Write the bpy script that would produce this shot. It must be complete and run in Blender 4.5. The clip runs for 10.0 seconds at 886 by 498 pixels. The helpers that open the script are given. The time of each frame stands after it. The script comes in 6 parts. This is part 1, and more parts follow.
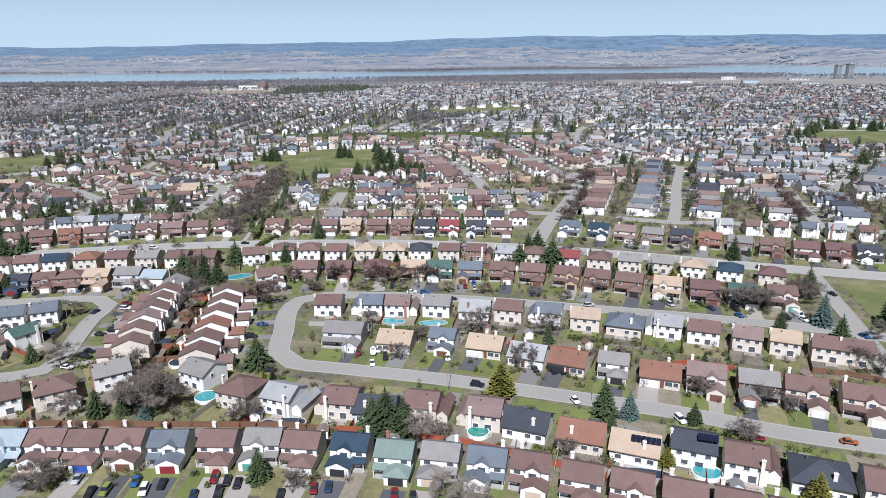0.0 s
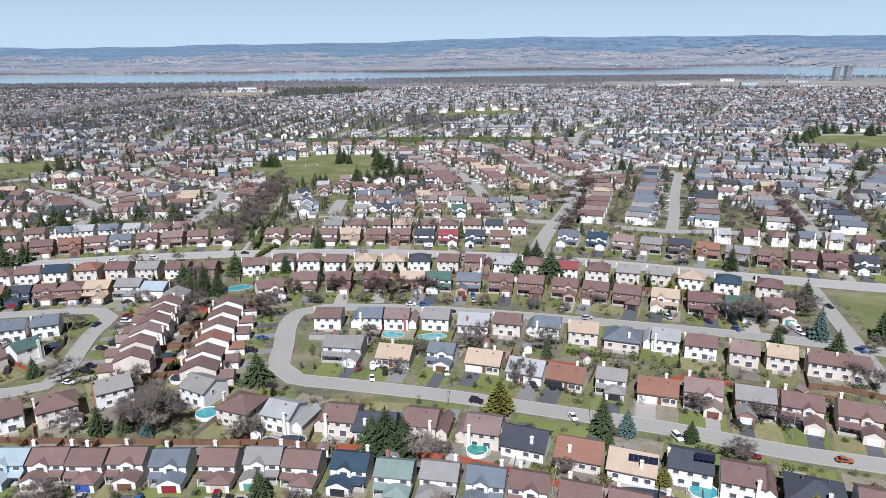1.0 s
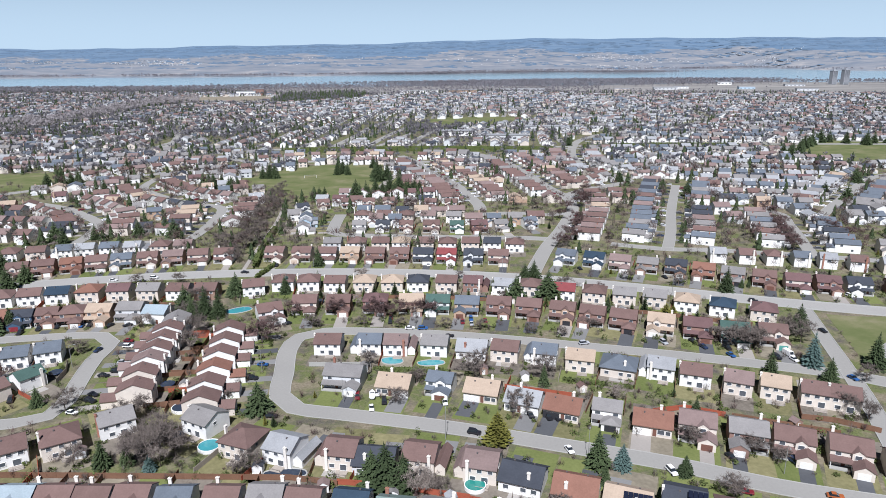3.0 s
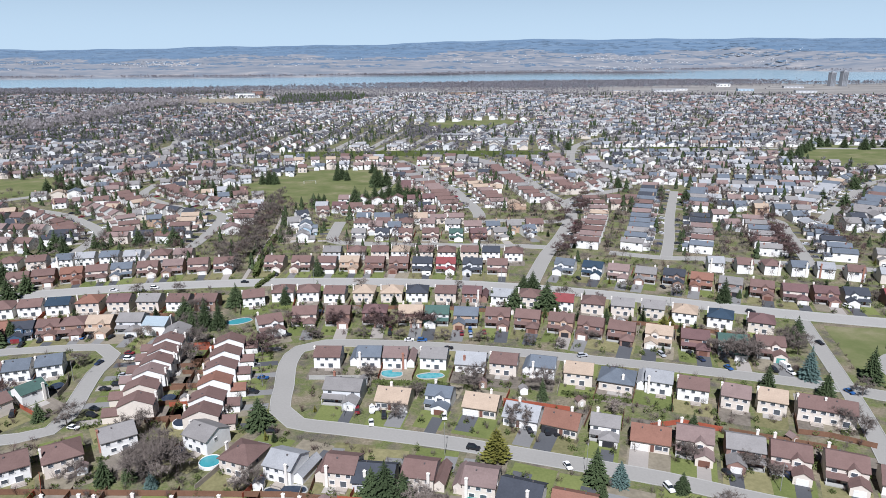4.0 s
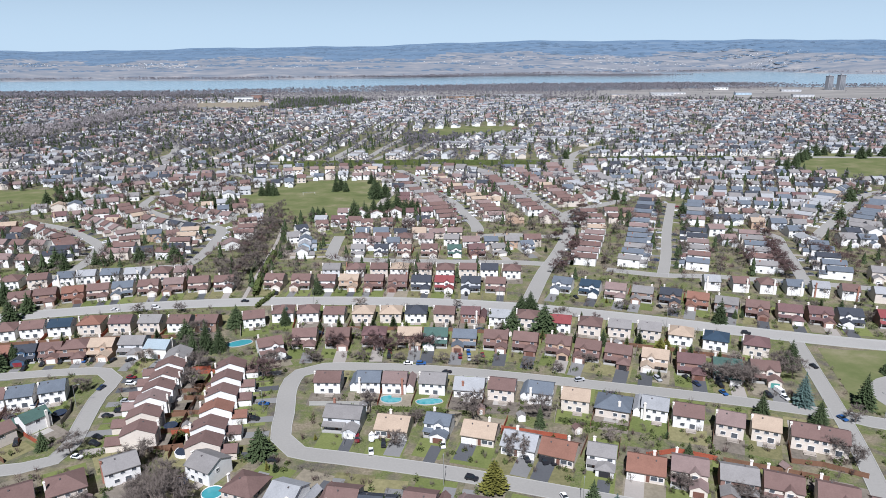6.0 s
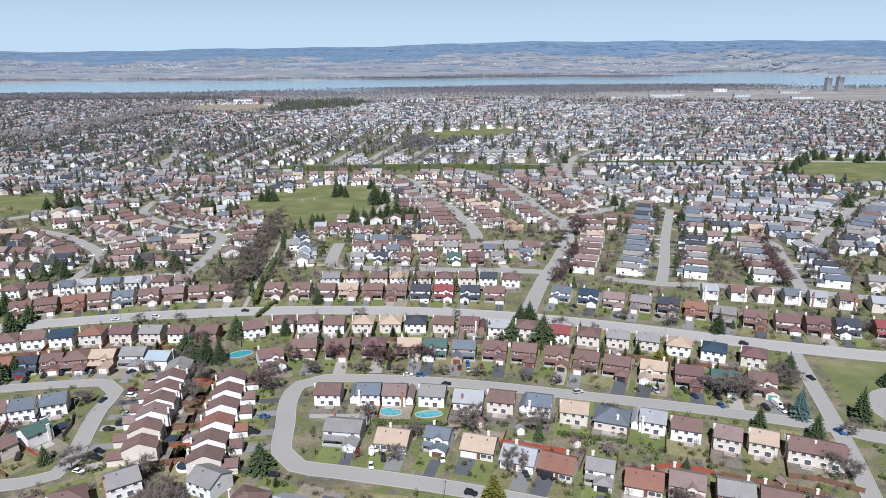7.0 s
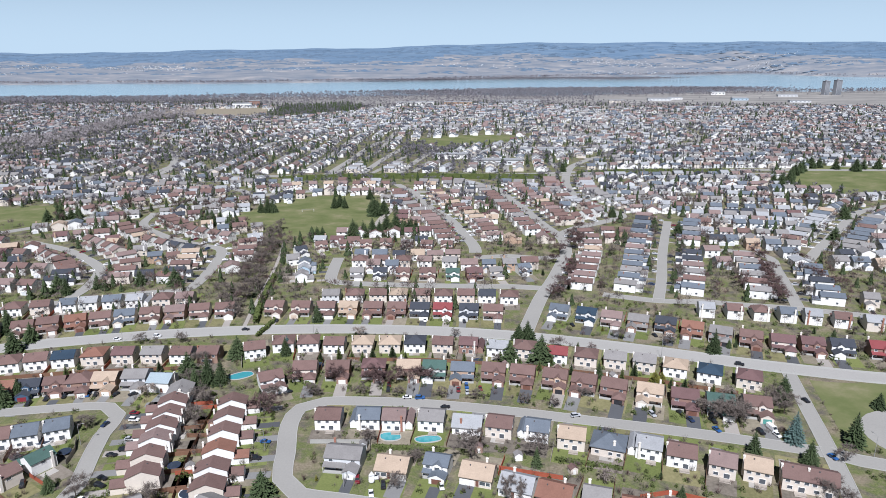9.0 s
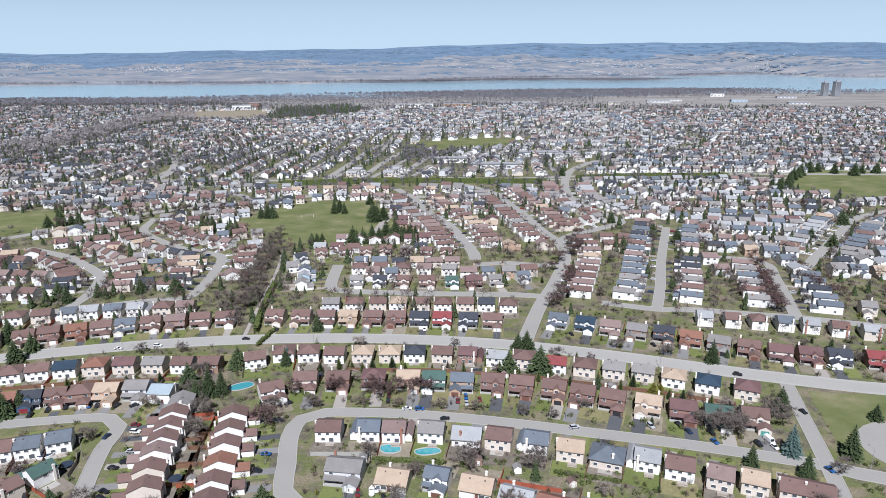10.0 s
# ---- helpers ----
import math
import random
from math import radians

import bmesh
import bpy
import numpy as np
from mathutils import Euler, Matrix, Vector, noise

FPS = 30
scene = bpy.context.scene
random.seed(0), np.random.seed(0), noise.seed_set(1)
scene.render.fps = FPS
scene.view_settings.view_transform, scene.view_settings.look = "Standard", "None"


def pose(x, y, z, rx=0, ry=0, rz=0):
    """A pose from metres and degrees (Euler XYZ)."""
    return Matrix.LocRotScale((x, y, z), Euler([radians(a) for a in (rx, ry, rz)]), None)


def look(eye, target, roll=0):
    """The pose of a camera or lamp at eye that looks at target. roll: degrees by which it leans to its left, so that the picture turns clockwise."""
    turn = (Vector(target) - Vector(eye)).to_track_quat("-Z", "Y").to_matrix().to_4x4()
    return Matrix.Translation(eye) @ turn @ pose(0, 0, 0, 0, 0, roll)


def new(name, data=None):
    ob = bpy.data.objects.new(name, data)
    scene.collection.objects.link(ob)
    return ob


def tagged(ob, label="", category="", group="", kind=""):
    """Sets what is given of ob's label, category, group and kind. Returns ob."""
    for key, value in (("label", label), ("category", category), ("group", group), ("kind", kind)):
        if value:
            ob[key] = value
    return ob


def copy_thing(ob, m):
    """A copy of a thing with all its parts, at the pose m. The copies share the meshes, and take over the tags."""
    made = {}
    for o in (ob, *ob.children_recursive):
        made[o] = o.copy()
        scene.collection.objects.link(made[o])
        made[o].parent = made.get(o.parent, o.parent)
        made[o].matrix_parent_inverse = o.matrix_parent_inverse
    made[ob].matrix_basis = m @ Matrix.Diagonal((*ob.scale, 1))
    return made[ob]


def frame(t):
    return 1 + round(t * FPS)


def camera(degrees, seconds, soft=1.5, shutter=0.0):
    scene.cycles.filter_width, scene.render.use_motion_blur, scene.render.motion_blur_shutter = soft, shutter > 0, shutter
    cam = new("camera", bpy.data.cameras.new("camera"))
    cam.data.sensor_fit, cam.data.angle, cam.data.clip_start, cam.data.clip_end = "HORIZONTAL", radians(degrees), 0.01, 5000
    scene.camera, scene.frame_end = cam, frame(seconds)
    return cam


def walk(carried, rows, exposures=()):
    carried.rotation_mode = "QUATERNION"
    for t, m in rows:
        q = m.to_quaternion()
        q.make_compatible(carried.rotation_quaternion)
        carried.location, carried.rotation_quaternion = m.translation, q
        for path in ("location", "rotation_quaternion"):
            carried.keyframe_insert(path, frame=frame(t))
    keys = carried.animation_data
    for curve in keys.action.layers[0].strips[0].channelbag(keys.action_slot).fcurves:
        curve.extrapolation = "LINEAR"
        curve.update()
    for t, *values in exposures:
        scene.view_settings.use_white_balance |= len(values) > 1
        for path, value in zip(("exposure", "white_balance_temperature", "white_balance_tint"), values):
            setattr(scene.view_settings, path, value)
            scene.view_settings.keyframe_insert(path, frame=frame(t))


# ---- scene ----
# Camera: a drone that climbs straight up. Rows: seconds, height, pitch, yaw, lean to the right.
cam = camera(66.7, 10.0, soft=0.75)
CLIMB = [
    (0.0, 88.0, -16.38, 0.0, 0.527), (1.0, 92.91, -16.379, -0.085, 0.499), (2.0, 97.83, -16.378, -0.167, 0.474),
    (3.0, 102.76, -16.379, -0.244, 0.453), (4.0, 107.71, -16.381, -0.318, 0.437), (5.0, 112.67, -16.385, -0.388, 0.424),
    (6.0, 117.65, -16.39, -0.454, 0.416), (7.0, 122.64, -16.396, -0.516, 0.412), (8.0, 127.65, -16.403, -0.575, 0.411),
    (9.0, 132.67, -16.412, -0.629, 0.415), (10.0, 137.71, -16.422, -0.68, 0.423),
]


def drone(h, pitch, yaw, lean):
    p, w = radians(pitch), radians(yaw)
    way = Vector((-math.sin(w) * math.cos(p), math.cos(w) * math.cos(p), math.sin(p)))
    eye = Vector((0, 0, h))
    return look(eye, eye + way * 100, -lean)


walk(cam, [(t, drone(h, p, w, r)) for t, h, p, w, r in CLIMB], exposures=[(0.0, 0.5, 5720, 12.8), (10.0, 0.5, 5720, 12.8)])

# World: clear spring day, sun behind the camera and a little to its left.
SUN_FROM = Vector((-0.11, -0.99, 0.0)).normalized()
SUN_UP = radians(52)
world = bpy.data.worlds.new("world")
scene.world = world
world.use_nodes = True
wn = world.node_tree
sky = wn.nodes.new("ShaderNodeTexSky")
sky.sky_type, sky.sun_disc = "NISHITA", False
sky.sun_elevation = SUN_UP
sky.sun_rotation = math.atan2(SUN_FROM.x, SUN_FROM.y)
sky.altitude, sky.air_density, sky.dust_density, sky.ozone_density = 100, 0.6, 0.35, 2.6
bg = wn.nodes["Background"]
bg.inputs["Strength"].default_value = 0.05
mild = wn.nodes.new("ShaderNodeHueSaturation")
mild.inputs["Saturation"].default_value, mild.inputs["Value"].default_value = 1.0, 0.48
wn.links.new(sky.outputs[0], mild.inputs["Color"])
# pale haze that thins out above the horizon
haze = wn.nodes.new("ShaderNodeMix")
haze.data_type = "RGBA"
haze.inputs[7].default_value = (9.0, 11.0, 12.0, 1)
up = wn.nodes.new("ShaderNodeSeparateXYZ")
thin = wn.nodes.new("ShaderNodeMapRange")
thin.interpolation_type = "SMOOTHSTEP"
thin.inputs[1].default_value, thin.inputs[2].default_value, thin.inputs[3].default_value, thin.inputs[4].default_value = 0.0, 0.26, 0.9, 0.0
wn.links.new(wn.nodes.new("ShaderNodeTexCoord").outputs["Generated"], up.inputs[0])
wn.links.new(up.outputs[2], thin.inputs[0])
wn.links.new(thin.outputs[0], haze.inputs[0])
wn.links.new(mild.outputs[0], haze.inputs[6])
wn.links.new(haze.outputs[2], bg.inputs["Color"])
sun = new("sun", bpy.data.lights.new("sun", "SUN"))
sun.data.energy, sun.data.angle, sun.data.color = 5.0, radians(0.53), (1.0, 0.955, 0.89)
sun.matrix_world = look(SUN_FROM * 100 * math.cos(SUN_UP) + Vector((0, 0, 100 * math.sin(SUN_UP))), (0, 0, 0))

# ---- materials ----
def material(name, colour, rough=0.85, fine=4.0, coarse=0.25, vary=0.25, metal=0.0, per_object=0.0, bump=0.0, tint=None, per_island=0.0, spec=0.12):
    """Base colour varied at two scales of noise, by object and by island."""
    m = bpy.data.materials.new(name)
    m.use_nodes = True
    t = m.node_tree
    b = t.nodes["Principled BSDF"]
    b.inputs["Roughness"].default_value, b.inputs["Metallic"].default_value = rough, metal
    b.inputs["Specular IOR Level"].default_value = spec
    geo = t.nodes.new("ShaderNodeNewGeometry")
    pos = geo.outputs["Position"]
    n1, n2 = t.nodes.new("ShaderNodeTexNoise"), t.nodes.new("ShaderNodeTexNoise")
    n1.inputs["Scale"].default_value, n2.inputs["Scale"].default_value = fine, coarse
    n1.inputs["Detail"].default_value, n2.inputs["Detail"].default_value = 3, 4
    for n in (n1, n2):
        t.links.new(pos, n.inputs["Vector"])
    add = t.nodes.new("ShaderNodeMath")
    add.operation = "ADD"
    t.links.new(n1.outputs["Fac"], add.inputs[0])
    t.links.new(n2.outputs["Fac"], add.inputs[1])
    last = add.outputs[0]
    centre, swing = 1.0, 0.6
    for amount, node, out in ((per_object, "ShaderNodeObjectInfo", "Random"), (per_island, "ShaderNodeNewGeometry", "Random Per Island")):
        if amount:
            src = t.nodes.new(node).outputs[out]
            mul = t.nodes.new("ShaderNodeMath")
            mul.operation = "MULTIPLY_ADD"
            mul.inputs[1].default_value = amount
            t.links.new(src, mul.inputs[0])
            t.links.new(last, mul.inputs[2])
            last = mul.outputs[0]
            centre += amount * 0.5
            swing += amount * 0.5
    ramp = t.nodes.new("ShaderNodeMapRange")
    ramp.inputs["From Min"].default_value, ramp.inputs["From Max"].default_value = centre - swing, centre + swing
    t.links.new(last, ramp.inputs["Value"])
    mix = t.nodes.new("ShaderNodeMix")
    mix.data_type = "RGBA"
    dark = [c * (1 - vary) for c in colour]
    light = [min(1.0, c * (1 + vary)) for c in (tint or colour)]
    mix.inputs["A"].default_value, mix.inputs["B"].default_value = (*dark, 1), (*light, 1)
    t.links.new(ramp.outputs[0], mix.inputs["Factor"])
    t.links.new(mix.outputs["Result"], b.inputs["Base Color"])
    if bump:
        bp = t.nodes.new("ShaderNodeBump")
        bp.inputs["Strength"].default_value, bp.inputs["Distance"].default_value = bump, 0.05
        t.links.new(n1.outputs["Fac"], bp.inputs["Height"])
        t.links.new(bp.outputs[0], b.inputs["Normal"])
    return m


ROOF_TONES = {
    "b": ("brown", (0.148, 0.097, 0.087)), "r": ("rust-brown", (0.20, 0.105, 0.078)), "m": ("maroon-brown", (0.130, 0.080, 0.079)),
    "t": ("tan", (0.35, 0.275, 0.21)), "g": ("grey", (0.205, 0.195, 0.19)), "l": ("pale grey", (0.29, 0.295, 0.305)),
    "s": ("slate-blue", (0.118, 0.135, 0.16)), "k": ("charcoal", (0.052, 0.057, 0.07)), "n": ("navy", (0.034, 0.054, 0.08)),
    "e": ("dark green", (0.065, 0.11, 0.096)), "v": ("grey-green", (0.16, 0.205, 0.19)), "d": ("red", (0.20, 0.058, 0.06)),
    "p": ("taupe", (0.20, 0.147, 0.137)), "a": ("pale blue", (0.27, 0.32, 0.35)),
}
ROOF = {k: material("shingle_" + n.replace(" ", "_").replace("-", "_"), c, 0.92, 2.2, 0.35, 0.30, per_object=0.5, bump=0.4) for k, (n, c) in ROOF_TONES.items()}
WALL_TONES = {
    "w": ("white siding", (0.72, 0.71, 0.69)), "c": ("cream siding", (0.60, 0.54, 0.475)), "y": ("light grey siding", (0.55, 0.56, 0.57)),
    "k": ("red brick", (0.255, 0.16, 0.132)), "o": ("tan brick", (0.42, 0.30, 0.22)), "u": ("pale blue siding", (0.40, 0.50, 0.58)),
    "z": ("dark navy siding", (0.06, 0.10, 0.16)), "h": ("brown siding", (0.27, 0.18, 0.14)),
}
WALL = {k: material("wall_" + n.replace(" ", "_"), c, 0.8, 1.2, 0.3, 0.12, per_object=0.3) for k, (n, c) in WALL_TONES.items()}
DOOR_TONES = {"w": (0.70, 0.69, 0.66), "u": (0.05, 0.10, 0.35), "d": (0.22, 0.03, 0.04), "k": (0.035, 0.035, 0.04), "e": (0.10, 0.28, 0.25), "c": (0.50, 0.40, 0.32), "h": (0.16, 0.08, 0.06)}
DOOR = {k: material("door_paint_" + k, c, 0.55, 3, 0.5, 0.08) for k, c in DOOR_TONES.items()}
TRIM = material("white_trim", (0.72, 0.71, 0.69), 0.6, 3, 0.5, 0.06)
CHIMNEY_PALE = material("pale_chimney", (0.70, 0.66, 0.60), 0.8, 3, 0.5, 0.1, per_object=0.4)
CHIMNEY_BRICK = material("brick_chimney", (0.30, 0.15, 0.11), 0.9, 6, 0.8, 0.25, per_object=0.4)
VENT = material("roof_vent_metal", (0.10, 0.09, 0.09), 0.6, 3, 0.5, 0.1)
GLASS = material("window_glass", (0.075, 0.085, 0.10), 0.08, 1, 0.2, 0.3, spec=0.6)
SOLAR = material("solar_glass", (0.012, 0.015, 0.03), 0.15, 2, 0.4, 0.3, spec=0.5)
ASPHALT = material("worn_asphalt", (0.275, 0.266, 0.248), 0.92, 1.3, 0.04, 0.11, bump=0.0)
ASPHALT_ARTERY = material("pale_asphalt", (0.315, 0.305, 0.288), 0.92, 1.4, 0.05, 0.10, bump=0.2)
DRIVE_DARK = material("sealed_driveway", (0.085, 0.088, 0.095), 0.85, 1.5, 0.15, 0.25, per_object=0.9)
DRIVE_MID = material("worn_driveway", (0.19, 0.188, 0.185), 0.9, 1.5, 0.15, 0.2, per_object=0.8)
DRIVE_PALE = material("concrete_driveway", (0.30, 0.275, 0.25), 0.9, 1.5, 0.15, 0.15, per_object=0.5)
KERB = material("concrete_kerb", (0.34, 0.335, 0.315), 0.9, 2, 0.2, 0.1)
BARK = material("bark", (0.16, 0.13, 0.112), 0.95, 5, 0.6, 0.3, per_object=0.5)
TWIG = material("bare_twigs", (0.135, 0.113, 0.10), 0.95, 1.5, 0.3, 0.22, per_object=0.6)
TWIG_RED = material("red_twigs", (0.105, 0.07, 0.066), 0.95, 1.5, 0.3, 0.25, per_object=0.4)
TWIG_PALE = material("pale_twigs", (0.25, 0.212, 0.185), 0.95, 1.5, 0.3, 0.2, per_object=0.4)
NEEDLE = material("spruce_needles", (0.024, 0.038, 0.019), 0.85, 1.8, 0.4, 0.5, per_object=0.5, tint=(0.056, 0.076, 0.034))
NEEDLE_BLUE = material("blue_spruce_needles", (0.075, 0.115, 0.105), 0.8, 1.8, 0.4, 0.4, per_object=0.3)
NEEDLE_GOLD = material("golden_cedar_needles", (0.15, 0.145, 0.034), 0.8, 1.8, 0.4, 0.45, per_object=0.3)
HEDGE = material("cedar_hedge", (0.085, 0.105, 0.035), 0.85, 1.6, 0.3, 0.45)
WOOD_FENCE = material("fence_wood", (0.17, 0.095, 0.062), 0.9, 3, 0.4, 0.3, per_object=0.4)
WOOD_RED = material("red_stained_wood", (0.30, 0.085, 0.05), 0.9, 3, 0.4, 0.25, per_object=0.4)
WOOD_GREY = material("weathered_wood", (0.34, 0.30, 0.26), 0.9, 3, 0.4, 0.2, per_object=0.4)
POOL_WATER = material("pool_water", (0.06, 0.26, 0.29), 0.05, 0.8, 0.2, 0.15, spec=0.5)
POOL_GREEN = material("green_pool_water", (0.03, 0.20, 0.17), 0.05, 0.8, 0.2, 0.2, spec=0.5)
POOL_COVER = material("dark_pool_cover", (0.03, 0.04, 0.06), 0.4, 1, 0.3, 0.3)
TYRE = material("tyre_rubber", (0.02, 0.02, 0.022), 0.8)
CAR_GLASS = material("car_glass", (0.02, 0.025, 0.03), 0.05, 1, 0.3, 0.2, spec=0.6)
CAR_TONES = {"w": ("white", (0.75, 0.75, 0.75)), "k": ("black", (0.02, 0.02, 0.025)), "g": ("silver", (0.42, 0.43, 0.45)), "r": ("red", (0.17, 0.018, 0.026)), "b": ("blue", (0.03, 0.10, 0.28)), "n": ("dark navy", (0.025, 0.04, 0.09)), "o": ("orange", (0.34, 0.10, 0.03)), "y": ("lime green", (0.19, 0.23, 0.06)), "d": ("dark grey", (0.09, 0.09, 0.10))}
CAR = {k: material("car_paint_" + n.replace(" ", "_"), c, 0.3, 1, 0.3, 0.04, metal=0.0, spec=0.6) for k, (n, c) in CAR_TONES.items()}


def ground_material():
    """Spring lawns: green, straw and bare earth, mixed at three scales."""
    m = bpy.data.materials.new("spring_grass")
    m.use_nodes = True
    t = m.node_tree
    b = t.nodes["Principled BSDF"]
    b.inputs["Roughness"].default_value, b.inputs["Specular IOR Level"].default_value = 0.95, 0.1
    pos = t.nodes.new("ShaderNodeNewGeometry").outputs["Position"]

    def grain(scale, lo, hi, detail=4):
        n = t.nodes.new("ShaderNodeTexNoise")
        n.inputs["Scale"].default_value, n.inputs["Detail"].default_value = scale, detail
        t.links.new(pos, n.inputs["Vector"])
        r = t.nodes.new("ShaderNodeMapRange")
        r.inputs["From Min"].default_value, r.inputs["From Max"].default_value = lo, hi
        t.links.new(n.outputs["Fac"], r.inputs["Value"])
        return r.outputs[0]

    def blend(fac, a, c):
        x = t.nodes.new("ShaderNodeMix")
        x.data_type = "RGBA"
        for socket, v in (("A", a), ("B", c)):
            if isinstance(v, tuple):
                x.inputs[socket].default_value = (*v, 1)
            else:
                t.links.new(v, x.inputs[socket])
        t.links.new(fac, x.inputs["Factor"])
        return x.outputs["Result"]

    green = blend(grain(1.7, 0.3, 0.7), (0.078, 0.096, 0.034), (0.150, 0.163, 0.066))
    straw = blend(grain(1.1, 0.3, 0.7), (0.135, 0.115, 0.080), (0.24, 0.205, 0.147))
    earth = blend(grain(2.3, 0.3, 0.7), (0.06, 0.053, 0.047), (0.135, 0.12, 0.104))
    c = blend(grain(0.09, 0.45, 0.63, 5), green, straw)
    c = blend(grain(0.13, 0.48, 0.68, 6), c, earth)
    c = blend(grain(0.6, 0.5, 0.8, 3), c, straw)
    t.links.new(c, b.inputs["Base Color"])
    return m


GRASS = ground_material()
LAWN = material("mown_lawn", (0.092, 0.138, 0.040), 0.95, 1.1, 0.022, 0.30, tint=(0.20, 0.20, 0.09), spec=0.1)
LAWN_FRESH = material("fresh_lawn", (0.094, 0.128, 0.036), 0.95, 1.2, 0.12, 0.3, tint=(0.155, 0.168, 0.062), per_object=0.6, spec=0.1)
LAWN_MIXED = material("patchy_lawn", (0.125, 0.128, 0.056), 0.95, 0.8, 0.2, 0.38, tint=(0.20, 0.18, 0.095), per_object=0.5, spec=0.1)
YARD_STRAW = material("straw_yard", (0.15, 0.135, 0.10), 0.95, 0.9, 0.22, 0.35, tint=(0.235, 0.205, 0.155), per_object=0.5, spec=0.1)
YARD_EARTH = material("bare_earth_yard", (0.095, 0.082, 0.067), 0.95, 0.9, 0.25, 0.4, tint=(0.20, 0.175, 0.145), per_object=0.5, spec=0.1)
PAVING = material("patio_paving", (0.33, 0.31, 0.285), 0.9, 1.8, 0.3, 0.2, per_object=0.6)

# ---- geometry helpers ----
class Geo:
    """Collects boxes, roofs and blades; one mesh in the end."""

    def __init__(self):
        self.v, self.f, self.m = [], [], []

    def face(self, pts, mat=0):
        i = len(self.v)
        self.v += [tuple(p) for p in pts]
        self.f.append(tuple(range(i, i + len(pts))))
        self.m.append(mat)

    def solid(self, pts, faces, mat=0):
        i = len(self.v)
        self.v += [tuple(p) for p in pts]
        self.f += [tuple(i + k for k in q) for q in faces]
        self.m += [mat] * len(faces)

    def box(self, x0, x1, y0, y1, z0, z1, mat=0):
        p = [(x0, y0, z0), (x1, y0, z0), (x1, y1, z0), (x0, y1, z0), (x0, y0, z1), (x1, y0, z1), (x1, y1, z1), (x0, y1, z1)]
        self.solid(p, [(3, 2, 1, 0), (4, 5, 6, 7), (0, 1, 5, 4), (1, 2, 6, 5), (2, 3, 7, 6), (3, 0, 4, 7)], mat)

    def gabled_body(self, x0, x1, y0, y1, z0, z1, rise, along="x", mat=0):
        """Walls with the two gable triangles."""
        self.box(x0, x1, y0, y1, z0, z1, mat)
        if along == "x":
            c = (y0 + y1) / 2
            p = [(x0, y0, z1), (x0, y1, z1), (x0, c, z1 + rise), (x1, y0, z1), (x1, y1, z1), (x1, c, z1 + rise)]
        else:
            c = (x0 + x1) / 2
            p = [(x1, y0, z1), (x0, y0, z1), (c, y0, z1 + rise), (x1, y1, z1), (x0, y1, z1), (c, y1, z1 + rise)]
        self.solid(p, [(0, 2, 1), (3, 4, 5), (0, 3, 5, 2), (1, 2, 5, 4)], mat)

    def gable(self, x0, x1, y0, y1, z, rise, along="x", over=0.4, thick=0.2, mat=0):
        """Two roof slabs over a body of that plan."""
        if along == "y":
            a0, a1, b0, b1 = y0, y1, x0, x1
        else:
            a0, a1, b0, b1 = x0, x1, y0, y1
        c, half = (b0 + b1) / 2, (b1 - b0) / 2
        k = rise / half
        for s in (-1, 1):
            e = c + s * (half + over)
            ze = z - over * k
            prof = [(c, z + rise + 0.04), (e, ze + 0.04), (e, ze + 0.04 + thick), (c, z + rise + 0.04 + thick)]
            pts = []
            for a in (a0 - over * 0.6, a1 + over * 0.6):
                pts += [((a, b, h) if along == "x" else (b, a, h)) for b, h in prof]
            fs = [(0, 1, 2, 3), (7, 6, 5, 4), (0, 4, 5, 1), (1, 5, 6, 2), (2, 6, 7, 3), (3, 7, 4, 0)]
            if (s == 1) != (along == "y"):
                fs = [q[::-1] for q in fs]
            self.solid(pts, fs, mat)

    def hip(self, x0, x1, y0, y1, z, rise, over=0.4, mat=0):
        x0, x1, y0, y1, z = x0 - over, x1 + over, y0 - over, y1 + over, z - 0.08
        t = 0.2
        w, d = x1 - x0, y1 - y0
        if w >= d:
            r0, r1 = (x0 + d / 2, (y0 + y1) / 2), (x1 - d / 2, (y0 + y1) / 2)
        else:
            r0, r1 = ((x0 + x1) / 2, y0 + w / 2), ((x0 + x1) / 2, y1 - w / 2)
        p = [(x0, y0, z), (x1, y0, z), (x1, y1, z), (x0, y1, z), (x0, y0, z + t), (x1, y0, z + t), (x1, y1, z + t), (x0, y1, z + t), (*r0, z + t + rise), (*r1, z + t + rise)]
        f = [(3, 2, 1, 0), (0, 1, 5, 4), (1, 2, 6, 5), (2, 3, 7, 6), (3, 0, 4, 7)]
        f += [(4, 5, 9, 8), (5, 6, 9), (6, 7, 8, 9), (7, 4, 8)] if w >= d else [(4, 5, 8), (5, 6, 9, 8), (6, 7, 9), (7, 4, 8, 9)]
        self.solid(p, f, mat)

    def tube(self, a, b, ra, rb, n=5, mat=0):
        a, b = Vector(a), Vector(b)
        d = (b - a).normalized()
        u = d.orthogonal().normalized()
        w = d.cross(u)
        ring = [u * math.cos(6.2832 * k / n) + w * math.sin(6.2832 * k / n) for k in range(n)]
        self.solid([a + q * ra for q in ring] + [b + q * rb for q in ring], [(k, (k + 1) % n, n + (k + 1) % n, n + k) for k in range(n)] + [tuple(range(n))[::-1], tuple(range(n, 2 * n))], mat)

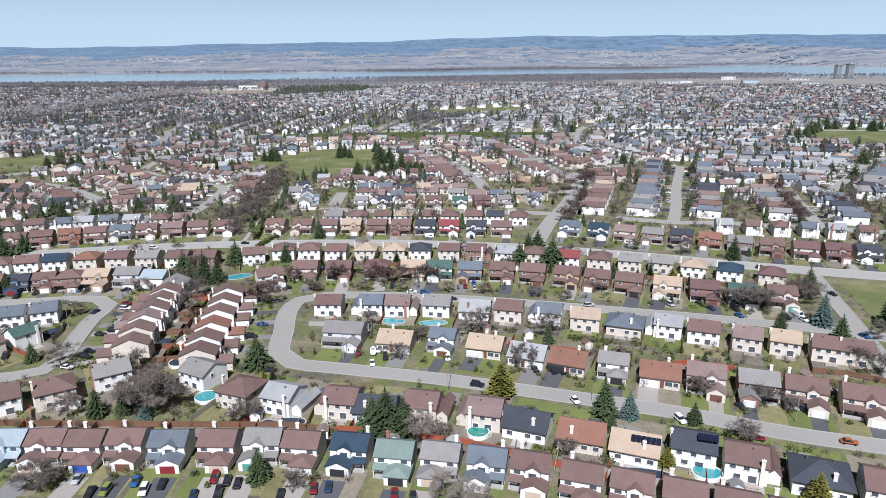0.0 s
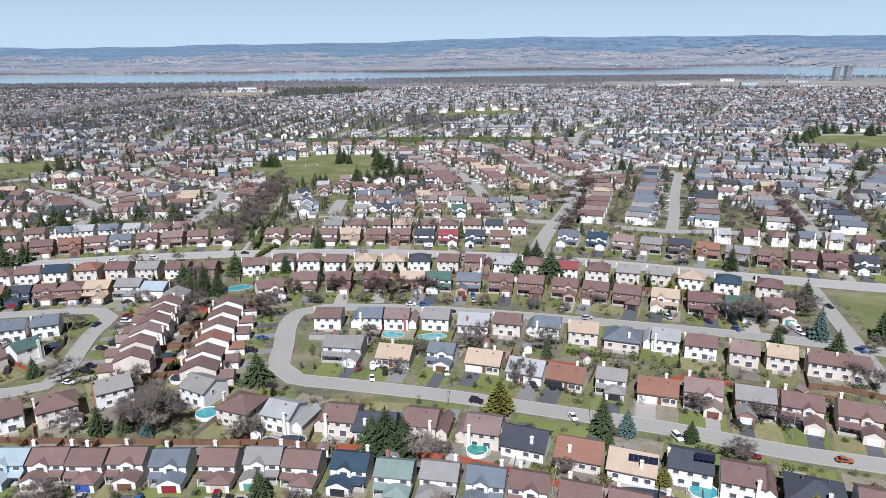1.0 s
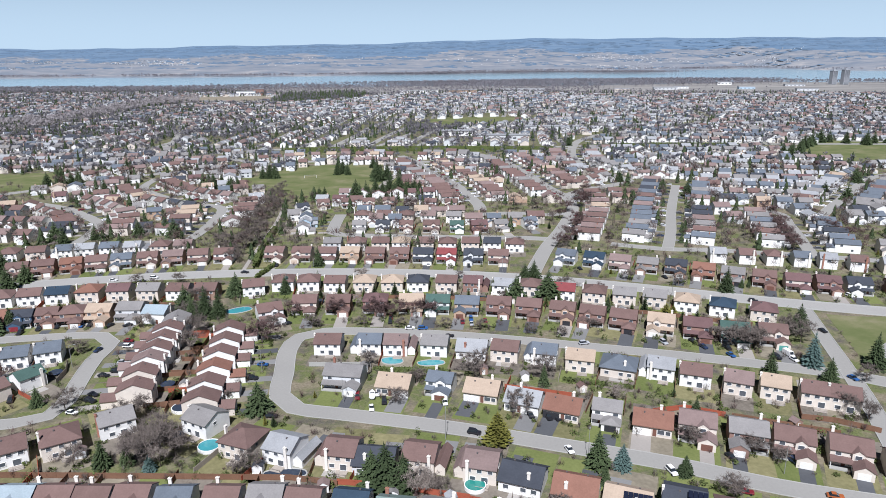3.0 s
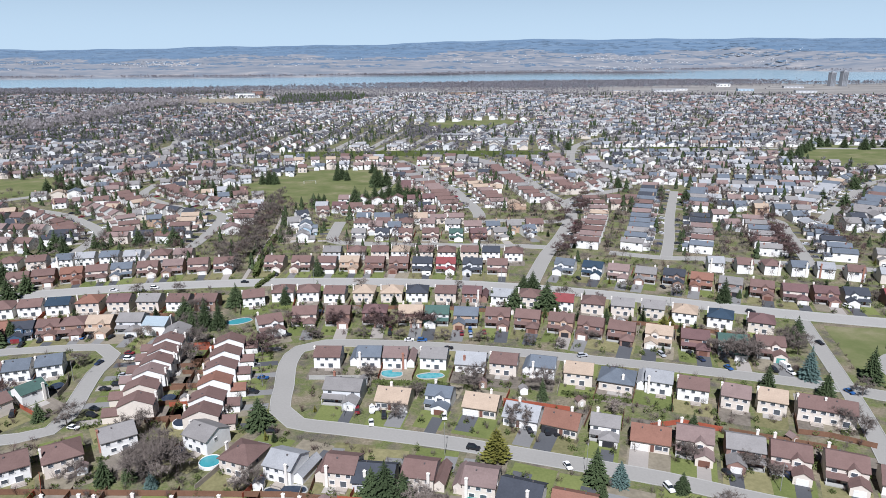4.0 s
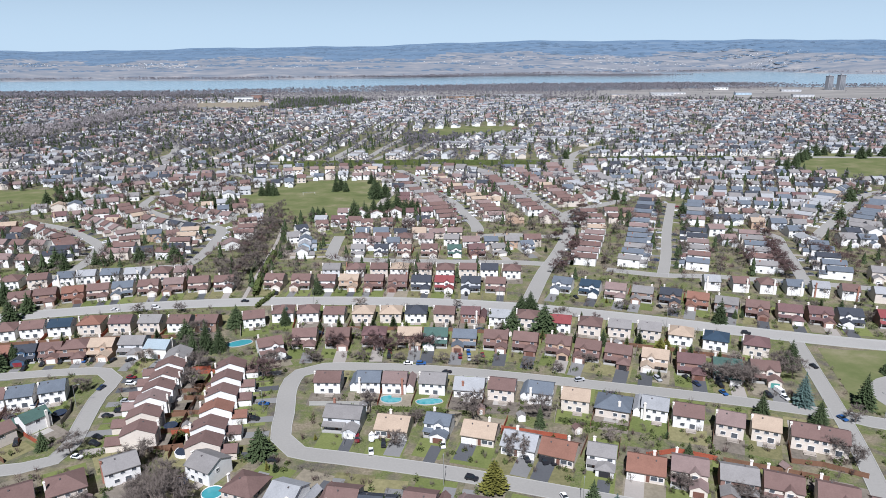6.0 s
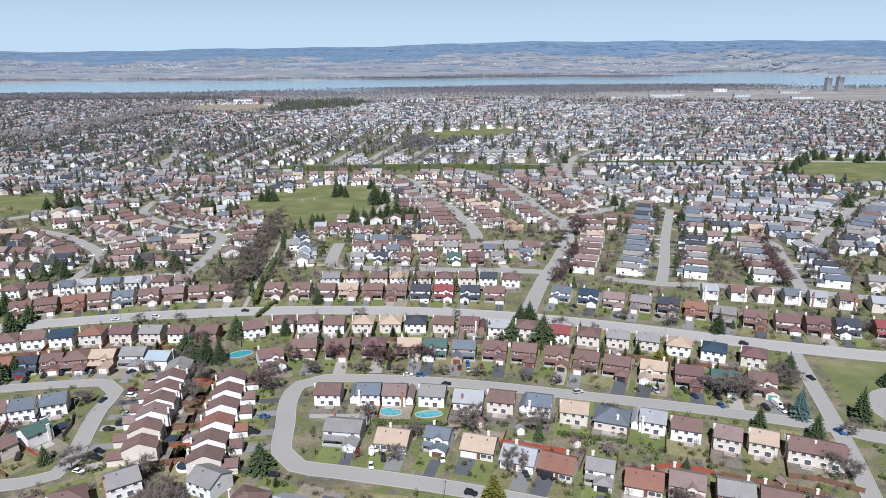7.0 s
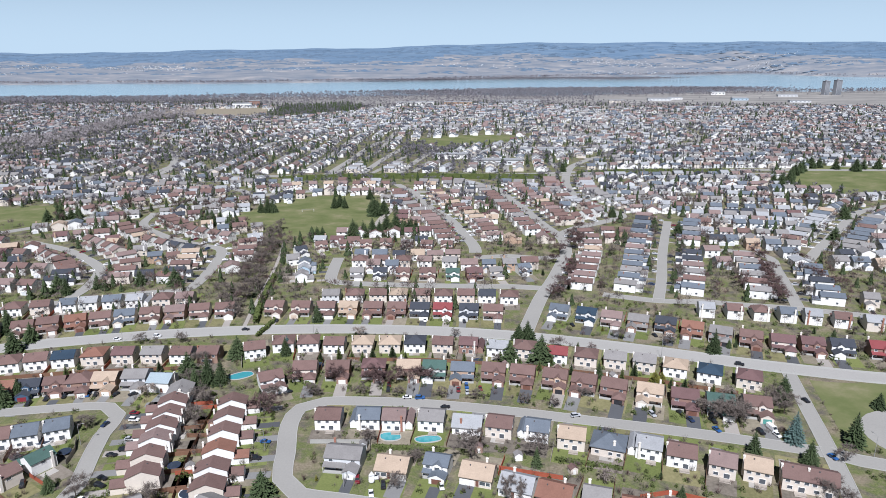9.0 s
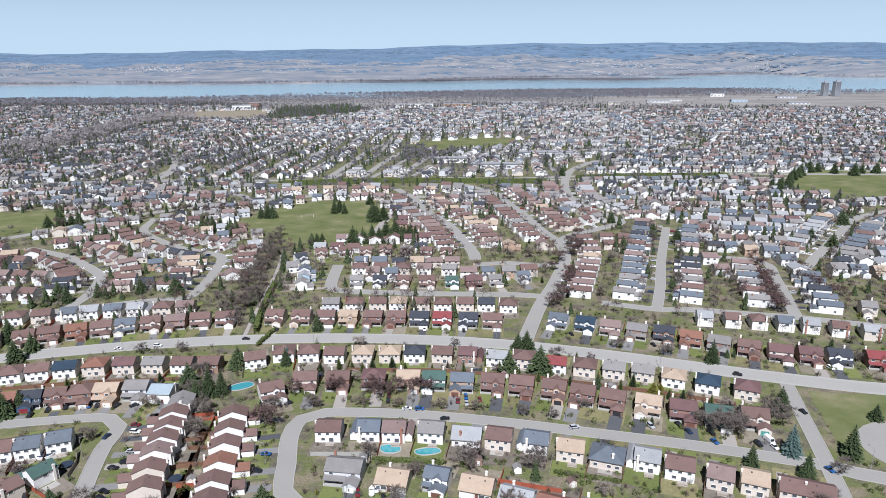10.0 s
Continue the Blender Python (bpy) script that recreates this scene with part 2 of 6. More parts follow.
    def disc_prism(self, cx, cy, rx, ry, z0, z1, n=20, mat=0, top=None):
        ring = [(cx + rx * math.cos(6.2832 * k / n), cy + ry * math.sin(6.2832 * k / n)) for k in range(n)]
        self.solid([(*p, z0) for p in ring] + [(*p, z1) for p in ring], [(k, (k + 1) % n, n + (k + 1) % n, n + k) for k in range(n)], mat)
        self.face([(*p, z1) for p in ring], mat if top is None else top)

    def mesh(self, name, mats):
        me = bpy.data.meshes.new(name)
        me.from_pydata(self.v, [], self.f)
        for m in mats:
            me.materials.append(m)
        if len(mats) > 1:
            me.polygons.foreach_set("material_index", self.m)
        me.update()
        return me


def part(name, geo, mats, parent, label="", at=None, own=None):
    """One mesh object under a thing; own: a material of this object alone."""
    me = geo.mesh(name, mats) if isinstance(geo, Geo) else geo
    ob = new(name, me)
    ob.parent = parent
    if at is not None:
        ob.matrix_basis = at
    if own:
        paint(ob, own)
    return tagged(ob, label) if label else ob


def paint(ob, mat):
    ob.material_slots[0].link = "OBJECT"
    ob.material_slots[0].material = mat


def thing(name, label, category, group="", kind=""):
    return tagged(new(name), label, category, group, kind)


def solo(name, geo, mats, label, category="", group="", kind="", at=None):
    ob = new(name, geo.mesh(name, mats))
    if at is not None:
        ob.matrix_basis = at
    return tagged(ob, label, category, group, kind)


def discard(ob):
    for o in (*ob.children_recursive, ob):
        bpy.data.objects.remove(o)


def smooth_line(pts, step=6.0):
    """A polyline rounded by a Catmull-Rom spline, in equal steps."""
    p = [Vector((*q, 0)) for q in pts]
    p = [p[0] * 2 - p[1], *p, p[-1] * 2 - p[-2]]
    out = []
    for i in range(1, len(p) - 2):
        n = max(1, int((p[i + 1] - p[i]).length / step))
        for k in range(n):
            t = k / n
            out.append(0.5 * (2 * p[i] + (p[i + 1] - p[i - 1]) * t + (2 * p[i - 1] - 5 * p[i] + 4 * p[i + 1] - p[i + 2]) * t * t + (3 * p[i] - p[i - 1] - 3 * p[i + 1] + p[i + 2]) * t ** 3))
    return out + [p[-2]]


def sides(line, left, right):
    """Points beside a line, to its left and right."""
    a, b = [], []
    for i, q in enumerate(line):
        d = (line[min(i + 1, len(line) - 1)] - line[max(i - 1, 0)]).normalized()
        n = Vector((-d.y, d.x, 0))
        a.append(q + n * left)
        b.append(q - n * right)
    return a, b


def ribbon(geo, line, left, right, z0, z1, mat=0):
    """A strip with an upright edge on either side; left and right: its offsets from the line."""
    a, b = sides(line, left, right)
    up, dn = Vector((0, 0, z1)), Vector((0, 0, z0))
    for i in range(len(line) - 1):
        geo.face([b[i] + up, b[i + 1] + up, a[i + 1] + up, a[i] + up], mat)
        geo.face([a[i] + up, a[i + 1] + up, a[i + 1] + dn, a[i] + dn], mat)
        geo.face([b[i + 1] + up, b[i] + up, b[i] + dn, b[i + 1] + dn], mat)


def inside(x, y, poly):
    hit = False
    for i in range(len(poly)):
        (x0, y0), (x1, y1) = poly[i - 1], poly[i]
        if (y0 > y) != (y1 > y) and x < (x1 - x0) * (y - y0) / (y1 - y0) + x0:
            hit = not hit
    return hit

# ---- ground, roads, parks ----
ROADS = []   # (smoothed line, half width) of every street, to keep things off it


def road(name, pts, half, label, z=0.06, mat=None, kerbs=True):
    line = smooth_line(pts)
    z += 0.008 * len(ROADS)
    ROADS.append((line, half))
    g = Geo()
    ribbon(g, line, half, half, -0.05, z)
    ob = solo(name, g, [mat or ASPHALT], label, "road", kind="structure")
    if kerbs:
        k = Geo()
        ribbon(k, line, half + 0.24, -half, -0.05, z + 0.10)
        ribbon(k, line, -half, half + 0.24, -0.05, z + 0.10)
        solo("kerb", k, [KERB], "pale concrete kerb along the street", "kerb", kind="structure")
    return ob


def flat(name, poly, z, mat, label, category, kind="structure"):
    g = Geo()
    pts = smooth_line(list(poly) + [poly[0]], 4.0)[:-1]
    g.face([(p.x, p.y, z) for p in pts])
    n = len(pts)
    for i in range(n):
        a, b = pts[i], pts[(i + 1) % n]
        g.face([(a.x, a.y, -0.05), (b.x, b.y, -0.05), (b.x, b.y, z), (a.x, a.y, z)])
    return solo(name, g, [mat], label, category, kind=kind)


def shore_near(x):
    return float(np.interp(x, (-1500, -1050, -530, 30, 430, 700, 1050, 1220, 1700), (2160, 2110, 2170, 2180, 2130, 2170, 2330, 2180, 2300))) + 18 * math.sin(x / 97.0 + 1)


def shore_far(x):
    return float(np.interp(x, (-2000, -660, 44, 672, 1290, 1750, 1950, 2300), (3140, 3060, 3254, 3500, 3620, 3760, 3300, 3080))) + 20 * math.sin(x / 130.0)


def town_end(x):
    """Where the last houses stand before the river's woods."""
    return float(np.interp(x, (-1200, -600, -222, 117, 375, 765, 1600), (1870, 1810, 1620, 1730, 1610, 1590, 1600))) + 15 * math.sin(x / 140.0)


def land_height(x, y):
    """Flat town, a river bed, then fields that rise to a low ridge on the horizon."""
    a, b = shore_near(x), shore_far(x)
    if y < a - 30:
        return 0.0
    if y < b:
        return -3.0 if a < y < b - 20 else -1.5
    s = (y - b) / (4750 - b)
    ridge = 151 + 9 * math.sin(x / 900.0 + 0.6) + 4 * math.sin(x / 310.0) + 3 * math.sin(x / 120.0 + 2) + 1.5 * math.sin(x / 47.0) + x * 0.0055
    roll = 2 * math.sin(x / 180.0 + y / 140.0) + 1.5 * math.sin(x / 75.0 - y / 90.0)
    return 1.0 + max(s, 0.0) ** 1.15 * ridge + roll * min(s, 1.0) * (1 - s) * 2


def ground_sheet():
    xs = [-6500, -4500] + list(range(-3600, 3601, 60)) + [4500, 6500]
    ys = [-3000, -1000, -200, 60, 200, 400, 700, 1000, 1400] + list(range(1500, 2020, 40)) + list(range(2020, 2640, 20)) + list(range(2640, 3000, 90)) + list(range(3000, 3880, 30)) + list(range(3880, 4860, 50)) + [5200]
    v, f = [], []
    for y in ys:
        for x in xs:
            v.append((x, y, land_height(x, y) if y < 5000 else 20.0))
    n = len(xs)
    for j in range(len(ys) - 1):
        for i in range(n - 1):
            f.append((j * n + i, j * n + i + 1, (j + 1) * n + i + 1, (j + 1) * n + i))
    me = bpy.data.meshes.new("ground")
    me.from_pydata(v, [], f)
    me.materials.append(GRASS)
    me.materials.append(FIELDS_HAZED)
    me.materials.append(RIDGE_HAZED)
    me.materials.append(DRY)
    idx = []
    for j in range(len(ys) - 1):
        for i in range(n - 1):
            x, y = xs[i] + 30, ys[j]
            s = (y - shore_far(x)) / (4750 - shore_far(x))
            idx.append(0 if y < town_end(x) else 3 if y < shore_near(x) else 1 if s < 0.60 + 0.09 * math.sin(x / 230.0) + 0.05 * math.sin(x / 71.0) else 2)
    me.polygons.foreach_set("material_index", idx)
    tagged(new("ground", me), "spring lawns and earth, with fields rising to far hills", "ground", kind="structure")


def banded(name, tones, stretch, rough=0.95):
    """Far land seen at a low angle: parcels drawn out sideways, in several tones."""
    m = bpy.data.materials.new(name)
    m.use_nodes = True
    t = m.node_tree
    b = t.nodes["Principled BSDF"]
    b.inputs["Roughness"].default_value, b.inputs["Specular IOR Level"].default_value = rough, 0.05
    mp = t.nodes.new("ShaderNodeMapping")
    mp.inputs["Scale"].default_value = stretch
    n = t.nodes.new("ShaderNodeTexNoise")
    n.inputs["Scale"].default_value, n.inputs["Detail"].default_value, n.inputs["Roughness"].default_value = 1.0, 7, 0.65
    r = t.nodes.new("ShaderNodeValToRGB")
    r.color_ramp.elements[0].position, r.color_ramp.elements[1].position = 0.30, 0.70
    r.color_ramp.elements[0].color, r.color_ramp.elements[1].color = (*tones[0], 1), (*tones[-1], 1)
    for k, c in enumerate(tones[1:-1]):
        r.color_ramp.elements.new(0.30 + 0.40 * (k + 1) / (len(tones) - 1)).color = (*c, 1)
    t.links.new(t.nodes.new("ShaderNodeNewGeometry").outputs["Position"], mp.inputs["Vector"])
    t.links.new(mp.outputs[0], n.inputs["Vector"])
    t.links.new(n.outputs["Fac"], r.inputs["Fac"])
    t.links.new(r.outputs[0], b.inputs["Base Color"])
    return m


# Distance haze is painted into the next two colours as blue-grey.
FIELDS_HAZED = banded("far_fields_hazed", [(0.12, 0.152, 0.195), (0.17, 0.19, 0.222), (0.225, 0.232, 0.25), (0.345, 0.325, 0.312)], (0.006, 0.011, 0.0))
RIDGE_HAZED = banded("far_hills_hazed", [(0.092, 0.148, 0.225), (0.12, 0.178, 0.255), (0.165, 0.22, 0.288)], (0.005, 0.016, 0.0))
DRY = banded("dry_meadow", [(0.15, 0.146, 0.146), (0.235, 0.225, 0.212), (0.33, 0.315, 0.292)], (0.006, 0.02, 0.0))
WATER = material("river_water", (0.26, 0.38, 0.44), 0.16, 0.05, 0.004, 0.12, spec=0.4)
ground_sheet()
g = Geo()
g.box(-5000, 5000, 1960, 4100, -2.0, -0.6)
solo("river", g, [WATER], "wide calm blue river before the far shore", "river", kind="structure")

road("road_near", [(150, 119), (125, 128), (101, 135), (82, 141), (59, 151), (32, 160), (2, 169.5), (-30, 177.5), (-44, 181), (-50.5, 189), (-52.5, 204), (-55, 222), (-53, 234), (-44, 239), (-16, 237.5), (6, 234), (27, 229.5), (58, 221.5), (97, 211), (132, 199.5)], 3.15, "worn grey residential street with pale kerbs")
road("road_artery", [(-290, 262), (-219, 288), (-182, 298.5), (-132, 307.5), (-77, 311.5), (-20, 309.5), (35, 301), (86, 286), (132, 269), (174, 255.5), (203, 249), (290, 232)], 3.9, "pale two-lane main street with kerbs", 0.08, ASPHALT_ARTERY)
g = Geo()
for off in (4.3, -5.6):
    ribbon(g, ROADS[1][0], off + 1.3, -off, -0.05, 0.15)
solo("pavement", g, [KERB], "pale concrete pavement along the main street", "pavement", kind="structure")
road("road_side", [(151, 263), (143, 233), (136, 206), (128, 178), (118, 148), (112, 130)], 2.65, "worn grey side street beside a lawn")
road("road_loop", [(134, 199), (141, 194.5), (152, 190), (176, 183)], 3.6, "grey asphalt drive off the side street")
road("road_crescent", [(-230, 226), (-177, 232), (-145, 236.5), (-129, 237), (-122, 230), (-121.5, 216), (-118.5, 200), (-115.5, 186), (-116.5, 178), (-124, 174), (-150, 170), (-190, 164)], 2.8, "worn grey crescent street with pale kerbs")
road("road_north", [(43, 303), (50, 326), (59, 354), (70, 382), (81, 414), (90, 445), (92, 478), (85, 517), (77, 575), (69, 617), (60, 664), (30, 712)], 3.7, "worn grey street winding north through houses")
road("road_court", [(63, 367), (43, 371), (10, 373), (-24, 376), (-51, 380), (-63, 385), (-65, 408), (-65, 432)], 3.5, "narrow grey court street between house rows")
road("road_branch", [(89, 430), (68, 427), (49, 432), (26, 429)], 3.3, "narrow grey street between houses")
road("road_bend", [(27, 440), (27, 456), (21, 491), (12, 534), (-2, 574), (-13, 606), (-19, 640), (-40, 690)], 4.0, "grey street curving past a park")
road("road_link", [(93, 484), (108, 503), (131, 520), (154, 540), (150, 562), (142, 586), (132, 626), (137, 696), (158, 780), (187, 832), (240, 900)], 4.2, "grey street winding to the far houses")
road("road_lane", [(121, 343), (135, 380), (154, 436), (186, 522)], 2.9, "straight grey lane between house rows")
road("road_cross", [(94, 356), (122, 345), (145, 343), (167, 337), (192, 331), (214, 323), (260, 308), (320, 290)], 3.1, "grey cross street beside small houses")
road("road_hook", [(192, 331), (204, 368), (213, 398), (220, 421), (211, 435), (176, 443)], 3.1, "grey street hooking round houses")
road("road_east", [(240, 412), (256, 432), (291, 473), (332, 521), (367, 554), (440, 585), (560, 600)], 3.3, "grey street curving east")
road("road_west", [(-208, 348), (-206, 376), (-211, 402), (-218, 417), (-237, 437), (-261, 458), (-300, 480)], 3.3, "grey street winding west between houses")
road("road_westloop", [(-240, 342), (-198, 356), (-170, 366), (-147, 371), (-143, 389), (-145, 428), (-151, 455), (-172, 468), (-198, 486), (-234, 526), (-242, 570)], 3.3, "grey loop street between houses")
road("road_parkside", [(-420, 470), (-339, 505), (-286, 560), (-242, 600), (-188, 628), (-130, 655), (-60, 655), (0, 648)], 4.0, "grey street skirting the park")
road("road_far", [(-700, 690), (-400, 735), (-150, 745), (80, 742), (250, 760), (600, 740)], 5.0, "far grey street beside a long hedge", kerbs=False)

road("road_farbend", [(-470, 1100), (-432, 1024), (-389, 974), (-356, 919), (-328, 847), (-314, 786), (-318, 748)], 4.8, "far pale street bending between houses", kerbs=False)
road("road_fareast", [(320, 915), (357, 973), (397, 1013), (427, 1117), (431, 1190)], 4.8, "far pale street bending between houses", kerbs=False)
road("road_rank", [(-122, 748), (-107, 857), (-90, 1002), (-61, 1078)], 4.4, "far street between ranks of pale houses", kerbs=False)
road("road_rank", [(-84, 748), (-62, 880), (-36, 998)], 4.2, "far street between ranks of pale houses", kerbs=False)
road("road_rank", [(-42, 748), (-16, 875), (4, 961)], 4.2, "far street between ranks of pale houses", kerbs=False)
road("road_fartop", [(24, 921), (103, 932), (182, 938), (240, 980)], 4.4, "far street beside low buildings", kerbs=False)
road("road_leftfar", [(-260, 700), (-198, 668), (-180, 640)], 4.0, "far street beside the park", kerbs=False)

PARK = [(-174, 538), (-152, 592), (-113, 632), (-64, 630), (-39, 580), (-33, 520), (-40, 498), (-65, 494), (-87, 473), (-114, 485), (-142, 514)]
PARK_EAST = [(340, 655), (384, 715), (446, 780), (520, 752), (660, 710), (660, 540), (520, 570), (415, 600), (385, 630), (362, 655)]
PARK_WEST = [(-480, 545), (-389, 591), (-354, 601), (-306, 577), (-315, 540), (-345, 515), (-480, 470)]
GREEN_FAR = [(-40, 985), (-30, 1060), (80, 1110), (140, 1070), (110, 1000), (40, 970)]
CORNER = [(155, 251.5), (160, 250), (232, 235), (232, 190), (190, 192), (154, 197), (147, 201), (144.5, 208), (149.5, 230)]
PARK_GRASS = banded("park_grass", [(0.092, 0.108, 0.044), (0.115, 0.132, 0.054), (0.15, 0.155, 0.074), (0.215, 0.197, 0.122)], (0.04, 0.05, 0.0))
for name, poly, mat, label in (("park_field", PARK, PARK_GRASS, "wide green sports field with paler worn grass"), ("park_field_east", PARK_EAST, PARK_GRASS, "green open field edged with conifers"), ("park_field_west", PARK_WEST, PARK_GRASS, "small green field among houses"), ("green_far", GREEN_FAR, PARK_GRASS, "far green park among houses"), ("corner_lawn", CORNER, PARK_GRASS, "green and straw corner lawn at the junction")):
    flat(name, poly, 0.05, mat, label, "lawn")
flat("park_path", [(-52, 500), (-47, 500), (-38, 560), (-30, 610), (-36, 612), (-45, 560)], 0.09, DRIVE_PALE, "pale worn footpath across the field", "path")
g = Geo()
ribbon(g, smooth_line([(-97, 316), (-99, 342), (-101, 377), (-104, 420), (-110, 470)]), 1.0, 1.0, -0.05, 0.06)
solo("footpath", g, [DRIVE_PALE], "narrow pale footpath through the green belt", "path", kind="structure")
flat("turning_circle", [(171 + 18.5 * math.cos(k * 0.5236), 208 + 18.5 * math.sin(k * 0.5236)) for k in range(12)], 0.12, ASPHALT, "pale worn asphalt turning circle beside the corner lawn", "road")
NO_BUILD = [PARK, PARK_EAST, PARK_WEST, GREEN_FAR, CORNER, [(-175, 696), (130, 694), (130, 734), (-175, 736)], [(-125, 318), (-90, 318), (-95, 480), (-128, 485)]]


def road_gap(x, y):
    """Distance from the nearest street's edge."""
    return float((np.hypot(ROAD_PTS[:, 0] - x, ROAD_PTS[:, 1] - y) - ROAD_PTS[:, 2]).min())


ROAD_PTS = np.array([(p.x, p.y, half) for line, half in ROADS for p in line])

# ---- houses ----
WINDOWS = {}


def window_mesh(w, h):
    """A frame (one ring) and a pane in the plane y = 0 that look towards -y."""
    if (w, h) not in WINDOWS:
        t = 0.10
        loops = [[(-w / 2 - o, y, -o), (w / 2 + o, y, -o), (w / 2 + o, y, h + o), (-w / 2 - o, y, h + o)] for o, y in ((t, 0.02), (t, -0.11), (0.0, -0.11), (0.0, -0.02))]
        g = Geo()
        g.solid(sum(loops, []), [(4 * a + k, 4 * a + (k + 1) % 4, 4 * a + 4 + (k + 1) % 4, 4 * a + 4 + k) for a in range(3) for k in range(4)])
        p = Geo()
        p.box(-w / 2, w / 2, -0.045, -0.005, 0, h)
        WINDOWS[(w, h)] = g.mesh("window", [TRIM]), p.mesh("pane", [GLASS])
    return WINDOWS[(w, h)]


def add_window(house, x, y, z, turn, w, h, bars=1):
    frame_mesh, pane_mesh = window_mesh(w, h)
    ob = part("window", frame_mesh, None, house, at=pose(x, y, z, 0, 0, turn))
    part("pane", pane_mesh, None, ob)
    return ob


def chimney_geo(x, y, z0, z1, w=0.75, d=0.55):
    g = Geo()
    g.box(x - w / 2, x + w / 2, y - d / 2, y + d / 2, z0, z1)
    g.box(x - w / 2 - 0.08, x + w / 2 + 0.08, y - d / 2 - 0.08, y + d / 2 + 0.08, z1, z1 + 0.15)
    g.tube((x, y, z1 + 0.1), (x, y, z1 + 0.5), 0.14, 0.12, 6)
    return g


def house_front_garage(w=8.0, d=8.6, wall=5.1, rise=2.2, side=1, gable=True, dormer=True, hip=False, porch=True):
    """Two storeys, ridge along the street (x), garage and porch in front (-y). side: where the garage stands."""
    h = thing("house", "", "house")
    x0, x1, y0, y1 = -w / 2, w / 2, -d / 2, d / 2
    g = Geo()
    g.box(x0, x1, y0, y1, -0.1, wall) if hip else g.gabled_body(x0, x1, y0, y1, -0.1, wall, rise)
    cx = side * (w / 2 - 2.45)
    gx0, gx1, gy0 = cx - 2.35, cx + 2.35, y0 - 4.6
    if dormer:
        ux = -side * 0.0 + cx * 0.55
        g.gabled_body(ux - 1.4, ux + 1.4, y0 - 0.7, y0 + 0.2, 2.6, wall + 0.05, 0.95, "y")
    part("wall", g, [WALL["w"]], h)
    r = Geo()
    (r.hip if hip else r.gable)(x0, x1, y0, y1, wall, rise)
    if dormer:
        r.gable(ux - 1.4, ux + 1.4, y0 - 0.7, 0, wall + 0.05, 1.0, "y", 0.25)
    part("roof", r, [ROOF["b"]], h)
    for vx in (-1.6 * side,):
        v = Geo()
        v.box(vx - 0.2, vx + 0.2, 0.9, 1.3, wall + rise * 0.6, wall + rise * 0.80 + 0.45)
        part("roof_vent", v, [VENT], h)
    g = Geo()
    if gable:
        g.gabled_body(gx0, gx1, gy0, y0, -0.1, 2.6, 1.35, "y")
    else:
        g.box(gx0, gx1, gy0, y0, -0.1, 2.6)
    garage = part("garage", g, [WALL["w"]], h)
    r = Geo()
    if gable:
        r.gable(gx0, gx1, gy0, y0 + 0.1, 2.6, 1.4, "y", 0.35)
    else:
        r.hip(gx0, gx1, gy0, y0 + 1.5, 2.6, 1.3, 0.35)
    part("garage_roof", r, [ROOF["b"]], h)
    g = Geo()
    g.box(cx - 1.5, cx + 1.5, gy0 - 0.05, gy0 + 0.05, 0, 2.15)
    for k in range(1, 4):
        g.box(cx - 1.5, cx + 1.5, gy0 - 0.075, gy0 - 0.05, k * 0.54 - 0.03, k * 0.54 + 0.03)
    part("garage_door", g, [DOOR["w"]], h)
    px0, px1 = (x0, gx0) if side > 0 else (gx1, x1)
    if porch:
        r = Geo()
        r.solid([(px0 - 0.1, y0 - 2.2, 2.5), (px1 + 0.1, y0 - 2.2, 2.5), (px1 + 0.1, y0, 3.2), (px0 - 0.1, y0, 3.2), (px0 - 0.1, y0 - 2.2, 2.65), (px1 + 0.1, y0 - 2.2, 2.65), (px1 + 0.1, y0, 3.4), (px0 - 0.1, y0, 3.4)], [(3, 2, 1, 0), (4, 5, 6, 7), (0, 1, 5, 4), (1, 2, 6, 5), (2, 3, 7, 6), (3, 0, 4, 7)])
        part("porch_roof", r, [ROOF["b"]], h)
        for q in (px0 + 0.15, px1 - 0.2):
            g = Geo()
            g.box(q - 0.07, q + 0.07, y0 - 2.05, y0 - 1.9, 0, 2.55)
            part("porch_post", g, [TRIM], h)
        g = Geo()
        g.box(px0, px1, y0 - 2.1, y0, -0.1, 0.35)
        part("porch_step", g, [KERB], h)
    dx = (px0 + px1) / 2
    g = Geo()
    g.box(dx + 0.2, dx + 1.15, y0 - 0.06, y0 + 0.02, 0.35, 2.4)
    part("front_door", g, [DOOR["h"]], h)
    add_window(h, dx - 0.75, y0, 1.0, 0, 1.1, 1.2, 1)
    for wx in (-w * 0.31, w * 0.31):
        if not (dormer and abs(wx - ux) < 1.9):
            add_window(h, wx, y0, 3.5, 0, 1.3, 1.1, 1)
    if dormer:
        add_window(h, ux, y0 - 0.7, 3.5, 0, 1.5, 1.2, 2)
    add_window(h, 0.15, y1, 3.5, 180, 1.3, 1.1, 1)
    part("chimney", chimney_geo(-side * (w / 2 - 1.3), y1 + 0.25, -0.1, wall + rise - 0.35), [CHIMNEY_PALE], h)
    return h


